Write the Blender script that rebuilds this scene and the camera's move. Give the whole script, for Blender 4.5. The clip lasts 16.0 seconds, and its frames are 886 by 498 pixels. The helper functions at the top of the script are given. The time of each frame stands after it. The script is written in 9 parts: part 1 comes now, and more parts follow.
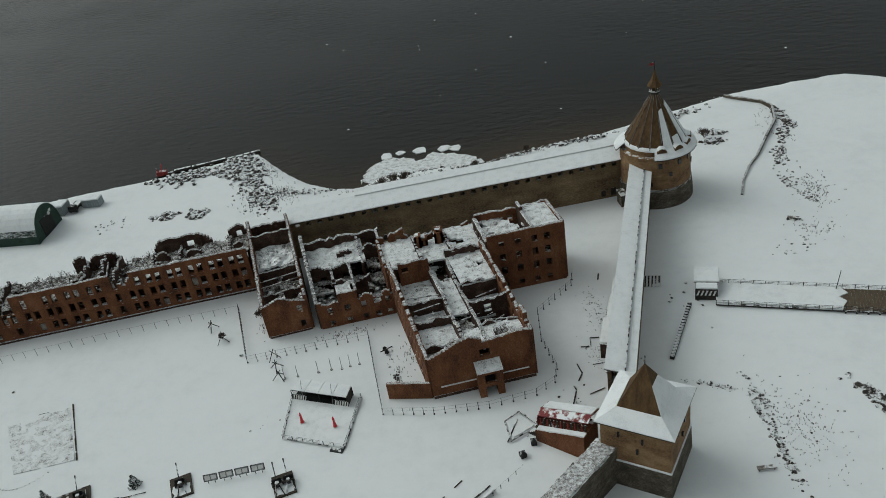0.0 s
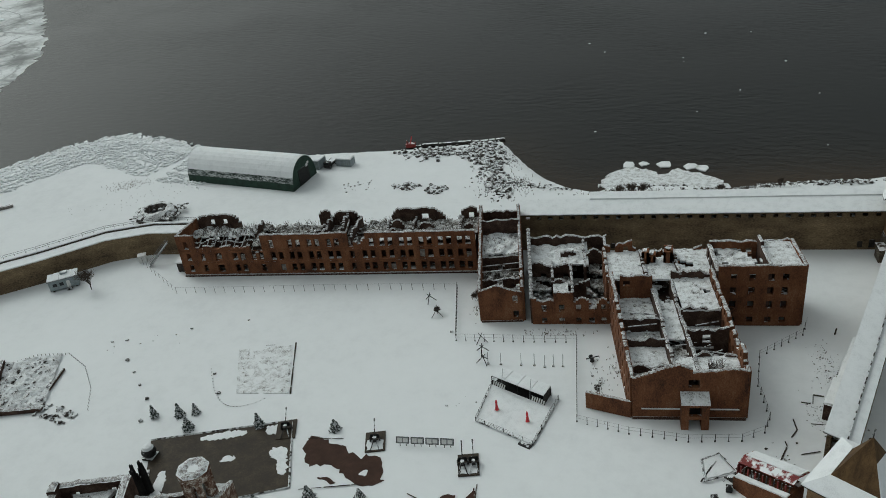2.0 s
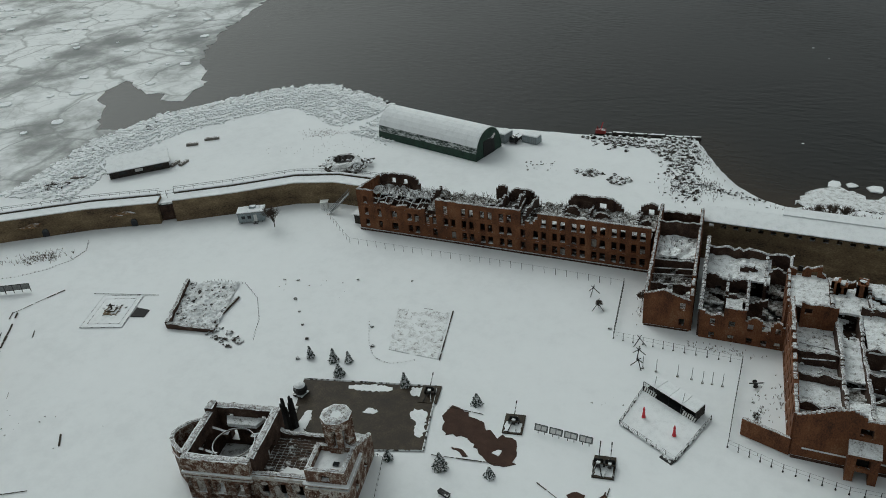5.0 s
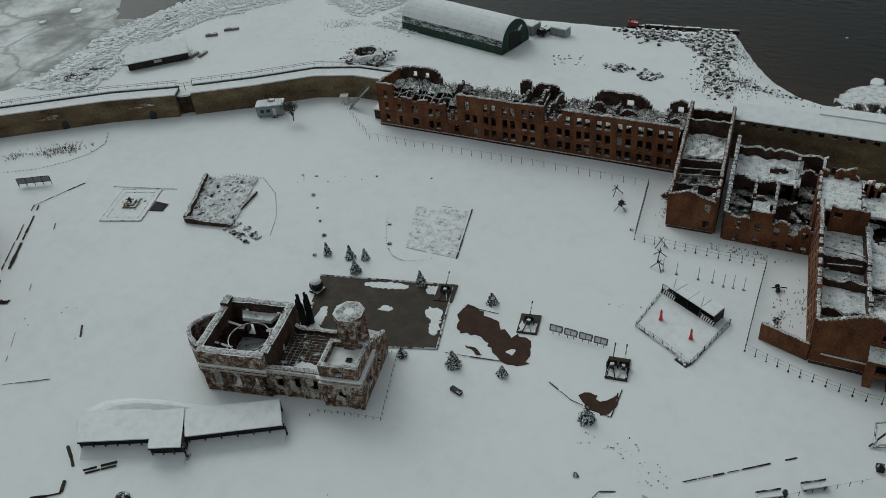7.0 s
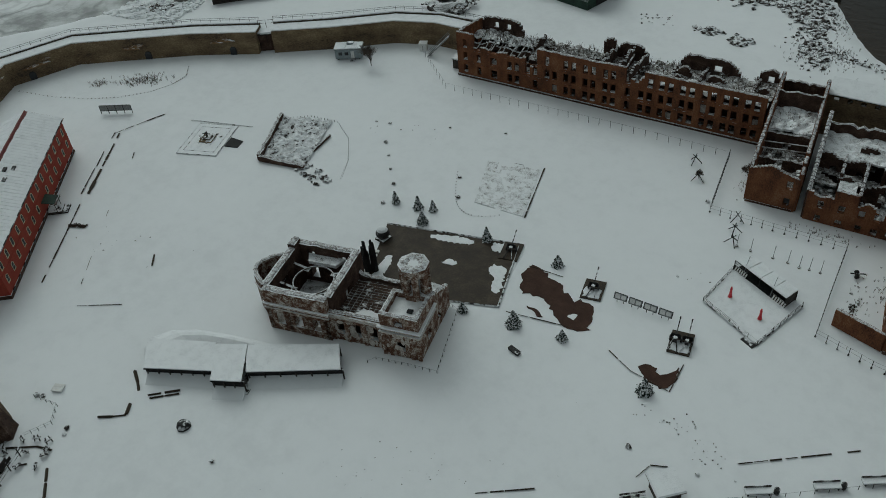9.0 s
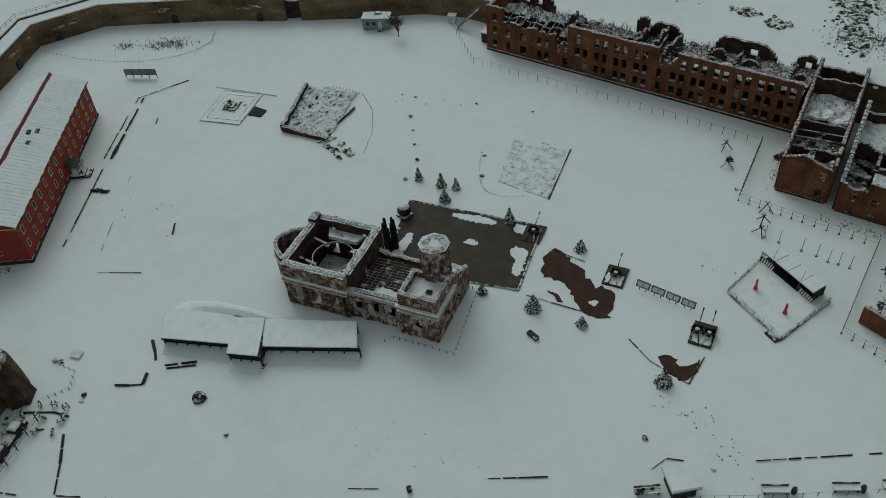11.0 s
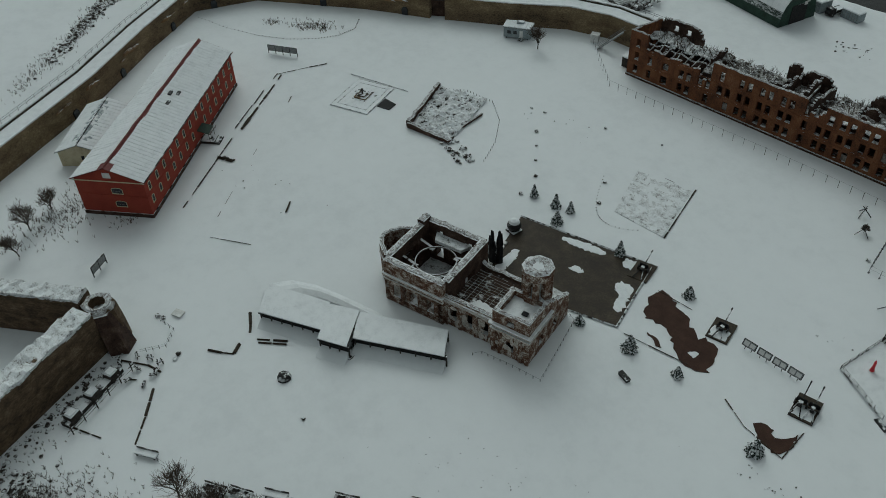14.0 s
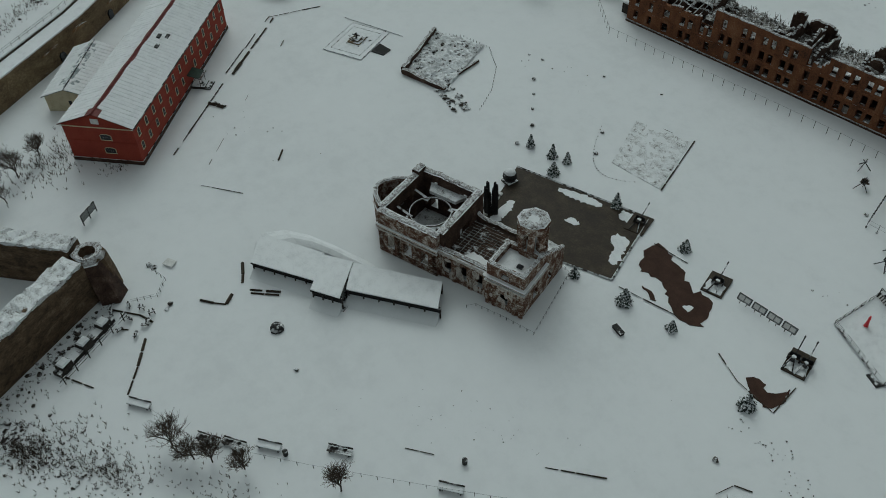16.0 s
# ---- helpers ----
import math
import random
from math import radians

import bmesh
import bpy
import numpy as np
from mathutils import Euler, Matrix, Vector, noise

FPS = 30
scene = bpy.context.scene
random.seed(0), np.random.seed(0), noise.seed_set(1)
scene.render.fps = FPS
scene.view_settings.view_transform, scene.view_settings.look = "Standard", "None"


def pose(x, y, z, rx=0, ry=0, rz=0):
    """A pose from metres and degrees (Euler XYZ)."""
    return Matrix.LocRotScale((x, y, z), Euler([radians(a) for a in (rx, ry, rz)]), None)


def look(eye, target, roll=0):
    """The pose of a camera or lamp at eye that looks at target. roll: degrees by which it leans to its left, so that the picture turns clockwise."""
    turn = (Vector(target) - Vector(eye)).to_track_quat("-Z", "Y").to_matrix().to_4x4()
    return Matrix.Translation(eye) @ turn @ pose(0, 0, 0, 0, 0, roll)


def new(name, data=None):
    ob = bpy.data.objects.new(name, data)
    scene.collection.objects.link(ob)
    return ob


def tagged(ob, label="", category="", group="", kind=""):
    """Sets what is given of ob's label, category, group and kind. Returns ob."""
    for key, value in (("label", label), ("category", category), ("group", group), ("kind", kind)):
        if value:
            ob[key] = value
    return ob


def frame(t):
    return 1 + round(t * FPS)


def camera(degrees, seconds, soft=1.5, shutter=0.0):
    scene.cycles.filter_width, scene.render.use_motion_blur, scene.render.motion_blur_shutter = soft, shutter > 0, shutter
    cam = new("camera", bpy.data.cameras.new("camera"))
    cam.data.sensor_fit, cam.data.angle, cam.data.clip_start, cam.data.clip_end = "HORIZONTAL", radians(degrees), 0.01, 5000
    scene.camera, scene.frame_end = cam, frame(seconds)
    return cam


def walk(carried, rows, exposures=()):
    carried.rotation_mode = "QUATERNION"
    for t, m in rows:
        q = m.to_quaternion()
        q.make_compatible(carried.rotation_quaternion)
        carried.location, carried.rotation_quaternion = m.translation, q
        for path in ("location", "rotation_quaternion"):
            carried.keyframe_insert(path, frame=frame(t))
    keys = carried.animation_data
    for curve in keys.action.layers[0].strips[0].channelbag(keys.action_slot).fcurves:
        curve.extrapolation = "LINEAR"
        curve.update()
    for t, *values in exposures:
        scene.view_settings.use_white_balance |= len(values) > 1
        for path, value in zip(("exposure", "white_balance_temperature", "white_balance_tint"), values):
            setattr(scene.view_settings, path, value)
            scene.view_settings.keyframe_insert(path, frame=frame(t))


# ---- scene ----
cam = camera(55.9, 16.0, soft=0.9)
PATH = [
    (0, (2.985, -6.63, 108.388), (2.879, -4.943, 107.319), -9.7),
    (0.5, (2.433, -6.789, 108.529), (2.17, -5.105, 107.483), -9.2),
    (1, (2.146, -7.103, 108.717), (1.763, -5.432, 107.686), -8.7),
    (1.5, (1.934, -7.227, 108.906), (1.448, -5.576, 107.887), -8.2),
    (2, (1.812, -6.973, 109.15), (1.196, -5.36, 108.141), -7.6),
    (2.5, (1.74, -6.91, 109.354), (1.014, -5.338, 108.354), -7.2),
    (3, (1.658, -6.741, 109.442), (0.83, -5.215, 108.449), -6.5),
    (3.5, (1.331, -6.721, 109.551), (0.455, -5.219, 108.561), -6.2),
    (4, (1.242, -6.529, 109.563), (0.325, -5.052, 108.573), -5.8),
    (6.5, (2.67, -1.356, 106.985), (1.652, -0.058, 105.854), -6.3),
    (7, (2.391, -0.952, 106.861), (1.409, 0.298, 105.648), -6.5),
    (7.5, (1.988, -0.685, 106.874), (1.04, 0.512, 105.582), -6.8),
    (8, (1.69, -0.591, 106.92), (0.651, 0.537, 105.636), -6.2),
    (8.5, (1.357, -0.413, 107.017), (0.295, 0.694, 105.734), -5.9),
    (11, (-0.928, 1.921, 107.47), (-1.998, 2.942, 106.124), -5.2),
    (11.5, (-1.33, 2.276, 107.618), (-2.404, 3.293, 106.272), -4.9),
    (12, (-1.497, 2.47, 107.834), (-2.69, 3.356, 106.496), -3.8),
    (12.5, (-1.851, 2.813, 107.959), (-3.057, 3.684, 106.623), -3.3),
    (13, (-2.259, 3.126, 108.011), (-3.457, 4.01, 106.675), -3.0),
    (13.5, (-2.723, 3.459, 107.961), (-3.923, 4.342, 106.626), -2.7),
    (14, (-2.985, 3.72, 107.927), (-4.222, 4.557, 106.596), -2.1),
    (14.5, (-3.212, 4.045, 107.853), (-4.443, 4.892, 106.524), -1.9),
    (15, (-3.756, 4.45, 107.734), (-4.979, 5.305, 106.402), -1.8),
    (15.5, (-4.239, 4.673, 107.617), (-5.41, 5.5, 106.222), -1.7),
    (16, (-4.623, 4.872, 107.64), (-5.779, 5.665, 106.213), -1.4),
]
walk(cam, [(t, look(eye, target, roll)) for t, eye, target, roll in PATH],
     [(0, 0.0, 6260, 0), (3, 0.02, 6240, 0), (4, 0.02, 6230, 0), (6.5, -0.16, 6160, 0), (7.5, -0.34, 6130, 0), (8.5, -0.44, 6090, -2), (11, -0.46, 6050, -4), (16, -0.47, 6050, -4)])

# ---- light ----
world = bpy.data.worlds.new("overcast_sky")
scene.world = world
world.use_nodes = True
wn = world.node_tree
sky = wn.nodes.new("ShaderNodeTexSky")
sky.sky_type = "NISHITA"
sky.sun_disc = False
sky.sun_elevation = radians(43)
sky.sun_rotation = radians(-64)
sky.air_density, sky.dust_density, sky.ozone_density = 1.0, 8.0, 1.0
grey = wn.nodes.new("ShaderNodeHueSaturation")
grey.inputs["Saturation"].default_value = 0.16
wn.links.new(sky.outputs["Color"], grey.inputs["Color"])
cloud = wn.nodes.new("ShaderNodeMixRGB")
cloud.inputs["Fac"].default_value, cloud.inputs["Color2"].default_value = 0.3, (6.3, 6.5, 6.6, 1)
wn.links.new(grey.outputs["Color"], cloud.inputs["Color1"])
wn.links.new(cloud.outputs["Color"], wn.nodes["Background"].inputs["Color"])
wn.nodes["Background"].inputs["Strength"].default_value = 0.08

sun = new("sun", bpy.data.lights.new("sun", "SUN"))
sun.data.energy, sun.data.angle, sun.data.color = 0.25, radians(50), (1.0, 0.98, 0.95)
sun.matrix_world = look((-66, 32, 68), (0, 0, 0))


# ---- materials ----
def material(name, colors, scale=1.0, rough=0.85, bump=0.3, metal=0.0, snow=0.0, grain=8.0, stretch=(1, 1, 1), spec=0.3, island=0.0, snow_scale=0.8):
    """Two scales of noise through a colour ramp; snow: how much settles on what faces up."""
    m = bpy.data.materials.new(name)
    m.use_nodes = True
    nt = m.node_tree
    N, L = nt.nodes, nt.links
    bsdf = N["Principled BSDF"]
    co = N.new("ShaderNodeTexCoord")
    mp = N.new("ShaderNodeMapping")
    mp.inputs["Scale"].default_value = stretch
    L.new(co.outputs["Object"], mp.inputs["Vector"])
    big, small = N.new("ShaderNodeTexNoise"), N.new("ShaderNodeTexNoise")
    big.inputs["Scale"].default_value, big.inputs["Detail"].default_value, big.inputs["Roughness"].default_value = scale, 6, 0.62
    small.inputs["Scale"].default_value, small.inputs["Detail"].default_value, small.inputs["Roughness"].default_value = scale * grain, 4, 0.7
    for n in (big, small):
        L.new(mp.outputs["Vector"], n.inputs["Vector"])
    mix = N.new("ShaderNodeMath")
    mix.operation = "MULTIPLY_ADD"
    mix.inputs[1].default_value = 0.45
    L.new(small.outputs["Fac"], mix.inputs[0])
    half = N.new("ShaderNodeMath")
    half.operation = "MULTIPLY"
    half.inputs[1].default_value = 0.55
    L.new(big.outputs["Fac"], half.inputs[0])
    L.new(half.outputs[0], mix.inputs[2])
    ramp = N.new("ShaderNodeValToRGB")
    while len(ramp.color_ramp.elements) < len(colors):
        ramp.color_ramp.elements.new(0.5)
    for i, c in enumerate(colors):
        e = ramp.color_ramp.elements[i]
        e.position = 0.36 + 0.28 * i / max(1, len(colors) - 1)
        e.color = (*c, 1)
    L.new(mix.outputs[0], ramp.inputs["Fac"])
    out = ramp.outputs["Color"]
    if island:
        geo = N.new("ShaderNodeNewGeometry")
        hsv = N.new("ShaderNodeHueSaturation")
        mr = N.new("ShaderNodeMapRange")
        mr.inputs["To Min"].default_value, mr.inputs["To Max"].default_value = 1 - island, 1 + island
        L.new(geo.outputs["Random Per Island"], mr.inputs["Value"])
        L.new(mr.outputs["Result"], hsv.inputs["Value"])
        L.new(out, hsv.inputs["Color"])
        out = hsv.outputs["Color"]
    if snow:
        geo = N.new("ShaderNodeNewGeometry")
        sep = N.new("ShaderNodeSeparateXYZ")
        L.new(geo.outputs["Normal"], sep.inputs[0])
        up = N.new("ShaderNodeMapRange")
        up.inputs["From Min"].default_value, up.inputs["From Max"].default_value = 0.25, 0.75
        L.new(sep.outputs["Z"], up.inputs["Value"])
        pn = N.new("ShaderNodeTexNoise")
        pn.inputs["Scale"].default_value, pn.inputs["Detail"].default_value = snow_scale, 7
        L.new(co.outputs["Object"], pn.inputs["Vector"])
        pr = N.new("ShaderNodeMapRange")
        pr.inputs["From Min"].default_value, pr.inputs["From Max"].default_value = 0.62 - 0.35 * snow, 0.72 - 0.35 * snow
        L.new(pn.outputs["Fac"], pr.inputs["Value"])
        f = N.new("ShaderNodeMath")
        f.operation = "MULTIPLY"
        L.new(up.outputs["Result"], f.inputs[0])
        L.new(pr.outputs["Result"], f.inputs[1])
        mx = N.new("ShaderNodeMixRGB")
        mx.inputs["Color2"].default_value = (0.74, 0.76, 0.77, 1)
        L.new(f.outputs[0], mx.inputs["Fac"])
        L.new(out, mx.inputs["Color1"])
        out = mx.outputs["Color"]
    L.new(out, bsdf.inputs["Base Color"])
    bsdf.inputs["Roughness"].default_value, bsdf.inputs["Metallic"].default_value = rough, metal
    bsdf.inputs["Specular IOR Level"].default_value = spec
    if bump:
        b = N.new("ShaderNodeBump")
        b.inputs["Strength"].default_value, b.inputs["Distance"].default_value = bump, 0.15
        L.new(mix.outputs[0], b.inputs["Height"])
        L.new(b.outputs["Normal"], bsdf.inputs["Normal"])
    return m


SNOW = material("snow", [(0.66, 0.68, 0.69), (0.78, 0.8, 0.81), (0.81, 0.83, 0.84)], 0.6, 0.75, 0.35, grain=9, spec=0.15)
GROUND = material("wind_packed_snow", [(0.72, 0.74, 0.75), (0.77, 0.79, 0.8), (0.79, 0.81, 0.82)], 0.03, 0.8, 0.08, grain=9, spec=0.12)
WALL_SNOW = material("broken_snow_on_brick", [(0.05, 0.035, 0.028), (0.3, 0.28, 0.27), (0.66, 0.68, 0.69), (0.8, 0.82, 0.83)], 1.9, 0.85, 0.6, grain=4, spec=0.15)
SNOW_ROUGH = material("trodden_snow", [(0.06, 0.05, 0.04), (0.6, 0.61, 0.61), (0.78, 0.8, 0.81), (0.8, 0.82, 0.83)], 0.75, 0.85, 0.8, grain=5, spec=0.15)
SNOW_DIRTY = material("snow_with_weeds", [(0.035, 0.028, 0.022), (0.16, 0.15, 0.135), (0.5, 0.5, 0.49), (0.76, 0.78, 0.79)], 0.6, 0.9, 1.0, grain=4, spec=0.1)
BRICK = material("old_brick", [(0.03, 0.017, 0.011), (0.108, 0.042, 0.019), (0.168, 0.067, 0.029), (0.22, 0.115, 0.062)], 0.3, 0.92, 0.35, snow=0.2, grain=14, stretch=(1, 1, 0.6))
# darker, greyer brick, mostly for inner, rear and side walls and plinths
BRICK_DARK = material("dark_brick", [(0.016, 0.012, 0.01), (0.045, 0.025, 0.018), (0.075, 0.045, 0.032), (0.14, 0.1, 0.08)], 0.5, 0.95, 0.4, snow=0.75, grain=10)
BRICK_PLASTER = material("brick_with_flaking_plaster", [(0.03, 0.018, 0.012), (0.08, 0.036, 0.021), (0.11, 0.05, 0.029), (0.24, 0.18, 0.14), (0.5, 0.46, 0.41), (0.66, 0.63, 0.58)], 0.75, 0.92, 0.45, snow=0.8, grain=5)
# church vaults; also lower floors, where its near-black colour holds the indoor shade
VAULT_BRICK = material("vault_brick_and_dim_floors", [(0.018, 0.012, 0.009), (0.045, 0.03, 0.022), (0.08, 0.05, 0.036)], 1.2, 0.95, 0.5, snow=0.12, grain=6)
PLASTER = material("old_lime_plaster", [(0.16, 0.09, 0.06), (0.5, 0.46, 0.41), (0.66, 0.64, 0.6)], 1.1, 0.9, 0.4, snow=0.7, grain=6)
BRICK_RED = material("painted_red_brick", [(0.2, 0.03, 0.018), (0.27, 0.042, 0.025), (0.3, 0.055, 0.032)], 0.25, 0.85, 0.15, grain=16)
STONE = material("limestone_wall", [(0.05, 0.037, 0.026), (0.13, 0.092, 0.055), (0.19, 0.14, 0.08), (0.3, 0.22, 0.13)], 0.12, 0.95, 0.5, snow=0.4, grain=16, stretch=(1, 1, 2.2))
STONE_DARK = material("damp_fieldstone", [(0.035, 0.03, 0.025), (0.085, 0.07, 0.05), (0.19, 0.17, 0.14)], 0.4, 0.95, 0.8, snow=0.6, grain=8, stretch=(1, 1, 2))
STONE_WARM = material("warm_limestone", [(0.07, 0.04, 0.022), (0.2, 0.12, 0.06), (0.3, 0.2, 0.11)], 0.25, 0.95, 0.5, snow=0.4, grain=12, stretch=(1, 1, 2))
WOOD_ROOF = material("weathered_plank_roof", [(0.035, 0.02, 0.01), (0.085, 0.048, 0.019), (0.14, 0.085, 0.036)], 0.5, 0.85, 0.3, grain=12, stretch=(2, 2, 0.4))
WOOD_DARK = material("dark_wood", [(0.012, 0.011, 0.01), (0.035, 0.03, 0.026), (0.07, 0.06, 0.05)], 1.5, 0.85, 0.3, snow=0.6)
WOOD_GREY = material("grey_wood", [(0.09, 0.08, 0.07), (0.2, 0.18, 0.16), (0.3, 0.28, 0.26)], 1.5, 0.85, 0.3, snow=0.6)
IRON = material("dark_iron", [(0.012, 0.013, 0.014), (0.03, 0.03, 0.03), (0.06, 0.055, 0.05)], 3, 0.6, 0.2, metal=0.6, snow=0.35)
STEEL = material("grey_galvanised_steel", [(0.12, 0.13, 0.13), (0.22, 0.23, 0.23), (0.3, 0.31, 0.31)], 3, 0.5, 0.1, metal=0.5)
RUST_RED = material("red_metal_sheet", [(0.1, 0.012, 0.012), (0.2, 0.022, 0.02), (0.26, 0.04, 0.03)], 0.8, 0.6, 0.1, snow=0.5)
RUST_BARE = material("bare_rust_red_sheet", [(0.07, 0.012, 0.012), (0.13, 0.02, 0.018), (0.18, 0.035, 0.03)], 0.8, 0.6, 0.1)
RED_PAINT = material("bright_red_paint", [(0.4, 0.015, 0.025), (0.6, 0.03, 0.045), (0.65, 0.06, 0.07)], 2, 0.5, 0.1)
GREEN_SHEET = material("dark_green_sheet", [(0.008, 0.02, 0.014), (0.018, 0.045, 0.03), (0.03, 0.065, 0.045)], 0.5, 0.6, 0.1)
CREAM = material("cream_paint", [(0.4, 0.35, 0.22), (0.55, 0.5, 0.34), (0.6, 0.56, 0.4)], 0.6, 0.8, 0.1)
WHITE = material("white_paint", [(0.5, 0.5, 0.48), (0.68, 0.68, 0.66), (0.75, 0.75, 0.73)], 0.8, 0.7, 0.1)
BLUEGREY = material("blue_grey_siding", [(0.16, 0.19, 0.2), (0.25, 0.29, 0.3), (0.33, 0.36, 0.37)], 0.6, 0.7, 0.15, snow=0.5)
GLASS_DARK = material("dark_window_glass", [(0.01, 0.012, 0.014), (0.02, 0.022, 0.025), (0.03, 0.032, 0.035)], 0.5, 0.12, 0.0, spec=0.5)
SOIL = material("dark_wet_paving", [(0.018, 0.013, 0.009), (0.036, 0.026, 0.016), (0.07, 0.052, 0.034)], 0.3, 0.7, 0.35, grain=12)
CLAY = material("red_clay_ground", [(0.03, 0.012, 0.008), (0.045, 0.021, 0.013), (0.066, 0.032, 0.02)], 0.5, 0.85, 0.4, grain=12)
ROCK = material("dark_rock", [(0.02, 0.018, 0.016), (0.06, 0.05, 0.043), (0.12, 0.1, 0.085)], 0.8, 0.95, 0.6, snow=0.5, island=0.4)
NEEDLE = material("spruce_needles", [(0.008, 0.014, 0.012), (0.022, 0.034, 0.027), (0.045, 0.06, 0.05)], 2, 0.9, 0.2, snow=0.42, island=0.35, snow_scale=3)
BARK = material("bark", [(0.02, 0.016, 0.013), (0.05, 0.04, 0.032), (0.09, 0.075, 0.06)], 4, 0.95, 0.4)
TWIG = material("dry_twigs", [(0.05, 0.038, 0.03), (0.09, 0.07, 0.055), (0.14, 0.11, 0.09)], 2, 0.95, 0.0, island=0.3)


def ice_material():
    """Frozen river: white floes parted by dark cracks, grey where the ice is thin and wet."""
    m = bpy.data.materials.new("cracked_river_ice")
    m.use_nodes = True
    N, L = m.node_tree.nodes, m.node_tree.links
    bsdf = N["Principled BSDF"]
    co = N.new("ShaderNodeTexCoord")
    warp = N.new("ShaderNodeTexNoise")
    warp.inputs["Scale"].default_value, warp.inputs["Detail"].default_value = 0.05, 5
    L.new(co.outputs["Object"], warp.inputs["Vector"])
    add = N.new("ShaderNodeVectorMath")
    add.operation = "MULTIPLY_ADD"
    add.inputs[1].default_value = (22, 22, 0)
    L.new(warp.outputs["Color"], add.inputs[0])
    L.new(co.outputs["Object"], add.inputs[2])
    thin = N.new("ShaderNodeTexNoise")
    thin.inputs["Scale"].default_value, thin.inputs["Detail"].default_value, thin.inputs["Roughness"].default_value = 0.021, 7, 0.62
    L.new(co.outputs["Object"], thin.inputs["Vector"])
    ramp = N.new("ShaderNodeValToRGB")
    for i, (p, c) in enumerate(((0.36, (0.15, 0.16, 0.16, 1)), (0.43, (0.27, 0.28, 0.275, 1)), (0.49, (0.52, 0.54, 0.54, 1)), (0.56, (0.7, 0.72, 0.72, 1)))):
        e = ramp.color_ramp.elements[i] if i < 2 else ramp.color_ramp.elements.new(p)
        e.position, e.color = p, c
    L.new(thin.outputs["Fac"], ramp.inputs["Fac"])
    out = ramp.outputs["Color"]
    for scale, w0, w1, dark in ((0.03, 0.004, 0.035, 0.6), (0.1, 0.01, 0.06, 0.22)):
        v = N.new("ShaderNodeTexVoronoi")
        v.feature = "DISTANCE_TO_EDGE"
        v.inputs["Scale"].default_value = scale
        L.new(add.outputs[0], v.inputs["Vector"])
        r = N.new("ShaderNodeMapRange")
        r.inputs["From Min"].default_value, r.inputs["From Max"].default_value = w0, w1
        r.inputs["To Min"].default_value, r.inputs["To Max"].default_value = dark, 0.0
        L.new(v.outputs["Distance"], r.inputs["Value"])
        mx = N.new("ShaderNodeMixRGB")
        mx.inputs["Color2"].default_value = (0.16, 0.17, 0.165, 1)
        L.new(r.outputs["Result"], mx.inputs["Fac"])
        L.new(out, mx.inputs["Color1"])
        out = mx.outputs["Color"]
    L.new(out, bsdf.inputs["Base Color"])
    bsdf.inputs["Roughness"].default_value, bsdf.inputs["Specular IOR Level"].default_value = 0.6, 0.2
    b = N.new("ShaderNodeBump")
    b.inputs["Strength"].default_value, b.inputs["Distance"].default_value = 0.5, 0.4
    L.new(thin.outputs["Fac"], b.inputs["Height"])
    L.new(b.outputs["Normal"], bsdf.inputs["Normal"])
    return m


ICE_RUBBLE = material("broken_shore_ice", [(0.62, 0.64, 0.64), (0.74, 0.76, 0.77), (0.81, 0.83, 0.84)], 0.5, 0.7, 0.4, island=0.12)
BRIDGE_DECK = material("brown_bridge_planks", [(0.06, 0.045, 0.03), (0.1, 0.075, 0.05), (0.14, 0.11, 0.075)], 0.6, 0.85, 0.2, stretch=(4, 1, 1))


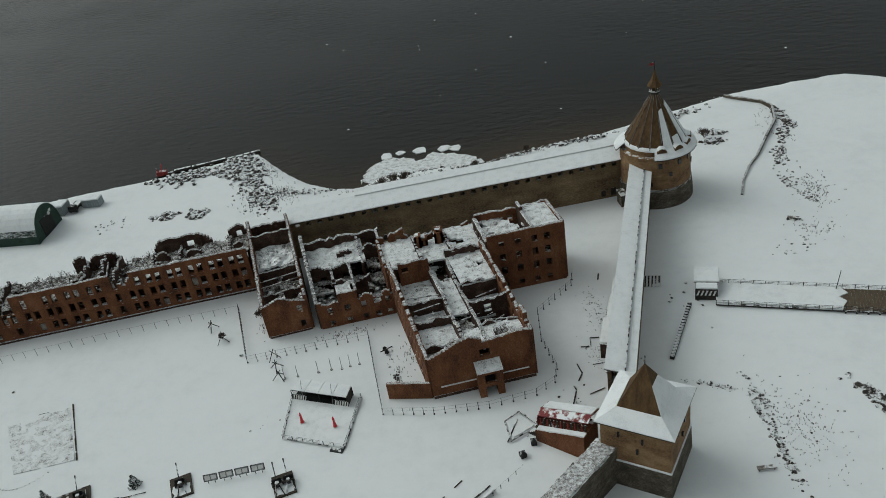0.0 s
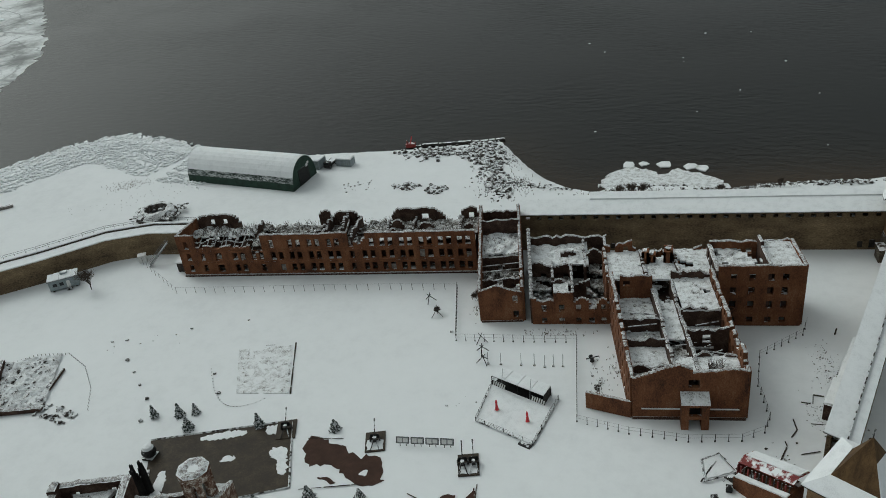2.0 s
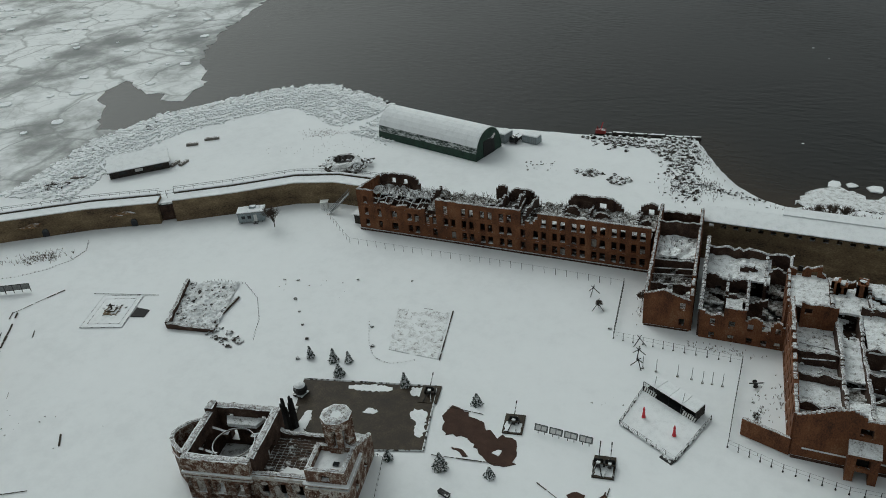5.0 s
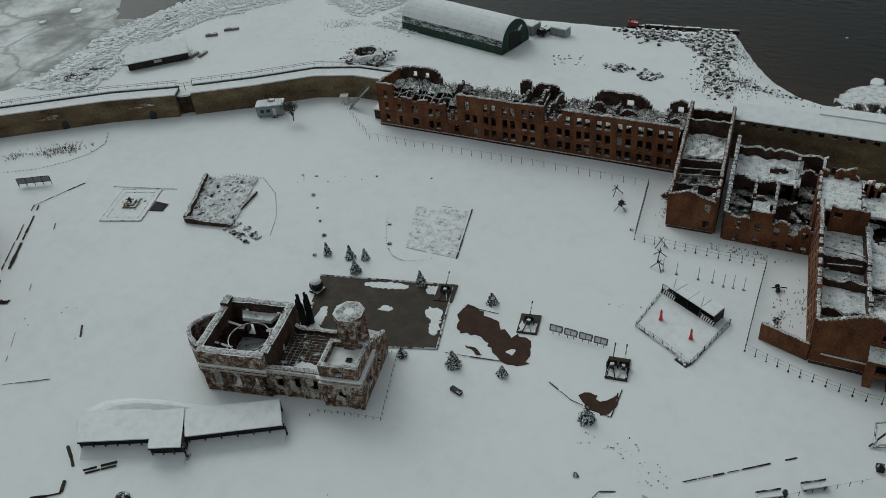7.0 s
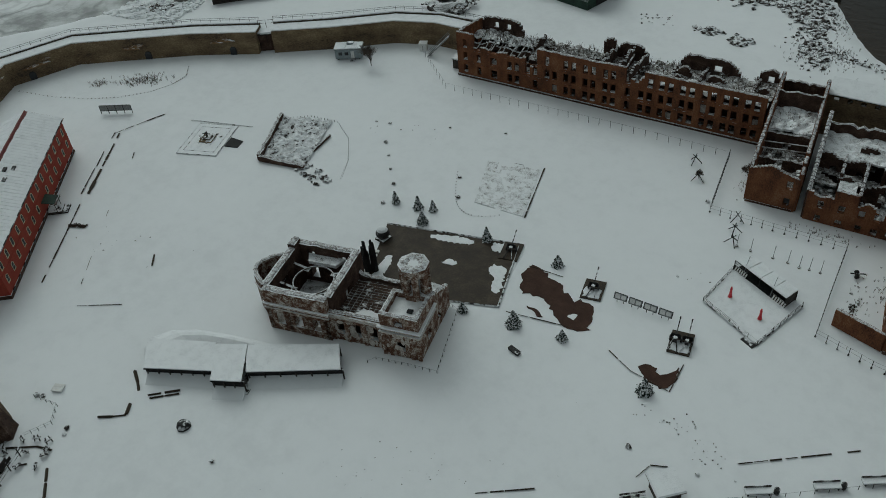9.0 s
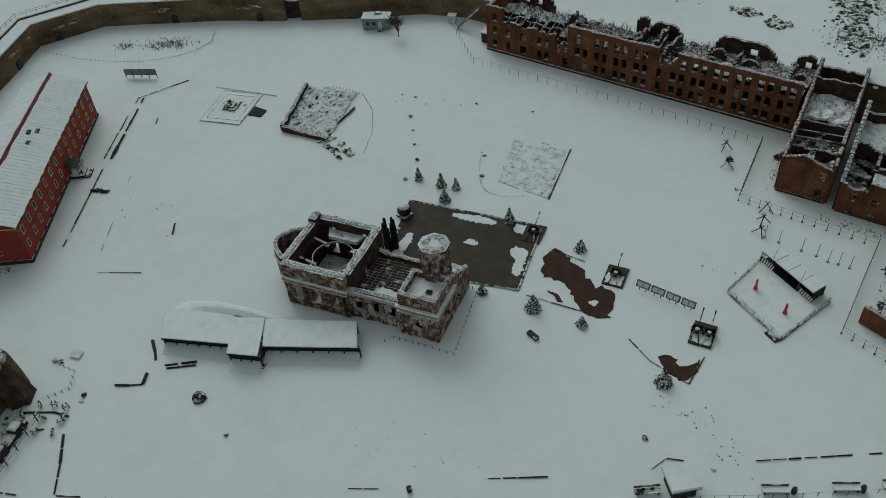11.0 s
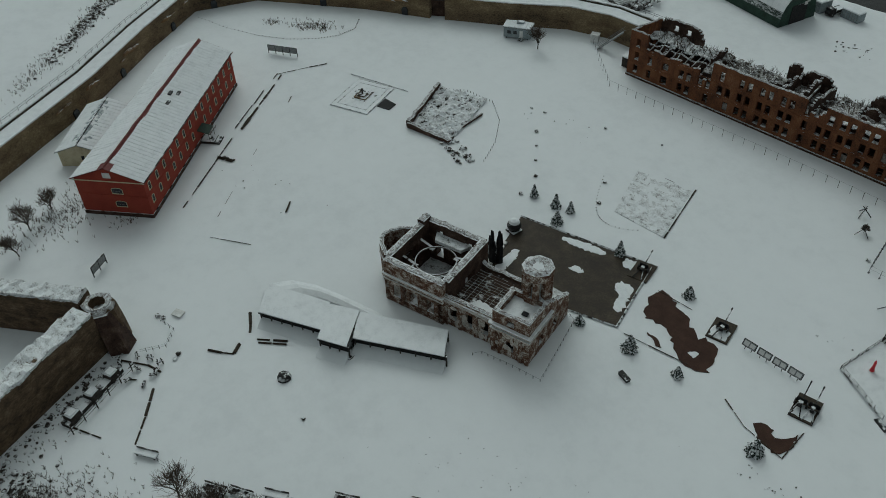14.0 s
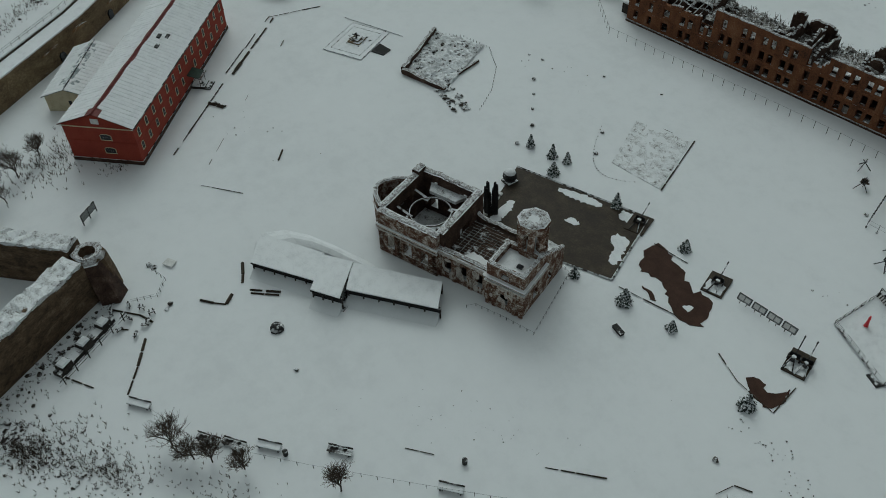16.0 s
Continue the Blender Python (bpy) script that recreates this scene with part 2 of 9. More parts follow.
def water_material():
    m = bpy.data.materials.new("cold_river_water")
    m.use_nodes = True
    N, L = m.node_tree.nodes, m.node_tree.links
    bsdf = N["Principled BSDF"]
    co = N.new("ShaderNodeTexCoord")
    patch = N.new("ShaderNodeTexNoise")
    patch.inputs["Scale"].default_value, patch.inputs["Detail"].default_value = 0.012, 4
    ramp = N.new("ShaderNodeValToRGB")
    ramp.color_ramp.elements[0].color, ramp.color_ramp.elements[1].color = (0.004, 0.005, 0.005, 1), (0.02, 0.02, 0.018, 1)
    wave, chop = N.new("ShaderNodeTexNoise"), N.new("ShaderNodeTexNoise")
    wave.inputs["Scale"].default_value, wave.inputs["Detail"].default_value = 0.3, 7
    chop.inputs["Scale"].default_value, chop.inputs["Detail"].default_value = 0.014, 3
    mp = N.new("ShaderNodeMapping")
    mp.inputs["Scale"].default_value, mp.inputs["Rotation"].default_value = (0.7, 1.4, 1), (0, 0, 0.7)
    L.new(co.outputs["Object"], mp.inputs["Vector"])
    L.new(mp.outputs["Vector"], wave.inputs["Vector"])
    for n in (patch, chop):
        L.new(co.outputs["Object"], n.inputs["Vector"])
    L.new(patch.outputs["Fac"], ramp.inputs["Fac"])
    shoal = N.new("ShaderNodeAttribute")
    shoal.attribute_name = "shoal"
    bed = N.new("ShaderNodeMixRGB")
    bed.inputs["Color2"].default_value = (0.05, 0.034, 0.02, 1)
    L.new(shoal.outputs["Fac"], bed.inputs["Fac"])
    L.new(ramp.outputs["Color"], bed.inputs["Color1"])
    L.new(bed.outputs["Color"], bsdf.inputs["Base Color"])
    mul = N.new("ShaderNodeMapRange")
    mul.inputs["From Min"].default_value, mul.inputs["From Max"].default_value = 0.4, 0.65
    mul.inputs["To Min"].default_value, mul.inputs["To Max"].default_value = 0.3, 0.95
    L.new(chop.outputs["Fac"], mul.inputs["Value"])
    b = N.new("ShaderNodeBump")
    b.inputs["Distance"].default_value = 0.5
    L.new(mul.outputs["Result"], b.inputs["Strength"])
    L.new(wave.outputs["Fac"], b.inputs["Height"])
    L.new(b.outputs["Normal"], bsdf.inputs["Normal"])
    rr = N.new("ShaderNodeMapRange")
    rr.inputs["To Min"].default_value, rr.inputs["To Max"].default_value = 0.12, 0.3
    L.new(chop.outputs["Fac"], rr.inputs["Value"])
    L.new(rr.outputs["Result"], bsdf.inputs["Roughness"])
    bsdf.inputs["IOR"].default_value = 1.33
    bsdf.inputs["Specular IOR Level"].default_value = 0.2
    return m


THIN_SNOW = material("thin_snow_on_green_sheet", [(0.012, 0.022, 0.016), (0.05, 0.07, 0.06), (0.45, 0.47, 0.47), (0.76, 0.78, 0.79)], 0.55, 0.7, 0.3, grain=4, stretch=(0.5, 1, 2.2))
BLACK = material("bare_black_metal", [(0.006, 0.006, 0.006), (0.012, 0.012, 0.012), (0.022, 0.021, 0.02)], 2, 0.8, 0.2)
CITADEL = material("dark_citadel_masonry", [(0.028, 0.02, 0.014), (0.075, 0.05, 0.03), (0.12, 0.08, 0.048), (0.2, 0.15, 0.1)], 0.4, 0.95, 0.8, snow=0.5, grain=7, stretch=(1, 1, 2))
WATER = water_material()
ICE = ice_material()


# ---- mesh helpers ----
class Mesh:
    """Gathers vertices and faces for one mesh."""

    def __init__(self, seed=0):
        self.v, self.f, self.rng = [], [], random.Random(seed)

    def add(self, verts, faces):
        n = len(self.v)
        self.v.extend([tuple(p) for p in verts])
        self.f.extend([tuple(i + n for i in f) for f in faces])
        return self

    def hexa(self, p):
        """Eight corners: four below, four above, both counter-clockwise."""
        return self.add(p, [(3, 2, 1, 0), (4, 5, 6, 7), (0, 1, 5, 4), (1, 2, 6, 5), (2, 3, 7, 6), (3, 0, 4, 7)])

    def box(self, x0, y0, z0, x1, y1, z1):
        return self.hexa([(x0, y0, z0), (x1, y0, z0), (x1, y1, z0), (x0, y1, z0), (x0, y0, z1), (x1, y0, z1), (x1, y1, z1), (x0, y1, z1)])

    def prism(self, pts, z0, z1, inset=0.0):
        """A closed outline (counter-clockwise) from z0 to z1."""
        n = len(pts)
        cx, cy = sum(p[0] for p in pts) / n, sum(p[1] for p in pts) / n
        top = [(p[0] + (cx - p[0]) * inset, p[1] + (cy - p[1]) * inset, z1) for p in pts]
        return self.add([(p[0], p[1], z0) for p in pts] + top,
                        [tuple(range(n, 2 * n)), tuple(reversed(range(n)))] + [(i, (i + 1) % n, n + (i + 1) % n, n + i) for i in range(n)])

    def tube(self, a, b, r0, r1=None, n=6):
        a, b = Vector(a), Vector(b)
        r1 = r0 if r1 is None else r1
        d = (b - a).normalized()
        s = d.cross(Vector((0, 0, 1)) if abs(d.z) < 0.95 else Vector((1, 0, 0))).normalized()
        w = d.cross(s)
        ring = [(math.cos(i * 2 * math.pi / n), math.sin(i * 2 * math.pi / n)) for i in range(n)]
        vs = [a + (s * c + w * q) * r0 for c, q in ring] + [b + (s * c + w * q) * r1 for c, q in ring]
        return self.add(vs, [tuple(reversed(range(n))), tuple(range(n, 2 * n))] + [(i, (i + 1) % n, n + (i + 1) % n, n + i) for i in range(n)])

    def rings(self, profile, n, jitter=0.0, close_top=True, close_bottom=True, phase=0.0):
        """A turned shape from (radius, height) pairs."""
        vs, fs = [], []
        for r, z in profile:
            for i in range(n):
                a = phase + 2 * math.pi * i / n
                k = r * (1 + self.rng.uniform(-jitter, jitter))
                vs.append((k * math.cos(a), k * math.sin(a), z))
        for j in range(len(profile) - 1):
            for i in range(n):
                fs.append((j * n + i, j * n + (i + 1) % n, (j + 1) * n + (i + 1) % n, (j + 1) * n + i))
        if close_top:
            fs.append(tuple(range((len(profile) - 1) * n, len(profile) * n)))
        if close_bottom:
            fs.append(tuple(reversed(range(n))))
        return self.add(vs, fs)

    def lump(self, x, y, z, r, squash=0.7):
        """An uneven stone or clod of fourteen corners."""
        g, vs = self.rng, []
        for j, (k, h) in enumerate(((0.75, -0.15), (1.0, 0.25), (0.6, 0.8))):
            for i in range(5):
                a = 2 * math.pi * (i + 0.5 * (j % 2)) / 5 + g.uniform(-0.3, 0.3)
                q = r * k * g.uniform(0.7, 1.25)
                vs.append((x + q * math.cos(a), y + q * math.sin(a), z + r * squash * h * g.uniform(0.8, 1.2)))
        fs = [tuple(reversed(range(5))), tuple(range(10, 15))]
        for j in (0, 5):
            fs += [(j + i, j + (i + 1) % 5, j + 5 + (i + 1) % 5, j + 5 + i) for i in range(5)]
        return self.add(vs, fs)

    def weld(self):
        """Joins corners that lie in one place, so that the pieces of one wall hang together."""
        seen, to, v = {}, [], []
        for p in self.v:
            k = (round(p[0], 3), round(p[1], 3), round(p[2], 3))
            if k not in seen:
                seen[k] = len(v)
                v.append(p)
            to.append(seen[k])
        self.v, self.f = v, [q for q in (tuple(dict.fromkeys(to[i] for i in f)) for f in self.f) if len(q) > 2]
        return self

    def data(self, name, mat):
        me = bpy.data.meshes.new(name)
        me.from_pydata(self.v, [], self.f)
        me.validate()
        me.materials.append(mat)
        return me


def part(name, mesh, mat, parent=None, label=""):
    ob = new(name, mesh.data(name, mat))
    ob.parent = parent
    if label:
        ob["label"] = label
    return ob


def thing(name, x, y, z=0.0, turn=0.0, label="", category="", group="", kind=""):
    ob = new(name)
    ob.empty_display_size = 0.5
    ob.matrix_world = pose(x, y, z, 0, 0, turn)
    return tagged(ob, label, category, group, kind)


def whole(name, mesh, mat, x=0.0, y=0.0, z=0.0, turn=0.0, label="", category="", group="", kind=""):
    ob = new(name, mesh.data(name, mat))
    ob.matrix_world = pose(x, y, z, 0, 0, turn)
    return tagged(ob, label, category, group, kind)


def wobble(x, y, k=1.0, s=0.0):
    return noise.noise((x * k, y * k, s))


def jag(outline, amount, step, seed=0.0):
    """The outline with its edges divided and pushed about."""
    out = []
    for (ax, ay), (bx, by) in zip(outline, outline[1:] + outline[:1]):
        n = max(1, int(math.hypot(bx - ax, by - ay) / step))
        for i in range(n):
            x, y = ax + (bx - ax) * i / n, ay + (by - ay) * i / n
            out.append((x + amount * wobble(x, y, 0.9 / step, seed) * 1.6, y + amount * wobble(x, y, 0.9 / step, seed + 9.3) * 1.6))
    return out


def sheet(outline, z0, z1):
    """A thin slab over any outline."""
    b = bmesh.new()
    vs = [b.verts.new((x, y, z1)) for x, y in outline]
    f = b.faces.new(vs)
    if f.normal.z < 0:
        f.normal_flip()
    b.normal_update()
    if f.normal.z < 0:
        f.normal_flip()
    low = [b.verts.new((x, y, z0)) for x, y in outline]
    n = len(vs)
    for i in range(n):
        b.faces.new((vs[i], low[i], low[(i + 1) % n], vs[(i + 1) % n]))
    bmesh.ops.triangulate(b, faces=[f])
    bmesh.ops.recalc_face_normals(b, faces=b.faces)
    m = Mesh()
    b.verts.index_update()
    m.add([tuple(v.co) for v in b.verts], [tuple(v.index for v in q.verts) for q in b.faces])
    b.free()
    return m


def inside(x, y, outline):
    """Which of the points lie inside, and how far each is from the outline."""
    hit, near = np.zeros(x.shape, bool), np.full(x.shape, 1e9)
    for (ax, ay), (bx, by) in zip(outline, outline[1:] + outline[:1]):
        if ay != by:
            hit ^= ((ay > y) != (by > y)) & (x < (bx - ax) * (y - ay) / (by - ay) + ax)
        t = np.clip(((x - ax) * (bx - ax) + (y - ay) * (by - ay)) / ((bx - ax) ** 2 + (by - ay) ** 2), 0, 1)
        near = np.minimum(near, np.hypot(x - ax - t * (bx - ax), y - ay - t * (by - ay)))
    return hit, near


# ---- water, island, ice ----
SHORE = [(-251, 128), (-252, 165), (-246, 195), (-230, 222), (-212, 235), (-193, 232), (-170, 224), (-143, 224), (-125, 227), (-97, 232), (-66, 240), (-60, 231), (-53, 221),
         (-47, 214), (-38, 207.5), (-31, 206), (-26, 210), (-9, 212), (5, 210), (13, 213.5), (27, 217), (43, 220), (65, 228), (84, 234), (102, 236), (119, 237),
         (135, 225), (200, 200), (330, 190), (330, -260), (-340, -260), (-340, -60), (-290, 60), (-262, 104)]


def ground_height(x, y):
    hit, near = inside(x, y, SHORE)
    d = np.where(hit, near, -near)
    k = np.clip((d + 3) / 9, 0, 1)
    return -2.6 + 2.6 * k * k * (3 - 2 * k), d


def build_ground():
    xs, ys = np.arange(-330, 331, 2.0), np.arange(-240, 251, 2.0)
    gx, gy = np.meshgrid(xs, ys)
    z, d = ground_height(gx, gy)
    m = Mesh()
    nx = len(xs)
    for j in range(len(ys)):
        for i in range(nx):
            x, y = float(xs[i]), float(ys[j])
            rough = min(1.0, max(0.0, (14 - abs(d[j, i] - 6)) / 14))
            h = 0.1 * wobble(x, y, 0.09) + rough * (0.55 * wobble(x, y, 0.21, 3) + 0.3 * wobble(x, y, 0.5, 5))
            m.v.append((x, y, float(z[j, i]) + h - 0.1))
    m.f = [(j * nx + i, j * nx + i + 1, (j + 1) * nx + i + 1, (j + 1) * nx + i) for j in range(len(ys) - 1) for i in range(nx - 1)]
    ob = whole("ground", m, GROUND, label="snow-covered flat ground of the fortress island", category="snowy ground", kind="structure")
    ob.data.polygons.foreach_set("use_smooth", [True] * len(m.f))


build_ground()


def build_water():
    """The river, with a measure of how shallow it is: brown shoals lie in the bay behind the north wall."""
    far = [150 * i for i in range(-16, 17)]
    xs = sorted(set([v for v in far if abs(v) > 240] + list(range(-240, 241, 6))))
    ys = sorted(set([v for v in far if not 150 <= v <= 420] + list(range(150, 421, 6))))
    gx, gy = np.meshgrid(np.array(xs, float), np.array(ys, float))
    hit, near = inside(gx, gy, SHORE)
    m, nx = Mesh(), len(xs)
    m.v = [(float(x), float(y), 0.0) for x, y in zip(gx.ravel(), gy.ravel())]
    m.f = [(j * nx + i, j * nx + i + 1, (j + 1) * nx + i + 1, (j + 1) * nx + i) for j in range(len(ys) - 1) for i in range(nx - 1)]
    ob = whole("water", m, WATER, z=-1.6, label="dark rippled river water round the snowy island", category="river", kind="structure")
    bay = np.exp(-((gx - 5) / 62) ** 2) * np.exp(-np.where(hit, 0, near) / 9.0)
    ob.data.attributes.new("shoal", "FLOAT", "POINT").data.foreach_set("value", np.clip(bay, 0, 0.8).ravel())


build_water()

ICE_EDGE = [(-258, 176), (-262, 172), (-271, 169), (-279, 174), (-286, 184), (-298, 193), (-307, 206), (-306, 213), (-295, 207), (-284, 204.5), (-276, 206), (-272, 202), (-262, 204.5),
            (-265, 210), (-268, 222), (-279, 234), (-292, 243), (-301, 255), (-320, 283), (-329, 311), (-342, 341), (-356, 360), (-386, 396), (-450, 470), (-560, 560), (-900, 760), (-1500, 700), (-1500, -600),
            (-300, -600), (-262, 60), (-246, 120), (-246, 166)]
whole("ice_sheet", sheet(jag(ICE_EDGE, 3.0, 4.0, 2.0), -1.7, -1.52), ICE, label="grey-white broken ice sheet frozen on the river", category="river ice", kind="structure")


def shore_ice():
    """Tilted plates pushed up along the north-western shore, and floes at the ice edge."""
    g, m = random.Random(5), Mesh(5)
    line = [(-250, 116), (-262, 160), (-257, 190), (-244, 210), (-234, 226), (-216, 239), (-193, 235), (-171, 226), (-152, 223)]
    for (ax, ay), (bx, by) in zip(line, line[1:]):
        n = int(math.hypot(bx - ax, by - ay) * 44)
        ux, uy = (bx - ax), (by - ay)
        k = math.hypot(ux, uy)
        for _ in range(n):
            s, off = g.random(), g.choice((0.5, 2, 4, 6, 8.5, 11, 14, 17, 21, 25)) + g.gauss(0, 0.9)
            x, y = ax + ux * s + uy / k * off, ay + uy * s - ux / k * off
            r, a = g.triangular(0.2, 1.5, 0.4) * (1.0 if off < 8 else 0.6), g.uniform(0, 6.3)
            tilt, lean, h = g.uniform(-0.17, 0.17), g.uniform(-0.17, 0.17), g.uniform(0.1, 0.26)
            hz, _d = ground_height(np.array([x]), np.array([y]))
            z = max(float(hz[0]), -1.5) + g.uniform(-0.1, 0.25)
            pts = []
            for i in range(5):
                q = r * g.uniform(0.65, 1.1)
                px, py = q * math.cos(a + i * 1.257), q * math.sin(a + i * 1.257)
                pts.append((px, py, px * tilt + py * lean))
            m.add([(x + p[0], y + p[1], z + p[2] - 0.4) for p in pts] + [(x + p[0], y + p[1], z + p[2] + h) for p in pts],
                  [(4, 3, 2, 1, 0), (5, 6, 7, 8, 9)] + [(i, (i + 1) % 5, 5 + (i + 1) % 5, 5 + i) for i in range(5)])
    whole("shore_ice", m, ICE_RUBBLE, label="jumble of broken white ice plates along the shore", category="broken ice", kind="stuff")
    f = Mesh(8)
    for _ in range(260):
        x, y = g.uniform(-640, -262), g.uniform(150, 520)
        hit, near = inside(np.array([x]), np.array([y]), ICE_EDGE)
        if not hit[0] or near[0] < 6:
            continue
        r, a = g.triangular(0.5, 4.5, 0.9), g.uniform(0, 6)
        r = min(r, float(near[0]) - 2)
        n = g.randint(9, 15)
        f.prism([(x + r * g.uniform(0.7, 1.2) * math.cos(a + i * 6.283 / n), y + r * g.uniform(0.6, 1.0) * math.sin(a + i * 6.283 / n)) for i in range(n)], -1.5, -1.2 + g.uniform(0, 0.12), 0.03)
    whole("ice_floes", f, SNOW, label="snow-topped ice floes frozen into the river ice", category="ice floes", kind="stuff")
    d = Mesh(4)
    for _ in range(16):
        x, y = g.uniform(-60, 130), g.uniform(232, 400)
        n = 6
        r = g.uniform(0.2, 0.6)
        d.prism([(x + r * g.uniform(0.6, 1.2) * math.cos(i * 1.047), y + r * g.uniform(0.6, 1.2) * math.sin(i * 1.047)) for i in range(n)], -1.65, -1.5)
    for _ in range(5):
        x = g.uniform(-26, -2)
        y = 221 + g.uniform(0, 5)
        r = g.uniform(0.8, 2.6)
        d.prism([(x + r * g.uniform(0.6, 1.2) * math.cos(i * 1.047), y + r * g.uniform(0.6, 1.2) * math.sin(i * 1.047)) for i in range(6)], -1.65, -1.3)
    whole("drifting_ice", d, SNOW, label="small white ice pieces drifting on dark water", category="drift ice", kind="stuff")


shore_ice()
whole("ice_shelf", sheet(jag([(-31, 208), (-28.4, 217.4), (-22.6, 223.1), (-17, 220), (-13.9, 217.7), (-8.7, 221.5), (1.3, 217), (4.4, 211.5), (5, 207), (-12, 207)], 1.5, 1.3, 3.0), -2.2, -1.38), SNOW_ROUGH, label="rough snowy ice shelf along the shore", category="shore ice", kind="structure")


def rounded(outline):
    """The outline with its corners cut twice."""
    for _ in range(2):
        nxt = []
        for (ax, ay), (bx, by) in zip(outline, outline[1:] + outline[:1]):
            nxt += [(ax * .75 + bx * .25, ay * .75 + by * .25), (ax * .25 + bx * .75, ay * .25 + by * .75)]
        outline = nxt
    return outline


def patch(name, outline, mat, jagged=0.5, step=1.2, thick=0.05, seed=0.0, label="", category="", kind="", group=""):
    return whole(name, sheet(jag(rounded(outline) if jagged > 0.2 else outline, jagged, step, seed), -0.35, thick), mat, label=label, category=category, kind=kind, group=group)


# ---- walls with openings and ragged tops ----
def wall_run(parent, a, b, height, thick, mat, cols=(), rows=(), ragged=0.0, seed=0, cap=0.22, step=0.8, base=0.0, name="wall", skip=0.0):
    """A wall from a to b. height: a number or a function of the way along. cols: (middle, width) of openings, rows: (sill, head).
    skip: the share of the openings that is bricked up."""
    ax, ay = a
    L = math.hypot(b[0] - ax, b[1] - ay)
    ux, uy = (b[0] - ax) / L, (b[1] - ay) / L
    vx, vy = -uy * thick / 2, ux * thick / 2
    g = random.Random(seed)
    cuts = {0.0, L}
    for c, w in cols:
        if 0 < c - w / 2 and c + w / 2 < L:
            cuts |= {c - w / 2, c + w / 2}
    edges = sorted(cuts)
    fine = []
    for s0, s1 in zip(edges, edges[1:]):
        n = max(1, round((s1 - s0) / step)) if ragged else 1
        fine += [(s0 + (s1 - s0) * i / n, s0 + (s1 - s0) * (i + 1) / n) for i in range(n)]
    high = height if callable(height) else (lambda s: height)
    shut = {(ci, ri) for ci in range(len(cols)) for ri in range(len(rows)) if g.random() < skip}
    m, snow_cap = Mesh(seed), Mesh(seed)

    def P(s, k, z):
        return (ax + ux * s + vx * k, ay + uy * s + vy * k, z)

    def rough(s):
        return ragged * (1.5 * noise.noise((s * 0.35, seed * 3.7, 0)) + 0.9 * noise.noise((s * 1.9, seed * 1.3, 4))) if ragged else 0.0

    def lie(s, k):
        return 0.62 * cap * (0.75 + 0.7 * noise.noise((s * 1.1, seed, k * 2.0)))

    for s0, s1 in fine:
        mid = (s0 + s1) / 2
        t0, t1 = (max(0.25, high(mid) + rough(s)) for s in (s0, s1))
        top = max(t0, t1)
        holes = []
        for ci, (c, w) in enumerate(cols):
            if abs(mid - c) < w / 2:
                holes = [r for ri, r in enumerate(rows) if (ci, ri) not in shut]
        z = base
        for h0, h1 in list(holes) + [(1e9, 1e9)]:
            z1 = min(h0, top)
            if z1 - z > 0.02:
                m.hexa([P(s0, -1, z), P(s1, -1, z), P(s1, 1, z), P(s0, 1, z), P(s0, -1, min(z1, t0)), P(s1, -1, min(z1, t1)), P(s1, 1, min(z1, t1)), P(s0, 1, min(z1, t0))])
                if cap and z1 == top:
                    a0, a1, b0, b1 = (0.72 + 0.38 * noise.noise((s * 1.4, seed, w)) for s, w in ((s0, 7.1), (s1, 7.1), (s0, 3.3), (s1, 3.3)))
                    snow_cap.hexa([P(s0, -a0, t0 - 0.03), P(s1, -a1, t1 - 0.03), P(s1, b1, t1 - 0.03), P(s0, b0, t0 - 0.03),
                                   P(s0, -a0 * 0.7, t0 + lie(s0, 1)), P(s1, -a1 * 0.7, t1 + lie(s1, 1)), P(s1, b1 * 0.7, t1 + lie(s1, 2)), P(s0, b0 * 0.7, t0 + lie(s0, 2))])
            if h0 > top:
                break
            z = min(h1, top)
    w = part(name, m.weld(), mat, parent)
    if cap and snow_cap.v:
        part("snow_cap", snow_cap, WALL_SNOW, w, "snow lying along the wall top")["kind"] = "stuff"
    return w


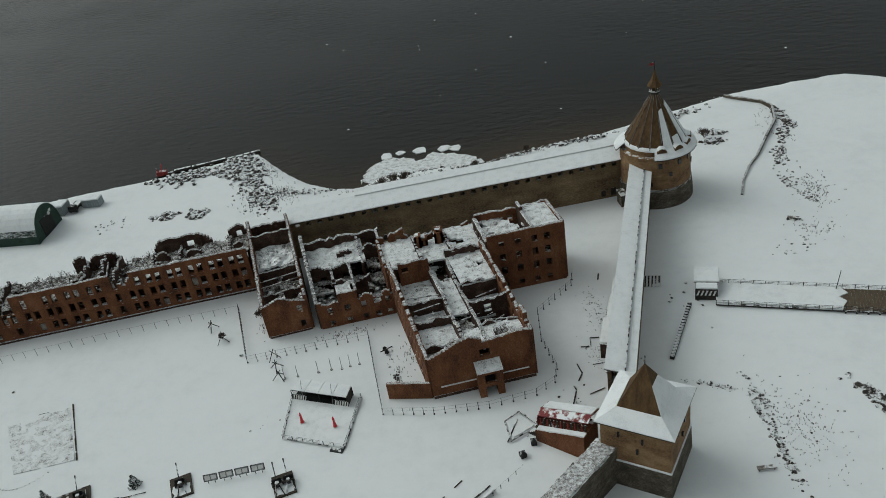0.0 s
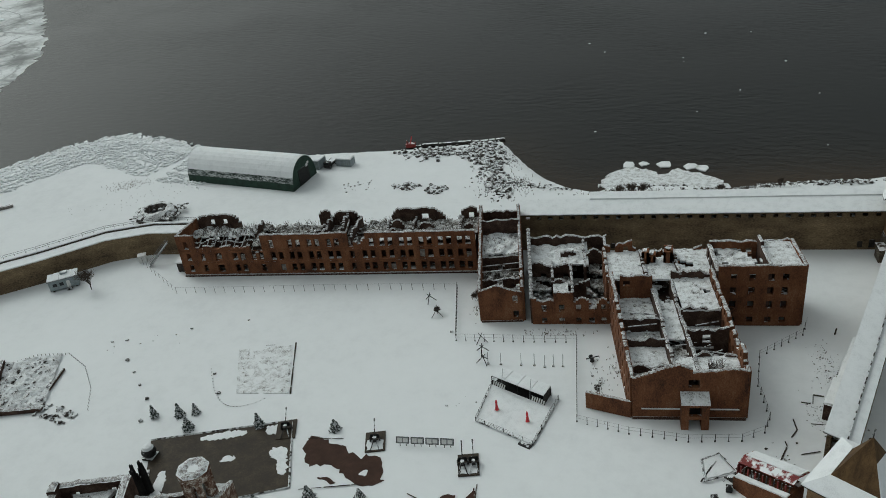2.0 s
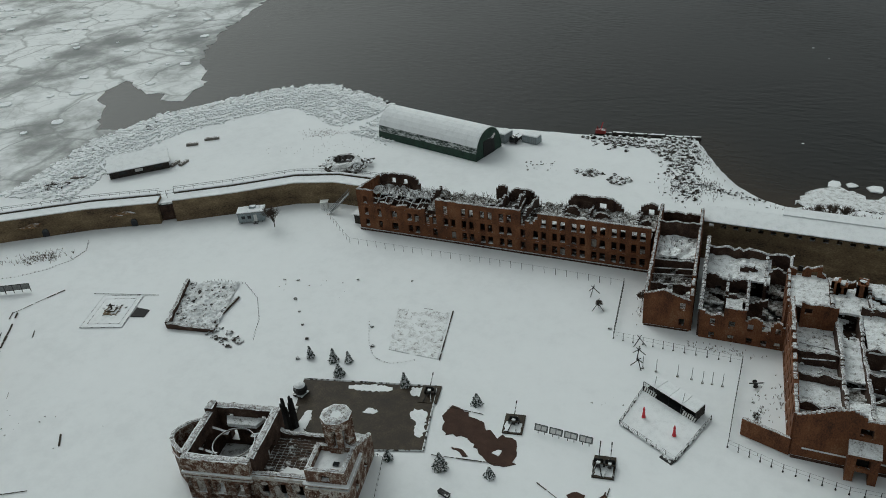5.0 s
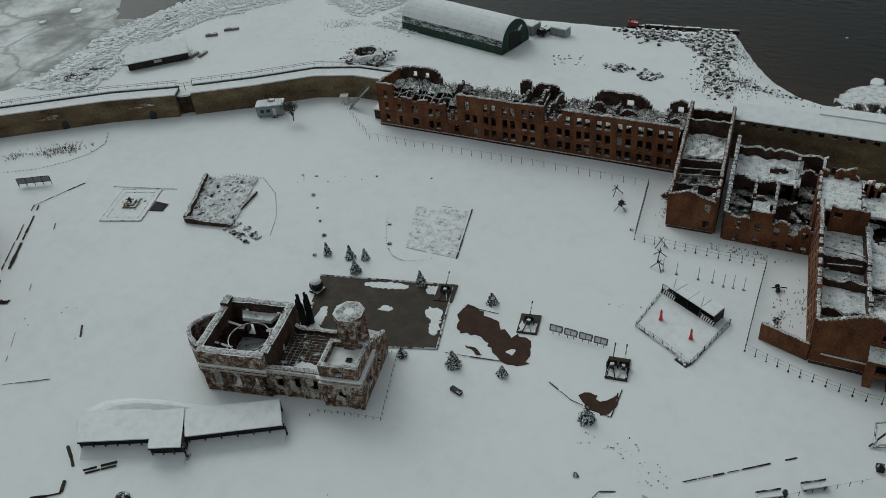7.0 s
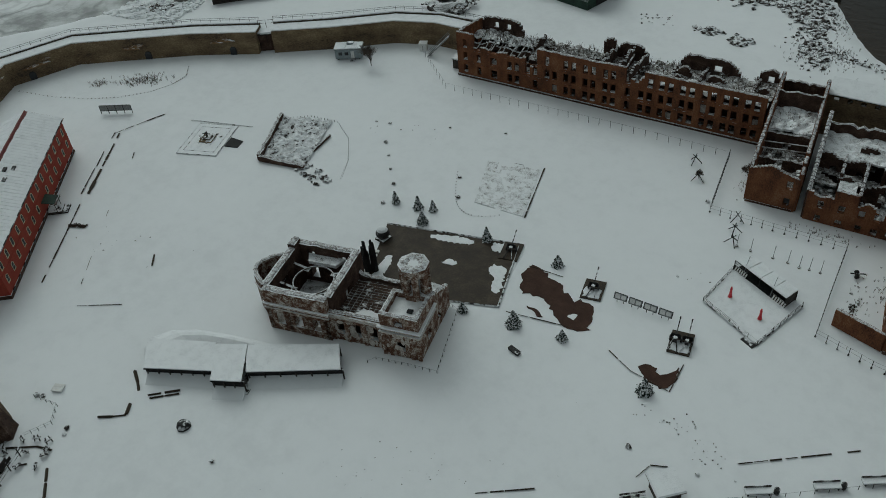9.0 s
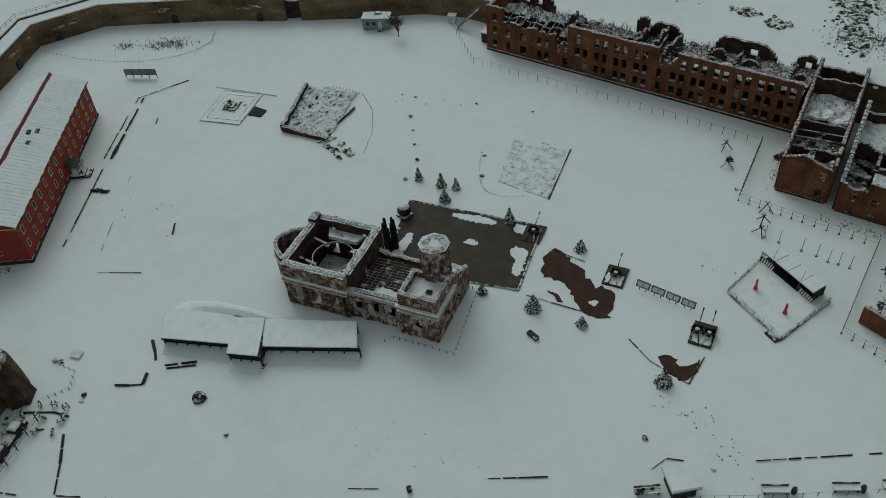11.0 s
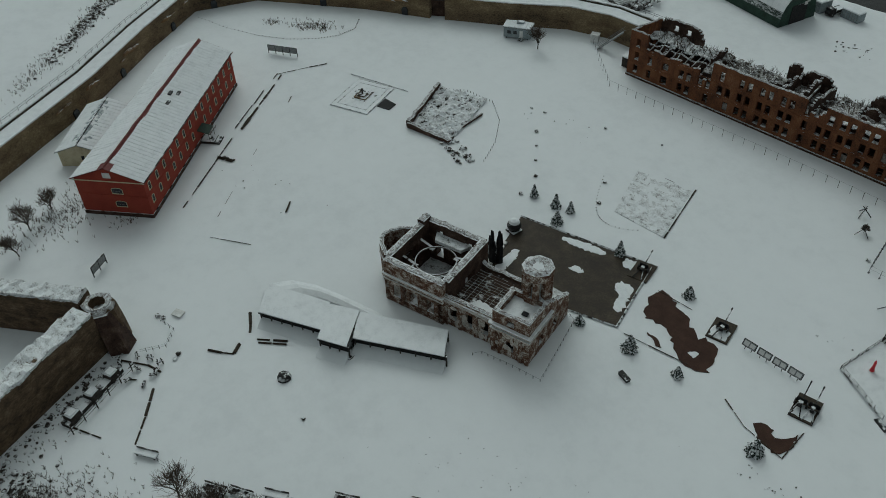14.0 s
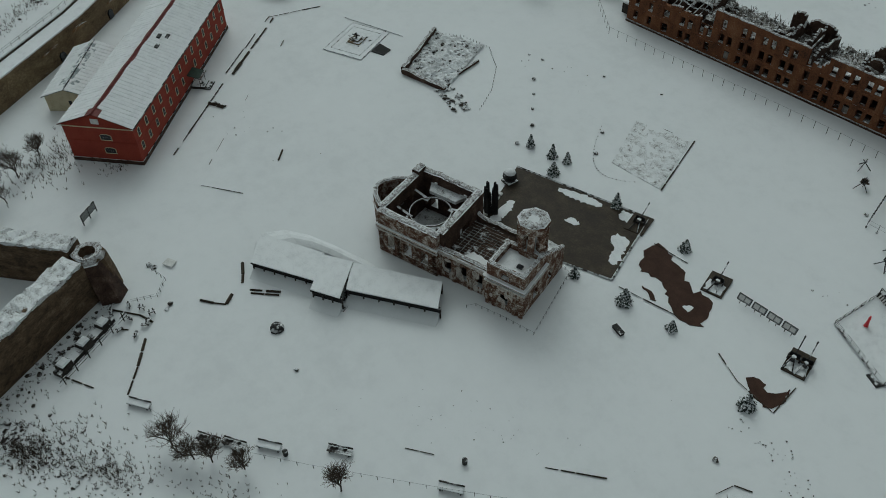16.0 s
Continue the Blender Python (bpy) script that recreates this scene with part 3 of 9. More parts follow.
def snow_floor(parent, pts, z, holes=0.0, seed=0, cell=0.9, relief=0.35, mat=None, name="snowy_floor", label="", thick=0.25):
    """A broken floor over a four-sided plan, deep in snow, with gaps where it fell in."""
    (ax, ay), (bx, by), (cx, cy), (dx, dy) = pts
    nu = max(2, int(math.hypot(bx - ax, by - ay) / cell))
    nv = max(2, int(math.hypot(dx - ax, dy - ay) / cell))
    m, idx = Mesh(seed), {}

    def at(i, j):
        u, v = i / nu, j / nv
        x = (ax * (1 - u) + bx * u) * (1 - v) + (dx * (1 - u) + cx * u) * v
        y = (ay * (1 - u) + by * u) * (1 - v) + (dy * (1 - u) + cy * u) * v
        return x, y

    for i in range(nu + 1):
        for j in range(nv + 1):
            x, y = at(i, j)
            inner = 0.4 if 0 < i < nu and 0 < j < nv else 0.0
            x2, y2 = x + inner * cell * wobble(x, y, 1.7, seed), y + inner * cell * wobble(x, y, 1.7, seed + 4)
            zz = z + relief * wobble(x, y, 0.5, seed) + relief * 0.6 * wobble(x, y, 1.6, seed + 2)
            idx[i, j] = len(m.v)
            m.v.append((x2, y2, zz))
    low = len(m.v)
    m.v += [(x, y, zz - thick) for x, y, zz in m.v[:low]]
    keep = {(i, j) for i in range(nu) for j in range(nv) if noise.noise((i * 0.3 * cell, j * 0.3 * cell, seed * 1.7)) > -0.75 + 1.0 * holes or not holes}
    for i, j in keep:
        q = (idx[i, j], idx[i + 1, j], idx[i + 1, j + 1], idx[i, j + 1])
        m.f.append(q)
        m.f.append(tuple(k + low for k in reversed(q)))
        for e0, e1, n in ((0, 1, (i, j - 1)), (1, 2, (i + 1, j)), (2, 3, (i, j + 1)), (3, 0, (i - 1, j))):
            if n not in keep:
                m.f.append((q[e1], q[e0], q[e0] + low, q[e1] + low))
    return part(name, m, mat or SNOW_ROUGH, parent, label)


def debris(parent, pts, z, n, rmin, rmax, mat, seed, name="rubble", label=""):
    g, m = random.Random(seed), Mesh(seed)
    (ax, ay), (bx, by), (cx, cy), (dx, dy) = pts
    for _ in range(n):
        u, v = g.random(), g.random()
        x = (ax * (1 - u) + bx * u) * (1 - v) + (dx * (1 - u) + cx * u) * v
        y = (ay * (1 - u) + by * u) * (1 - v) + (dy * (1 - u) + cy * u) * v
        m.lump(x, y, z, g.uniform(rmin, rmax), 0.6)
    heap = part(name, m, mat, parent, label)
    heap["kind"] = "stuff"
    return heap


def twigs(parent, pts, z, n, h, seed, name="dry_scrub", label="leafless brown scrub poking through snow"):
    g, m = random.Random(seed), Mesh(seed)
    (ax, ay), (bx, by), (cx, cy), (dx, dy) = pts
    for _ in range(n):
        u, v = g.random(), g.random()
        x = (ax * (1 - u) + bx * u) * (1 - v) + (dx * (1 - u) + cx * u) * v
        y = (ay * (1 - u) + by * u) * (1 - v) + (dy * (1 - u) + cy * u) * v
        k = h * g.uniform(0.4, 1.2)
        for _ in range(4):
            m.tube((x, y, z - 0.1), (x + g.uniform(-0.5, 0.5) * k, y + g.uniform(-0.5, 0.5) * k, z + k * g.uniform(0.6, 1)), 0.035, 0.012, 3)
    scrub = part(name, m, TWIG, parent, label)
    scrub["kind"] = "stuff"
    return scrub


def ring_of_cols(L, spacing, width, start=None, pair=0.0):
    out, s, i = [], spacing * 0.7 if start is None else start, 0
    while s < L - width:
        out.append((s + (pair if i % 2 == 0 else -pair), width))
        s += spacing
        i += 1
    return out


# ---- fortress walls and towers ----
def offset_line(pts, d):
    """The line moved d to its left, with mitred corners."""
    out = []
    for i, p in enumerate(pts):
        a, b = Vector(pts[max(0, i - 1)]), Vector(pts[min(len(pts) - 1, i + 1)])
        p = Vector(p)
        d0 = (p - a).normalized() if i > 0 else (b - p).normalized()
        d1 = (b - p).normalized() if i < len(pts) - 1 else d0
        n = Vector((-(d0 + d1).y, (d0 + d1).x)).normalized()
        k = d / max(0.4, n.dot(Vector((-d0.y, d0.x))))
        out.append((p.x + n.x * k, p.y + n.y * k))
    return out


def band(m, inner, outer, z0, z1, slope=0.0, end=True):
    """A strip between two lines, from z0 up to z1 (z1 + slope at the outer line)."""
    for i in range(len(inner) - 1):
        a, b, c, d = inner[i], inner[i + 1], outer[i + 1], outer[i]
        q = [a, b, c, d]
        m.hexa([(*p, z0) for p in q] + [(*a, z1), (*b, z1), (*c, z1 + slope), (*d, z1 + slope)])
    return m


def roofed_wall(name, a, b, height, width, label):
    """A curtain wall with a timber-roofed gallery on top: loopholes under the eave, one snowy slope."""
    ob = thing(name, a[0], a[1], 0, math.degrees(math.atan2(b[1] - a[1], b[0] - a[0])), label, "fortress wall", kind="structure")
    L = math.hypot(b[0] - a[0], b[1] - a[1])
    part("wall_body", Mesh().hexa([(0, -0.25, -0.4), (L, -0.25, -0.4), (L, width, -0.4), (0, width, -0.4), (0, 0, height - 2.2), (L, 0, height - 2.2), (L, width, height - 2.2), (0, width, height - 2.2)]), STONE, ob)
    wall_run(ob, (0, 0.35), (L, 0.35), height, 0.7, STONE, ring_of_cols(L, 2.75, 1.15), [(height - 1.45, height - 0.55)], cap=0, base=height - 2.3, name="parapet")
    part("outer_parapet", Mesh().box(0, width - 0.7, height - 2.3, L, width, height + 0.6), STONE, ob)
    beams = Mesh()
    for i in range(int(L / 2.75) + 1):
        x = min(L - 0.2, 0.2 + i * 2.75)
        beams.box(x, -0.5, height - 0.05, x + 0.16, width + 0.3, height + 0.1)
    part("rafters", beams, WOOD_DARK, ob)
    roof = part("roof", Mesh().hexa([(-0.3, -0.75, height + 0.05), (L + 0.3, -0.75, height + 0.05), (L + 0.3, width + 0.5, height + 1.15), (-0.3, width + 0.5, height + 1.15),
                                     (-0.3, -0.75, height + 0.2), (L + 0.3, -0.75, height + 0.2), (L + 0.3, width + 0.5, height + 1.3), (-0.3, width + 0.5, height + 1.3)]), WOOD_DARK, ob)
    s = Mesh(3)
    n = int(L / 1.6)
    for i in range(n):
        x0, x1 = -0.28 + (L + 0.56) * i / n, -0.28 + (L + 0.56) * (i + 1) / n
        for j in range(3):
            t0, t1 = j / 3, (j + 1) / 3
            y0, y1 = -0.72 + (width + 1.2) * t0, -0.72 + (width + 1.2) * t1
            z0, z1 = height + 0.2 + 1.1 * t0, height + 0.2 + 1.1 * t1
            k = [0.2 + 0.05 * wobble(x, y, 0.4, 7) for x, y in ((x0, y0), (x1, y0), (x1, y1), (x0, y1))]
            s.hexa([(x0, y0, z0 - 0.02), (x1, y0, z0 - 0.02), (x1, y1, z1 - 0.02), (x0, y1, z1 - 0.02), (x0, y0, z0 + k[0]), (x1, y0, z0 + k[1]), (x1, y1, z1 + k[2]), (x0, y1, z1 + k[3])])
    part("roof_snow", s, SNOW, roof, "smooth snow over the gallery roof")
    return ob


wall_n = roofed_wall("wall_north", (-44.2, 169.4), (40.5, 179.0), 10.0, 4.6, "long limestone curtain wall with loopholes and snowy gallery roof")
part("upper_roof", Mesh().hexa([(17, 4.9, 10.2), (84, 4.9, 10.2), (84, 7.6, 10.2), (17, 7.6, 10.2), (17, 4.9, 11.5), (84, 4.9, 11.5), (84, 7.6, 11.9), (17, 7.6, 11.9)]), WOOD_DARK, wall_n, "higher rear gallery")
part("upper_roof_snow", Mesh().hexa([(16.9, 4.8, 11.48), (84.1, 4.8, 11.48), (84.1, 7.7, 11.88), (16.9, 7.7, 11.88), (16.9, 4.8, 11.75), (84.1, 4.8, 11.75), (84.1, 7.7, 12.15), (16.9, 7.7, 12.15)]), SNOW, wall_n, "smooth snow over the rear gallery")
niches = Mesh()
for s, w, h in ((12.0, 1.2, 2.2), (22.0, 1.0, 1.4), (78.0, 1.1, 1.6), (80.5, 1.3, 2.0)):
    niches.box(s, -0.32, 0.5, s + w, -0.05, 0.5 + h)
part("niche", niches, WOOD_DARK, wall_n, "dark openings in the wall foot")
wall_e = roofed_wall("wall_east", (22.6, 101.6), (43.6, 172.5), 9.6, 4.1, "limestone curtain wall with a straight snowy gallery roof")
wall_e.matrix_world = pose(24.4, 101.2, 0, 0, 0, math.degrees(math.atan2(71.5, 19.8)))
part("roof_seam", Mesh().hexa([(0, 0.95, 10.32), (74, 0.95, 10.32), (74, 1.15, 10.36), (0, 1.15, 10.36), (0, 0.95, 10.74), (74, 0.95, 10.74), (74, 1.15, 10.78), (0, 1.15, 10.78)]), WOOD_DARK, wall_e, "dark seam along the snowy roof")


def round_tower():
    ob = thing("round_tower", 47.0, 178.3, 0, 0, "round stone corner tower with a conical plank roof", "tower")

    r = 8.6
    part("tower_base", Mesh(2).rings([(r + 0.55, -0.5), (r + 0.45, 2), (r + 0.25, 4.4), (r + 0.05, 4.9)], 36, 0.006), STONE_DARK, ob, "dark fieldstone foot of the tower")
    part("tower_wall", Mesh(3).rings([(r, 4.6), (r - 0.1, 9), (r - 0.15, 13.2)], 36, 0.003), STONE_WARM, ob)
    for k, (az, z, w, h) in enumerate(((-62, 10.9, 0.9, 1.2), (-20, 8.6, 0.8, 1.1), (-95, 10.7, 0.9, 1.2), (-78, 8.3, 0.7, 1.0), (-40, 11.0, 0.8, 1.1), (-110, 6.0, 0.8, 0.9))):
        m = Mesh().box(-w / 2, -0.5, 0, w / 2, 0.12, h)
        e = part("loophole", m, GLASS_DARK, ob, "dark gun port")
        a = radians(az)
        e.matrix_basis = pose((r - 0.02) * math.cos(a), (r - 0.02) * math.sin(a), z, 0, 0, az - 90)
    part("drum", Mesh().rings([(7.3, 13.0), (7.2, 15.3)], 32), STONE_WARM, ob)
    # the eave skirt breaks off where the two gallery roofs meet the tower
    for k in range(22):
        a0, a1 = (radians(-104 + 13.2 * q) for q in (k, k + 1))
        ring = lambda rr, z: [(rr * math.cos(a), rr * math.sin(a), z) for a in (a0, a1)]
        lo, hi = ring(r + 1.25, 13.5), ring(7.0, 15.3)
        eave = part("eave_segment", Mesh().hexa([(*p[:2], p[2] - .25) for p in (lo[0], lo[1], hi[1], hi[0])] + [lo[0], lo[1], hi[1], hi[0]]), WOOD_DARK, ob)
        part("eave_snow", Mesh(k).hexa([lo[0], lo[1], hi[1], hi[0]] + [(p[0] * f, p[1] * f, p[2] + d) for p, f, d in ((lo[0], .985, .32), (lo[1], .985, .32), (hi[1], 1, .22), (hi[0], 1, .22))]), SNOW, eave, "thick snow on the eave")
    # low arched dormers along the foot of the cone
    for az in (-92, -62, -34, -6):
        d = part("dormer", Mesh().tube((6.0, 0, 14.7), (8.4, 0, 14.4), 1.2, 1.25, 12), WOOD_ROOF, ob, "low arched plank dormer")
        d.matrix_basis = pose(0, 0, 0, 0, 0, az)
        part("dormer_snow", Mesh().tube((5.4, 0, 15.0), (8.2, 0, 14.7), 1.12, 1.16, 10), SNOW, d)
    n, z0, z1, r0, r1 = 16, 15.0, 26.8, 7.5, 0.75
    for i in range(n):
        a0, a1 = 2 * math.pi * i / n, 2 * math.pi * (i + 1) / n
        mid = math.degrees((a0 + a1) / 2)
        m = Mesh()
        q = [(r0 * math.cos(a0), r0 * math.sin(a0), z0), (r0 * math.cos(a1), r0 * math.sin(a1), z0), (r1 * math.cos(a1), r1 * math.sin(a1), z1), (r1 * math.cos(a0), r1 * math.sin(a0), z1)]
        lo = [(x * 0.95, y * 0.95, z - 0.1) for x, y, z in q]
        m.hexa(lo + q)
        roof = part("roof_panel", m, WOOD_ROOF, ob)
        if mid in (281.25, 326.25, 348.75, 303.75) or (mid < 60):
            k0, k1 = (0.0, 0.8) if mid != 303.75 else (0.0, 0.2)
            if mid == 281.25:
                k0, k1 = 0.0, 0.72
            t = 0.12
            s = Mesh(i)
            lerp = lambda p, u, f: tuple(pc + (uc - pc) * f for pc, uc in zip(p, u))
            e0, e1, e2, e3 = lerp(q[0], q[1], 0.12), lerp(q[0], q[1], 0.9), lerp(q[3], q[2], 0.9), lerp(q[3], q[2], 0.12)
            f2, f3 = lerp(e1, e2, k1), lerp(e0, e3, k1 * 0.94)
            c, d = math.cos(radians(mid)) * t, math.sin(radians(mid)) * t
            s.hexa([e0, e1, f2, f3] + [(p[0] + c, p[1] + d, p[2] + 0.06) for p in (e0, e1, f2, f3)])
            part("snow_patch", s, SNOW, roof, "snow clinging to a roof panel")
        rib = Mesh().tube((r0 * math.cos(a0), r0 * math.sin(a0), z0 + 0.05), (r1 * math.cos(a0), r1 * math.sin(a0), z1 + 0.05), 0.11, 0.07, 4)
        part("roof_rib", rib, WOOD_DARK, ob)
    part("roof_foot_snow", Mesh(6).rings([(7.7, 14.6), (7.6, 15.0), (7.2, 15.5), (7.1, 15.2)], 24, 0.01, False, False), SNOW, ob)
    part("lantern_floor", Mesh().rings([(1.2, 26.6), (1.4, 26.9), (1.4, 27.1)], 8), WOOD_DARK, ob)
    for i in range(8):
        a = math.pi * i / 4
        part("lantern_post", Mesh().tube((1.05 * math.cos(a), 1.05 * math.sin(a), 27.0), (1.05 * math.cos(a), 1.05 * math.sin(a), 28.6), 0.1, n=5), WOOD_ROOF, ob)
    part("lantern_core", Mesh().rings([(0.5, 27.0), (0.5, 28.6)], 8), WOOD_DARK, ob)
    part("lantern_roof", Mesh().rings([(1.8, 28.4), (1.75, 28.6), (0.9, 29.9), (0.3, 31.6), (0.14, 32.4)], 8), WOOD_ROOF, ob)
    part("lantern_snow", Mesh().rings([(1.72, 28.62), (1.5, 28.95), (1.2, 29.4)], 8), SNOW, ob)
    part("finial", Mesh().tube((0, 0, 32.2), (0, 0, 34.4), 0.1, 0.05), IRON, ob)
    part("weather_vane", Mesh().hexa([(0.05, -0.03, 33.4), (-1.1, -0.03, 33.3), (-1.1, 0.03, 33.3), (0.05, 0.03, 33.4), (0.05, -0.03, 34.1), (-1.2, -0.03, 33.95), (-1.2, 0.03, 33.95), (0.05, 0.03, 34.1)]), RUST_RED, ob)
    return ob


round_tower()
# stair shed at the tower foot, inside the yard
whole("tower_porch", Mesh().box(-2, -1.6, 0, 2, 1.6, 3.0).box(-2.2, -1.9, 3.0, 2.2, 1.9, 3.3), STONE_DARK, 39.0, 174.2, 0, 8, "small dark stone porch at the wall corner", "porch")


def square_tower():
    ob = thing("square_tower", 24.3, 90.4, 0, 60, "square gate tower of ochre stone with hipped plank roof", "tower")
    k = 5.65
    part("tower_base", Mesh().prism([(-k - .35, -k - .35), (k + .35, -k - .35), (k + .35, k + .35), (-k - .35, k + .35)], -0.5, 5.2, 0.035), STONE_DARK, ob)
    part("tower_wall", Mesh().prism([(-k, -k), (k, -k), (k, k), (-k, k)], 5.1, 13.1, 0.012), STONE_WARM, ob)
    part("string_course", Mesh().box(-k - .22, -k - .22, 5.15, k + .22, k + .22, 5.4), SNOW, ob, "snow along the offset of the wall")
    for i in range(4):
        part("string_course", Mesh().box(-k * 0.9 + i * 2.9, -k - 0.12, 5.0, -k * 0.9 + i * 2.9 + 2.2, -k + 0.1, 5.3), STONE, ob)
    for face in range(4):
        for x, z in ((-2.6, 10.6), (1.2, 10.2), (0.4, 7.8)):
            m = Mesh().box(-0.16, -0.3, 0, 0.16, 0.05, 0.9)
            e = part("loophole", m, GLASS_DARK, ob, "narrow dark slit")
            e.matrix_basis = pose(0, 0, 0, 0, 0, 90 * face) @ pose(x, -k - 0.02, z)
    e0, e1, p, z0, z1, z2 = 6.35, 5.9, 3.55, 12.9, 14.6, 21.6
    part("eaves", Mesh().prism([(-e0, -e0), (e0, -e0), (e0, e0), (-e0, e0)], z0 - 0.05, z0 + 0.15), WOOD_DARK, ob)
    corner = [(-1, -1), (1, -1), (1, 1), (-1, 1)]
    for i in range(4):
        a, b = corner[i], corner[(i + 1) % 4]
        q = [(a[0] * e0, a[1] * e0, z0 + 0.15), (b[0] * e0, b[1] * e0, z0 + 0.15), (b[0] * p, b[1] * p, z1), (a[0] * p, a[1] * p, z1)]
        lo = [(x * 0.97, y * 0.97, z - 0.12) for x, y, z in q]
        sk = part("skirt_roof", Mesh().hexa(lo + q), WOOD_ROOF, ob)
        m = Mesh(i).hexa(q + [(x * 0.995, y * 0.995, z + 0.17) for x, y, z in q])
        part("skirt_snow", m, SNOW, sk, "snow lying on the skirt roof")
        for j in range(8):
            f0, f1 = j / 8, (j + 1) / 8
            c0 = (a[0] + (b[0] - a[0]) * f0, a[1] + (b[1] - a[1]) * f0)
            c1 = (a[0] + (b[0] - a[0]) * f1, a[1] + (b[1] - a[1]) * f1)
            top = (0, 0, z2)
            lo0, lo1 = (c0[0] * p, c0[1] * p, z1 - 0.1), (c1[0] * p, c1[1] * p, z1 - 0.1)
            m = Mesh().add([lo0, lo1, top, (lo0[0] * .9, lo0[1] * .9, z1 - 0.1), (lo1[0] * .9, lo1[1] * .9, z1 - 0.1)], [(0, 1, 2), (1, 0, 3, 4), (0, 2, 3), (2, 1, 4)])
            part("roof_plank", m, WOOD_ROOF, ob)
        if i in (0, 1):
            q = [(a[0] * p * 1.01, a[1] * p * 1.01, z1), (b[0] * p * 1.01, b[1] * p * 1.01, z1)]
            if i == 0:
                m = Mesh().hexa([(x * .97, y * .97, z) for x, y, z in (q[0], q[1], (0.05, -0.1, z2 - 0.6), (-0.05, -0.1, z2 - 0.6))] + [(x * 1.04, y * 1.04, z) for x, y, z in (q[0], q[1], (0.05, -0.15, z2 - 0.6), (-0.05, -0.15, z2 - 0.6))])
                part("roof_snow", m, SNOW, ob, "thin snow over one roof face")
    part("finial", Mesh().tube((0, 0, z2 - 0.3), (0, 0, z2 + 1.5), 0.1, 0.05).tube((-0.6, 0, z2 + 0.9), (0.6, 0, z2 + 1.0), 0.06), IRON, ob)


square_tower()


def west_wall():
    """The lower curtain wall round the western side, with its snowy walk, outer parapet and rail."""
    h = 6.2
    runs = [[(-158, -26), (-185, 13.5), (-201, 36.5), (-217.5, 55.5), (-232, 74.5), (-227, 92.5), (-202, 114.5), (-185.6, 125.8)],
            [(-182.2, 128.6), (-169, 139.5), (-156.5, 151.5), (-146, 156.5), (-131, 158.5)]]
    for k, run in enumerate(runs):
        ob = thing(f"wall_west_{k + 1}", 0, 0, 0, 0, "low stone curtain wall with a snow-covered walk", "fortress wall", kind="structure")
        inner, outer = run, offset_line(run, 5.2)
        foot = offset_line(run, -0.45)
        m = Mesh()
        band(m, foot, offset_line(run, 5.6), -0.6, 0.4)
        for i in range(len(run) - 1):
            f0, f1, a, b, c, d = foot[i], foot[i + 1], inner[i], inner[i + 1], outer[i + 1], outer[i]
            m.hexa([(*f0, 0.3), (*f1, 0.3), (*c, 0.3), (*d, 0.3), (*a, h), (*b, h), (*c, h), (*d, h)])
        part("wall_body", m, STONE, ob)
        part("walk_snow", band(Mesh(), offset_line(run, 0.1), offset_line(run, 4.3), h - 0.02, h + 0.28), SNOW, ob, "smooth snow on the wall walk")
        part("outer_parapet", band(Mesh(), offset_line(run, 4.6), offset_line(run, 5.3), h - 0.02, h + 0.6), STONE_DARK, ob)
        part("parapet_snow", band(Mesh(), offset_line(run, 4.75), offset_line(run, 5.4), h + 0.58, h + 0.8), SNOW, ob)
        rail = offset_line(run, 5.2)
        for i in range(len(rail) - 1):
            a, b = Vector(rail[i]), Vector(rail[i + 1])
            for z in (1.6, 2.1):
                part("rail", Mesh().tube((a.x, a.y, h + z), (b.x, b.y, h + z), 0.05, n=4), IRON, ob)
            n = int((b - a).length / 2.6)
            for j in range(n):
                p = a + (b - a) * j / n
                part("rail_post", Mesh().tube((p.x, p.y, h + 1.0), (p.x, p.y, h + 2.15), 0.05, n=4), IRON, ob)
        g = random.Random(k)
        for i in range(len(run) - 1):
            a, b = Vector(foot[i]), Vector(foot[i + 1])
            if (b - a).length > 18:
                t = g.uniform(0.3, 0.7)
                p = a + (b - a) * t
                e = part("arched_recess", Mesh().box(-0.9, -0.35, 0, 0.9, 0.1, 1.7).prism([(-.9, -.35), (.9, -.35), (.9, .1), (-.9, .1)], 1.7, 2.3, 0.5), GLASS_DARK, ob, "dark recess in the wall foot")
                e.matrix_basis = pose(p.x, p.y, 0, 0, 0, math.degrees(math.atan2((b - a).y, (b - a).x)))
                for _ in range(3):
                    t = g.uniform(0.05, 0.95)
                    q = a + (b - a) * t
                    e = part("bare_masonry", Mesh(int(t * 99)).lump(0, 0, 0, g.uniform(0.8, 2.2), 0.6), STONE_WARM, ob, "patch of lighter bare masonry")
                    e.matrix_basis = pose(q.x, q.y, g.uniform(3, 4.6), 0, 0, math.degrees(math.atan2((b - a).y, (b - a).x))) @ Matrix.Diagonal((1.5, 0.25, 0.6, 1))
    gate = thing("water_gate", -184.0, 127.4, 0, 41, "wooden gate in a gap of the curtain wall", "gate")
    for i in range(8):
        part("plank", Mesh().box(-2.1 + i * 0.525, 1.2, -0.2, -2.1 + i * 0.525 + 0.5, 1.4, 4.6), BRICK_DARK, gate)
    part("gate_beam", Mesh().box(-2.3, 0.9, 4.6, 2.3, 1.6, 5.0), WOOD_DARK, gate)
    part("gate_snow", Mesh().box(-2.3, 1.4, 4.9, 2.3, 5.0, 5.3), SNOW, gate, "snow over the gate passage")
    for x in (-2.2, 0, 2.2):
        part("rail_post", Mesh().tube((x, 4.6, 5.2), (x, 4.6, 7.6), 0.07, n=5), IRON, gate)
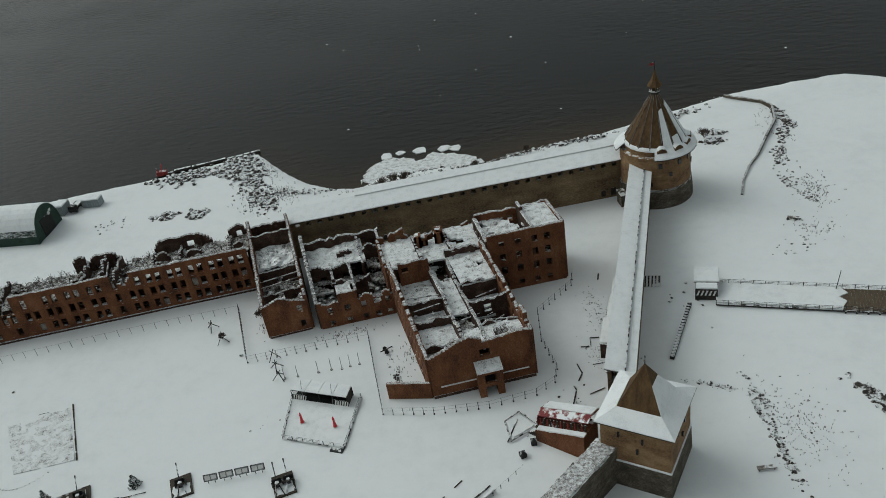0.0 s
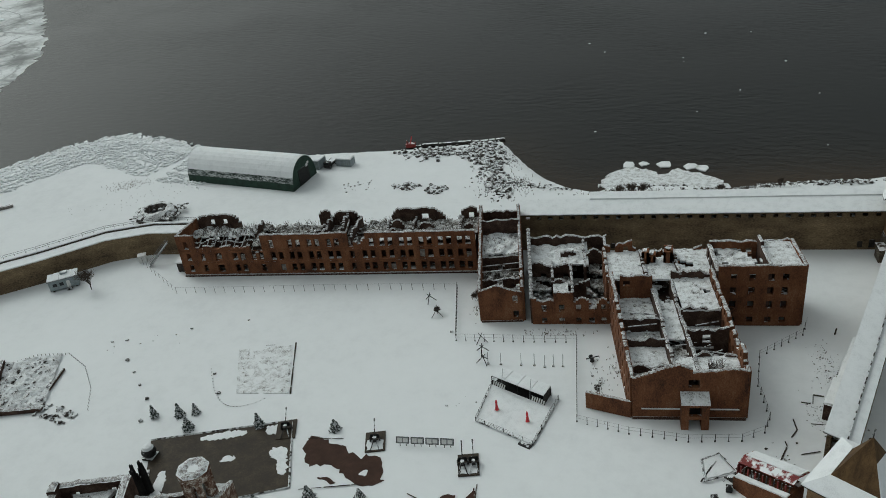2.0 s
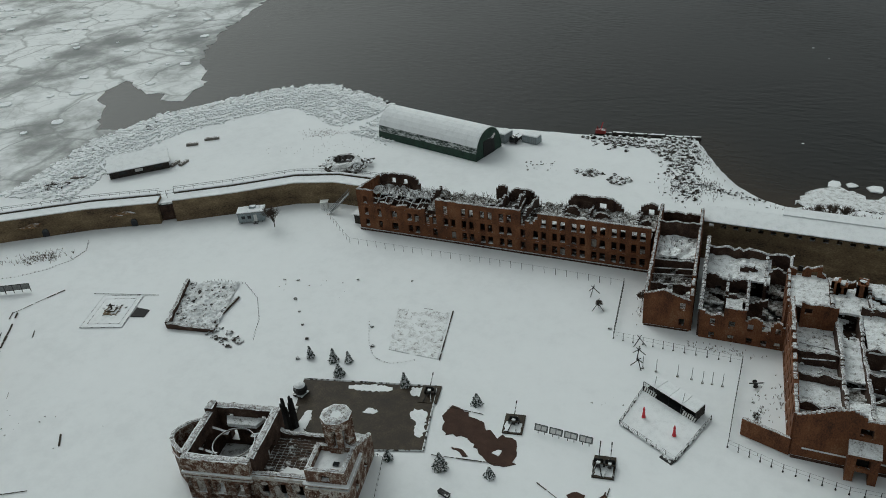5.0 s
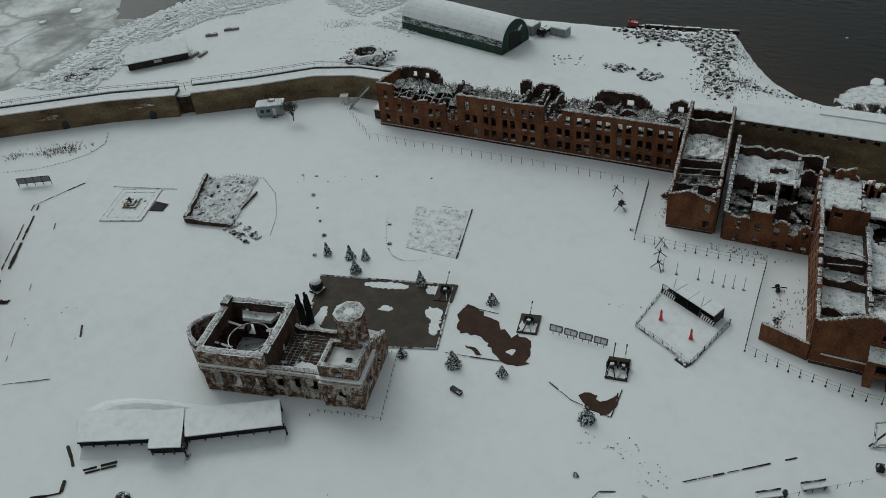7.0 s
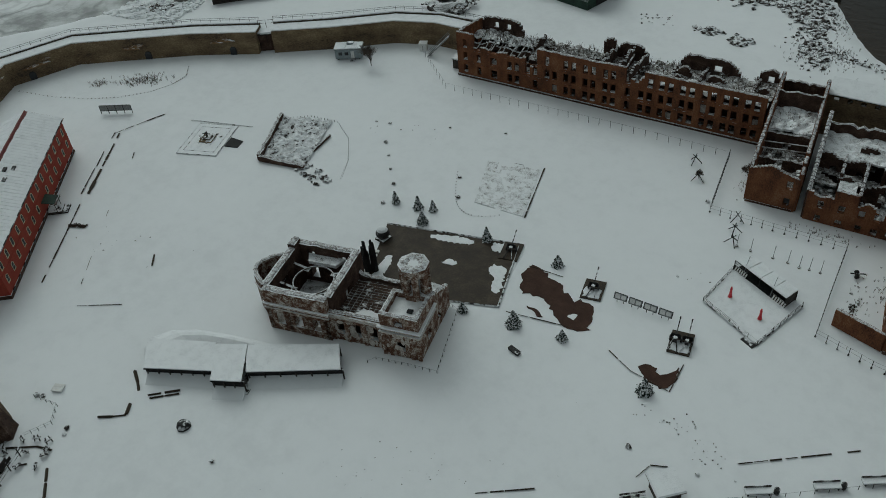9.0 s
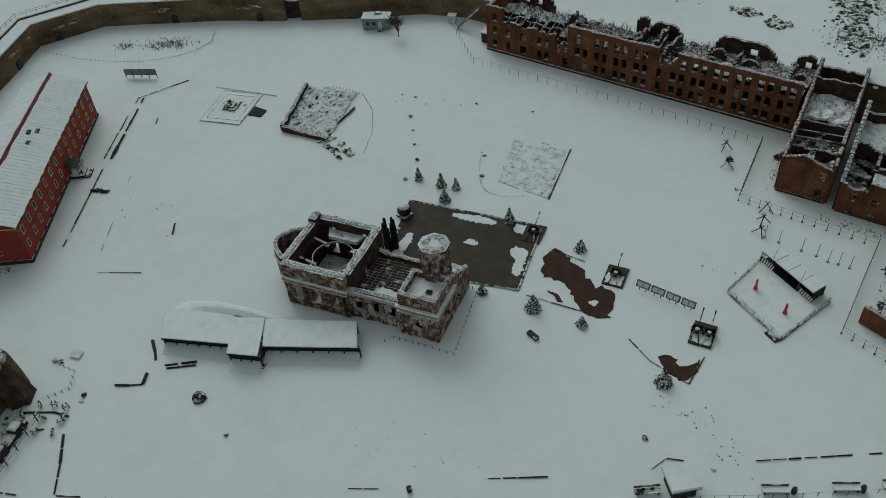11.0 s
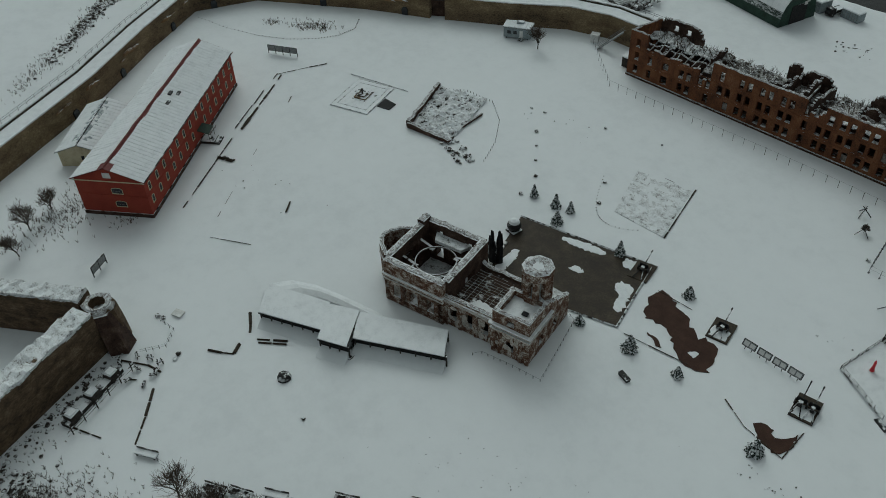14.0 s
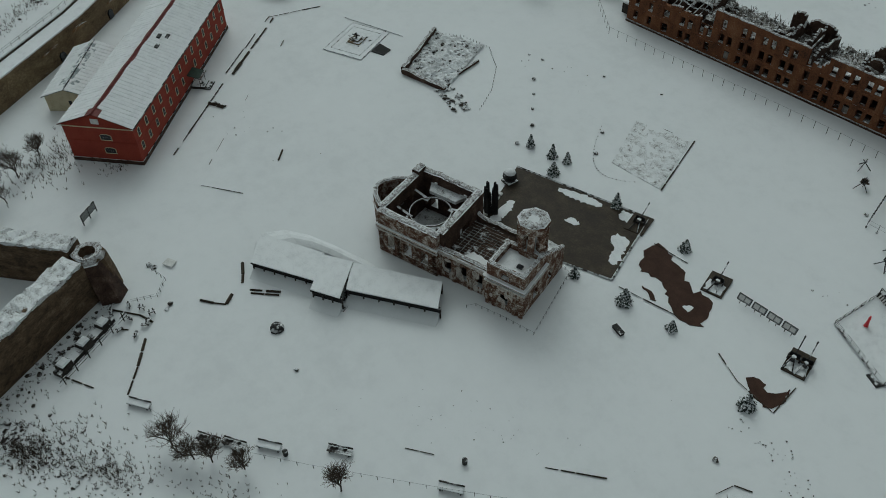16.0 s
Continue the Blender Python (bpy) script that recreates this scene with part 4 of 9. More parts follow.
    for z in (6.6, 7.5):
        part("rail", Mesh().tube((-2.3, 4.6, z), (2.3, 4.6, z), 0.05, n=4), IRON, gate)


west_wall()


def citadel_wall():
    ob = thing("citadel_wall", -119.5, 11.5, 0, 0, "crumbling brick and stone citadel wall with snowy top", "fortress wall", kind="structure")
    rel = lambda x, y: (x + 119.5, y - 11.5)
    for k, (a, b, h) in enumerate(((rel(-118.6, 8.8), rel(-103.6, -19.0), 8.8), (rel(-122.5, 10.0), rel(-147, -14), 8.8))):
        wall_run(ob, a, b, lambda s, h=h: h + 0.5 * wobble(s, k, 0.3), 4.4 if k == 0 else 3.6, CITADEL, ragged=0.25, seed=50 + k, cap=0, step=1.2)
        L = math.hypot(b[0] - a[0], b[1] - a[1])
        ux, uy = (b[0] - a[0]) / L, (b[1] - a[1]) / L
        w = 2.0 if k == 0 else 1.6
        q = [(a[0] + uy * w, a[1] - ux * w), (b[0] + uy * w, b[1] - ux * w), (b[0] - uy * w, b[1] + ux * w), (a[0] - uy * w, a[1] + ux * w)]
        snow_floor(ob, q, h + 0.5, 0.0, 60 + k, 0.8, 0.5, SNOW_ROUGH, "wall_top_snow", "rough snow on the broken wall top", 0.9)
    part("corner_turret", Mesh(3).rings([(3.6, -0.4), (3.3, 4), (2.8, 8.0), (2.4, 8.7), (1.5, 8.8), (1.3, 7.0)], 9, 0.09, False), CITADEL, ob, "round corner turret with an open top")
    part("turret_floor", Mesh().rings([(1.7, 6.6), (1.6, 7.1)], 12), STONE_DARK, ob)
    part("turret_snow", Mesh(9).rings([(2.7, 8.3), (2.5, 8.8), (2.1, 9.05), (1.6, 8.9)], 9, 0.14, False, False), WALL_SNOW, ob)
    part("buttress", Mesh().hexa([(1.5, 1.0, -.3), (4.2, -1.6, -.3), (5.4, 1.2, -.3), (3.2, 3.4, -.3), (0.5, 0.4, 8.2), (2.6, -1.8, 8.0), (3.2, 0.4, 8.0), (1.6, 1.8, 8.2)]), BRICK_DARK, ob, "brick corner buttress")
    part("buttress", Mesh().hexa([(10.0, -19.5, -.3), (12.2, -23.5, -.3), (13.6, -22.5, -.3), (11.6, -18.6, -.3), (9.6, -19.5, 5), (11.6, -23.5, 5), (12.2, -23, 5), (10.4, -19, 5)]), BRICK, ob)
    debris(ob, [rel(-117, 12), rel(-104, -14), rel(-102, -13), rel(-115, 13)], 0, 60, 0.1, 0.45, ROCK, 77)


citadel_wall()


# ---- ruined prison buildings ----
def quad(o, *pts):
    return [(x - o[0], y - o[1]) for x, y in pts]


def long_ruin():
    o = (-129.5, 146.8)
    ob = thing("prison_ruin", *o, 0, 8.2, "long roofless red-brick prison ruin with paired window rows", "ruined building")
    L, D = 77.6, 12.0
    rows = [(1.2, 3.3), (4.6, 6.8), (8.0, 10.3)]
    pairs = [16.2, 21.3, 26.6, 31.6, 36.7, 41.8, 50.7, 55.5, 60.4, 65.3, 70.1, 74.8]
    cols = [(2.4, 1.15), (6.3, 1.15), (10.6, 1.9)] + [(c + d, 1.3) for c in pairs for d in (-1.02, 1.02)] + [(46.4, 1.3)]
    cols.sort()

    def front(s):
        if s < 5.2:
            return 11.9
        if s < 19.6:
            return 8.5 + 0.25 * math.sin(s)
        if s < 23.4:
            return 6.6 + 0.8 * max(0.0, s - 22)
        if s < 45.4:
            return 11.7
        if s < 48.6:
            return 10.4 - 0.6 * (s - 45.4)
        if s < 50.4:
            return 8.6 + 1.0 * (s - 48.6)
        return 11.6

    wall_run(ob, (0, 0.4), (L, 0.4), front, 0.8, BRICK, cols, rows, 0.1, 11, 0.42, skip=0.05)
    for z in (3.9, 7.4):
        part("string_course", Mesh().box(0, -0.07, z, L, 0.02, z + 0.14), BRICK, ob, "projecting brick band")
    part("plinth", Mesh().box(-0.05, -0.3, -0.3, L, 0.02, 0.4), BRICK_DARK, ob)
    part("plinth_snow", Mesh().box(-0.05, -0.26, 0.39, L, 0.0, 0.5), WALL_SNOW, ob, "snow lying along the plinth")
    g = random.Random(8)
    for c, w in cols:
        part("pilaster", Mesh().box(c - 0.2, -0.1, 0.4, c + 0.2, 0.02, 1.2), BRICK, ob)
        for k, (z0, z1) in enumerate(rows):
            if z1 > front(c) - 0.3:
                continue
            q = g.random()
            if q < 0.07:
                part("window_board", Mesh().box(c - w / 2, 0.3, z0, c + w / 2, 0.42, z0 + (z1 - z0) * g.uniform(.5, 1)), WOOD_GREY, ob, "grey board in a window opening")
            elif q < 0.3:
                part("sill_snow", Mesh(k).box(c - w / 2, 0.05, z0 - 0.02, c + w / 2, 0.75, z0 + g.uniform(0.12, 0.3)), WALL_SNOW, ob, "snow on a window sill")
    wall_run(ob, (0.4, 0.8), (0.4, D), lambda s: 11.9 - 0.1 * s, 0.8, BRICK, [(3, 1.2), (6, 1.2), (9, 1.2)], rows, 0.2, 12, 0.35)
    # what still stands of the rear wall: four humps between heaps of rubble
    humps = ((1.0, 13.2, 11.8, 8.8), (35.4, 38.6, 12.3, 8.6), (38.8, 46.4, 11.7, 8.6), (54.4, 68.8, 12.1, 8.8), (72.4, 77.6, 11.7, 8.8))

    def rear(s):
        for a, b, top, low in humps:
            if a <= s <= b:
                f = (s - a) / (b - a)
                return top - (top - low) * (abs(2 * f - 1) ** 6)
        return 7.4 + 0.8 * wobble(s, 2, 0.4)

    wall_run(ob, (0, D - 0.4), (L, D - 0.4), rear, 0.8, BRICK_DARK, [(5.4, 1.4), (9.0, 1.4), (42.6, 1.2), (63.5, 1.8), (75.4, 1.4)], [(4.4, 6.4), (9.2, 10.6)], 0.5, 13, 0.3, step=0.6)
    wall_run(ob, (1, 5.4), (34, 5.4), lambda s: 7.2 + 1.2 * wobble(s, 0, 0.25, 4), 0.6, BRICK_DARK, ring_of_cols(33, 4.4, 1.3), [(4.4, 6.2)], 0.5, 14, 0.25)
    wall_run(ob, (36, 5.4), (L, 5.4), lambda s: 8.6 + 1.0 * wobble(s, 0, 0.25, 6), 0.6, BRICK_DARK, ring_of_cols(41, 4.4, 1.3), [(4.4, 6.6), (7.4, 8.6)], 0.5, 15, 0.25)
    # cross walls: stumps except for the stair wells
    g = random.Random(3)
    for i, (x, hh) in enumerate(((7.5, 7.6), (14.0, 7.4), (19.8, 10.6), (28.6, 8.6), (34.0, 8.8), (39.2, 11.4), (43.6, 11.8), (46.6, 11.2), (54.8, 10.4), (61.4, 10.6), (68.2, 9.4), (73.2, 10.4))):
        part_y = D - 0.8 if hh > 9.5 else 7.0
        wall_run(ob, (x, 0.8 if hh < 9 or 38 < x < 48 else 4.8), (x + g.uniform(-0.3, 0.3), part_y), lambda s, hh=hh: hh - 0.5 + 0.6 * math.sin(s * 1.3 + hh), 0.6, BRICK_DARK, [(3.4, 1.4)], [(4.4, 6.6)], 0.5, 20 + i, 0.3, step=0.5)
    # broken chunks of inner wall and vault between the stair wells
    for i, (xa, ya, xb, yb, h) in enumerate(((35.6, 4.4, 38.6, 4.8, 10.8), (40.2, 3.2, 42.8, 3.0, 9.8), (55.2, 7.2, 58.8, 7.4, 11.6), (55.0, 4.0, 57.2, 5.6, 10.6), (62.4, 6.8, 66.8, 7.0, 11.2), (63.0, 3.4, 64.6, 5.2, 10.2), (73.6, 6.6, 76.8, 6.8, 10.8), (22.4, 7.4, 25.2, 7.0, 9.6))):
        wall_run(ob, (xa, ya), (xb, yb), lambda s, h=h, w=math.hypot(xb - xa, yb - ya): h - 0.7 - 1.6 * abs(2 * s / w - 1) ** 3, 0.7, BRICK_DARK, (), (), 0.45, 160 + i, 0.3, step=0.45, base=5.0, name="wall_stub")
    # floors: the west end has fallen in, the rest lies deep in snow and scrub
    snow_floor(ob, [(0.8, 6.4), (20, 6.4), (20, D - 0.8), (0.8, D - 0.8)], 8.2, 0.3, 30, 0.7, 0.9, SNOW_ROUGH, "upper_floor", "broken upper floor under snow and scrub")
    snow_floor(ob, [(0.8, 0.8), (23, 0.8), (23, 6.4), (0.8, 6.4)], 3.4, 0.2, 31, 0.8, 0.9, SNOW_DIRTY, "fallen_floor", "dark fallen floor under thin snow")
    snow_floor(ob, [(20, 0.8), (34, 0.8), (34, D - 0.8), (20, D - 0.8)], 8.4, 0.42, 32, 0.7, 1.0, SNOW_DIRTY, "upper_floor", "half-fallen floor with dark gaps")
    snow_floor(ob, [(34, 0.8), (49, 0.8), (49, D - 0.8), (34, D - 0.8)], 8.0, 0.5, 38, 0.7, 0.9, SNOW_DIRTY, "upper_floor", "half-fallen floor with dark gaps")
    snow_floor(ob, [(49, 0.8), (L, 0.8), (L, 5.2), (49, 5.2)], 9.2, 0.25, 39, 0.7, 0.7, SNOW_ROUGH, "upper_floor", "snowy floor with dry scrub")
    snow_floor(ob, [(49, 5.2), (L, 5.2), (L, D - 0.8), (49, D - 0.8)], 8.8, 0.4, 40, 0.7, 0.9, SNOW_DIRTY, "upper_floor", "half-fallen floor with dark gaps")
    # near-black floor: the gloom seen through the windows is in its colour
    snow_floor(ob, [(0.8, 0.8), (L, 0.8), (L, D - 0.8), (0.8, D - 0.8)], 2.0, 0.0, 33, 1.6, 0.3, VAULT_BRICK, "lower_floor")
    debris(ob, [(20, 1), (L, 1), (L, D - 1), (20, D - 1)], 8.8, 190, 0.12, 0.5, BRICK_DARK, 35)
    twigs(ob, [(20, 1), (L, 1), (L, D - 1), (20, D - 1)], 9.0, 460, 1.5, 36)
    twigs(ob, [(1, 6), (20, 6), (20, D - 1), (1, D - 1)], 8.2, 170, 1.5, 37)
    for i in range(9):
        x = 3.5 + i * 1.9
        part("fallen_beam", Mesh().tube((x, 1.2, 4.0 + g.uniform(0, 1)), (x + g.uniform(.2, 1.6), 6.2, 8.0 + g.uniform(0, .6)), 0.14, n=5), WOOD_GREY if i in (2, 3, 5, 6) else WOOD_DARK, ob)
    for x in (43.9, 46.3):
        part("stair_beam", Mesh().tube((x, 1.2, 8.0), (x + .8, 7.5, 11.4), 0.2, n=5), WOOD_GREY, ob, "snow-dusted sloping beam")
    return ob


long_ruin()


def wing_ruin():
    o = (-46.5, 138.1)
    ob = thing("wing_ruin", *o, 0, 0, "narrow roofless brick wing with a snow-filled attic", "ruined building")
    A, B, C, D = quad(o, (-46.5, 138.1), (-37.3, 139.7), (-44.6, 170.0), (-53.6, 168.0))
    rows = [(1.2, 2.9), (5.0, 6.9)]
    wall_run(ob, A, B, lambda s: 7.6 + 1.7 * math.exp(-((s - 3.8) / 2.8) ** 2), 0.8, BRICK, [(7.7, 1.2)], rows, 0.2, 41, 0.35, step=0.6)
    part("plinth", Mesh().hexa([(A[0], A[1] - .55, -.3), (B[0] - .2, B[1] - .55, -.3), (*B, -.3), (*A, -.3), (A[0], A[1] - .5, .4), (B[0] - .2, B[1] - .5, .4), (*B, .4), (*A, .4)]), BRICK_DARK, ob)
    wall_run(ob, B, C, lambda s: 8.8 + 0.13 * s, 0.8, BRICK, ring_of_cols(31, 3.6, 1.2), rows + [(8.3, 9.6)], 0.5, 42, 0.4)
    wall_run(ob, A, D, lambda s: 7.8 + 0.18 * s, 0.8, BRICK, ring_of_cols(31, 3.6, 1.2), rows, 0.45, 43, 0.4)
    wall_run(ob, D, C, lambda s: 11.0, 0.8, BRICK_DARK, [(4, 1.4)], [(6, 8)], 0.6, 44, 0.3)
    lerp = lambda p, q, f: (p[0] + (q[0] - p[0]) * f, p[1] + (q[1] - p[1]) * f)
    for i, (f, hh) in enumerate(((0.22, 6.6), (0.45, 8.2), (0.77, 12.4))):
        wall_run(ob, lerp(A, D, f), lerp(B, C, f), lambda s, hh=hh: hh, 0.5, BRICK_DARK, [(4.4, 1.2)], [(4.4, 6.4)], 0.4, 45 + i, 0.3)
    for f in (0.28, 0.36):
        part("fallen_beam", Mesh().tube((*lerp(A, D, f), 7.4), (*lerp(B, C, f + .03), 7.6), 0.14, n=5), WOOD_GREY, ob)
    snow_floor(ob, [lerp(A, D, 0.02), lerp(B, C, 0.02), lerp(B, C, 0.5), lerp(A, D, 0.5)], 4.6, 0.35, 48, 0.7, 0.9, SNOW_DIRTY, "attic_floor", "broken attic floor under scrub and snow")
    snow_floor(ob, [lerp(A, D, 0.46), lerp(B, C, 0.46), lerp(B, C, 0.76), lerp(A, D, 0.76)], 8.9, 0.2, 49, 0.7, 1.0, SNOW_ROUGH, "attic_snow", "deep smooth snow over the attic", 0.5)
    snow_floor(ob, [lerp(A, D, 0.0), lerp(B, C, 0.0), C, D], 3.6, 0.0, 50, 1.5, 0.3, SNOW_DIRTY, "lower_floor")
    twigs(ob, [lerp(A, D, 0.05), lerp(B, C, 0.05), lerp(B, C, 0.45), lerp(A, D, 0.45)], 5.6, 80, 2.0, 51)
    twigs(ob, [lerp(A, D, 0.5), lerp(B, C, 0.5), lerp(B, C, 0.95), lerp(A, D, 0.95)], 8.9, 60, 1.0, 53)
    debris(ob, [A, B, C, D], 6.0, 60, 0.2, 0.7, BRICK_DARK, 52)


wing_ruin()


def main_ruin():
    o = (-10.8, 112.6)
    ob = thing("prison_block_ruin", *o, 0, 0, "large roofless four-storey brick prison block ruin", "ruined building")
    W = lambda *p: quad(o, *p)
    # front gable
    A, B, C, D = W((-10.9, 112.6), (8.9, 115.6), (1.6, 146.4), (-18.6, 142.6))
    lerp = lambda p, q, f: (p[0] + (q[0] - p[0]) * f, p[1] + (q[1] - p[1]) * f)
    LF = math.hypot(B[0] - A[0], B[1] - A[1])

    def gable(s):
        if s < 10.5:
            return 9.2 + 0.42 * s if s < 8.0 else 12.5 - 0.45 * (s - 8.0)
        return 10.6 + 0.13 * (s - 10.5) if s < 17 else 11.4 - 0.1 * (s - 17)

    wall_run(ob, A, B, gable, 0.9, BRICK, [(10.8, 2.0)], [(7.4, 9.2)], 0.18, 61, 0.35, step=0.7)
    part("plinth", Mesh().hexa([(A[0] + .1, A[1] - .6, -.3), (B[0] + .1, B[1] - .6, -.3), (*B, -.3), (*A, -.3), (A[0] + .1, A[1] - .5, .5), (B[0] + .1, B[1] - .5, .5), (*B, .5), (*A, .5)]), BRICK_DARK, ob)
    ux, uy = (B[0] - A[0]) / LF, (B[1] - A[1]) / LF
    for s0, s1 in ((1.6, 8.6), (13.2, 18.8)):
        p = [(A[0] + ux * s, A[1] + uy * s) for s in (s0, s1)]
        part("ledge_snow", Mesh().hexa([(p[0][0] + uy * .75, p[0][1] - ux * .75, 2.5), (p[1][0] + uy * .75, p[1][1] - ux * .75, 2.5), (*p[1], 2.5), (*p[0], 2.5),
                                        (p[0][0] + uy * .7, p[0][1] - ux * .7, 2.6), (p[1][0] + uy * .7, p[1][1] - ux * .7, 2.6), (*p[1], 2.6), (*p[0], 2.6)]), SNOW, ob, "thin line of snow on a ledge")
    # entrance porch
    pm = (A[0] + ux * 10.9, A[1] + uy * 10.9)
    P = lambda s, d, z: (pm[0] + ux * s + uy * d, pm[1] + uy * s - ux * d, z)
    porch = part("porch", Mesh().hexa([P(-2.4, 3.2, -.2), P(-1.1, 3.2, -.2), P(-1.1, .3, -.2), P(-2.4, .3, -.2), P(-2.4, 3.2, 5.2), P(-1.1, 3.2, 5.2), P(-1.1, .3, 5.2), P(-2.4, .3, 5.2)])
                 .hexa([P(1.1, 3.2, -.2), P(2.4, 3.2, -.2), P(2.4, .3, -.2), P(1.1, .3, -.2), P(1.1, 3.2, 5.2), P(2.4, 3.2, 5.2), P(2.4, .3, 5.2), P(1.1, .3, 5.2)])
                 .hexa([P(-1.1, 3.2, 2.3), P(1.1, 3.2, 2.3), P(1.1, 2.6, 2.3), P(-1.1, 2.6, 2.3), P(-1.1, 3.2, 3.1), P(1.1, 3.2, 3.1), P(1.1, 2.6, 3.1), P(-1.1, 2.6, 3.1)])
                 .hexa([P(-2.5, 3.3, 5.2), P(2.5, 3.3, 5.2), P(2.5, .3, 5.2), P(-2.5, .3, 5.2), P(-2.5, 3.3, 5.7), P(2.5, 3.3, 5.7), P(2.5, .3, 6.2), P(-2.5, .3, 6.2)]), BRICK, ob, "brick entrance porch")
    m = Mesh(7)
    for i in range(8):
        s0, s1 = -2.5 + i * 0.625, -2.5 + (i + 1) * 0.625
        m.hexa([P(s0, 3.3, 5.65), P(s1, 3.3, 5.65), P(s1, .4, 6.15), P(s0, .4, 6.15), P(s0, 3.2, 6.0 + m.rng.uniform(0, .2)), P(s1, 3.2, 6.0 + m.rng.uniform(0, .2)), P(s1, .4, 6.6), P(s0, .4, 6.6)])
    part("porch_snow", m, SNOW_ROUGH, porch)
    part("doorway", Mesh().hexa([P(-1.1, .5, 0), P(1.1, .5, 0), P(1.1, .4, 0), P(-1.1, .4, 0), P(-1.1, .5, 5.1), P(1.1, .5, 5.1), P(1.1, .4, 5.1), P(-1.1, .4, 5.1)]), BLACK, porch, "dark doorway")
    # low red garden wall running from the gable corner
    g0 = W((-19.6, 114.0))[0]
    wall_run(ob, g0, (A[0] - 0.2, A[1]), lambda s: 3.7, 0.7, BRICK, (), (), 0.1, 62, 0.25, name="side_wall")
    rows = [(1.0, 2.7), (4.2, 6.0), (7.4, 9.2), (10.4, 11.9)]
    LL = math.hypot(D[0] - A[0], D[1] - A[1])
    wall_run(ob, A, D, lambda s: 9.4 + (0.12 * s if s < 24 else 2.9), 0.9, BRICK, ring_of_cols(LL, 2.6, 1.1), rows, 0.4, 63, 0.4)
    wall_run(ob, B, C, lambda s: 10.8 + 0.05 * s + (1.5 if 3 < s < 5.5 else 0), 0.9, BRICK, ring_of_cols(LL, 2.6, 1.1), rows, 0.5, 64, 0.4)
    # corridor walls inside
    wall_run(ob, lerp(A, B, 0.4), lerp(D, C, 0.4), lambda s: 9.6 + 1.4 * wobble(s, 1, 0.3), 0.7, BRICK_DARK, (), (), 0.6, 65, 0.4)
    wall_run(ob, lerp(A, B, 0.6), lerp(D, C, 0.6), lambda s: 9.8 + 1.6 * wobble(s, 5, 0.3), 0.7, BRICK_DARK, (), (), 0.6, 66, 0.4)
    for i, f in enumerate((0.13, 0.38, 0.56, 0.97)):
        p, q = lerp(A, D, f), lerp(B, C, f)
        wall_run(ob, p, lerp(p, q, 0.4), lambda s, f=f: 8.6 + 2.6 * f, 0.6, BRICK_DARK, (), (), 1.0, 70 + i, 0.35)
    for i, (f, hh) in enumerate(((0.2, 9.6), (0.42, 10.4), (0.63, 11.0), (0.99, 11.6))):
        p, q = lerp(A, D, f), lerp(B, C, f)
        wall_run(ob, lerp(p, q, 0.6), q, lambda s, hh=hh: hh, 0.6, BRICK_DARK, [(3.6, 1.5)] if i == 1 else (), rows[2:3], 0.9, 76 + i, 0.35)
    wall_run(ob, lerp(lerp(A, B, 0.4), lerp(D, C, 0.4), 0.93), lerp(lerp(A, B, 0.08), lerp(D, C, 0.08), 0.93), lambda s: 12.6, 0.7, BRICK, [(5.2, 1.4)], [(10.2, 11.6)], 0.4, 86, 0.35)
    for i, (u0, v0, u1, v1, z) in enumerate(((0.06, 0.46, 0.34, 0.5, 10.2), (0.05, 0.6, 0.36, 0.58, 10.6), (0.64, 0.3, 0.9, 0.27, 8.4), (0.66, 0.24, 0.9, 0.34, 7.6), (0.43, 0.3, 0.57, 0.33, 9.2), (0.7, 0.5, 0.93, 0.55, 9.4))):
        a0, a1 = lerp(lerp(A, B, u0), lerp(D, C, u0), v0), lerp(lerp(A, B, u1), lerp(D, C, u1), v1)
        part("fallen_beam", Mesh().tube((*a0, z), (*a1, z - 0.3), 0.13, n=5), WOOD_DARK, ob)
    sub = lambda u0, u1, v0, v1: [lerp(lerp(A, B, u), lerp(D, C, u), v) for u, v in ((u0, v0), (u1, v0), (u1, v1), (u0, v1))]
    rooms = ((0.03, 0.38, 0.02, 0.13, 7.2, 0.55), (0.03, 0.38, 0.12, 0.38, 7.4, 0.0), (0.03, 0.38, 0.38, 0.56, 6.9, 0.3), (0.03, 0.38, 0.56, 0.97, 7.2, 0.1),
             (0.42, 0.58, 0.02, 0.2, 9.2, 0.2), (0.42, 0.58, 0.2, 0.4, 7.0, 0.6), (0.42, 0.58, 0.4, 0.72, 8.4, 0.15), (0.42, 0.58, 0.72, 1.0, 8.6, 0.5),
             (0.62, 0.97, 0.02, 0.2, 9.4, 0.0), (0.62, 0.97, 0.2, 0.42, 3.4, 0.3), (0.62, 0.97, 0.4, 0.62, 6.4, 0.5), (0.62, 0.97, 0.62, 1.0, 10.4, 0.2))
    for i, (u0, u1, v0, v1, z, hole) in enumerate(rooms):
        snow_floor(ob, sub(u0, u1, v0, v1), z, hole, 80 + i, 0.6, 0.28, SNOW_DIRTY if i in (0, 5, 9) else SNOW_ROUGH, "upper_floor", "broken upper floor deep in snow", 0.4)
    # lower floors coloured near-black to give the rooms behind the windows their shade
    for z, u in ((2.4, 0.98), (6.6, 0.6)):
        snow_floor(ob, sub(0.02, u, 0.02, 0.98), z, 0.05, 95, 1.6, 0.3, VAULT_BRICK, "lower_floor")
    debris(ob, sub(0.05, 0.95, 0.05, 0.95), 7.3, 170, 0.15, 0.5, BRICK_DARK, 97)
    twigs(ob, sub(0.68, 0.82, 0.04, 0.12), 9.5, 50, 1.4, 98)
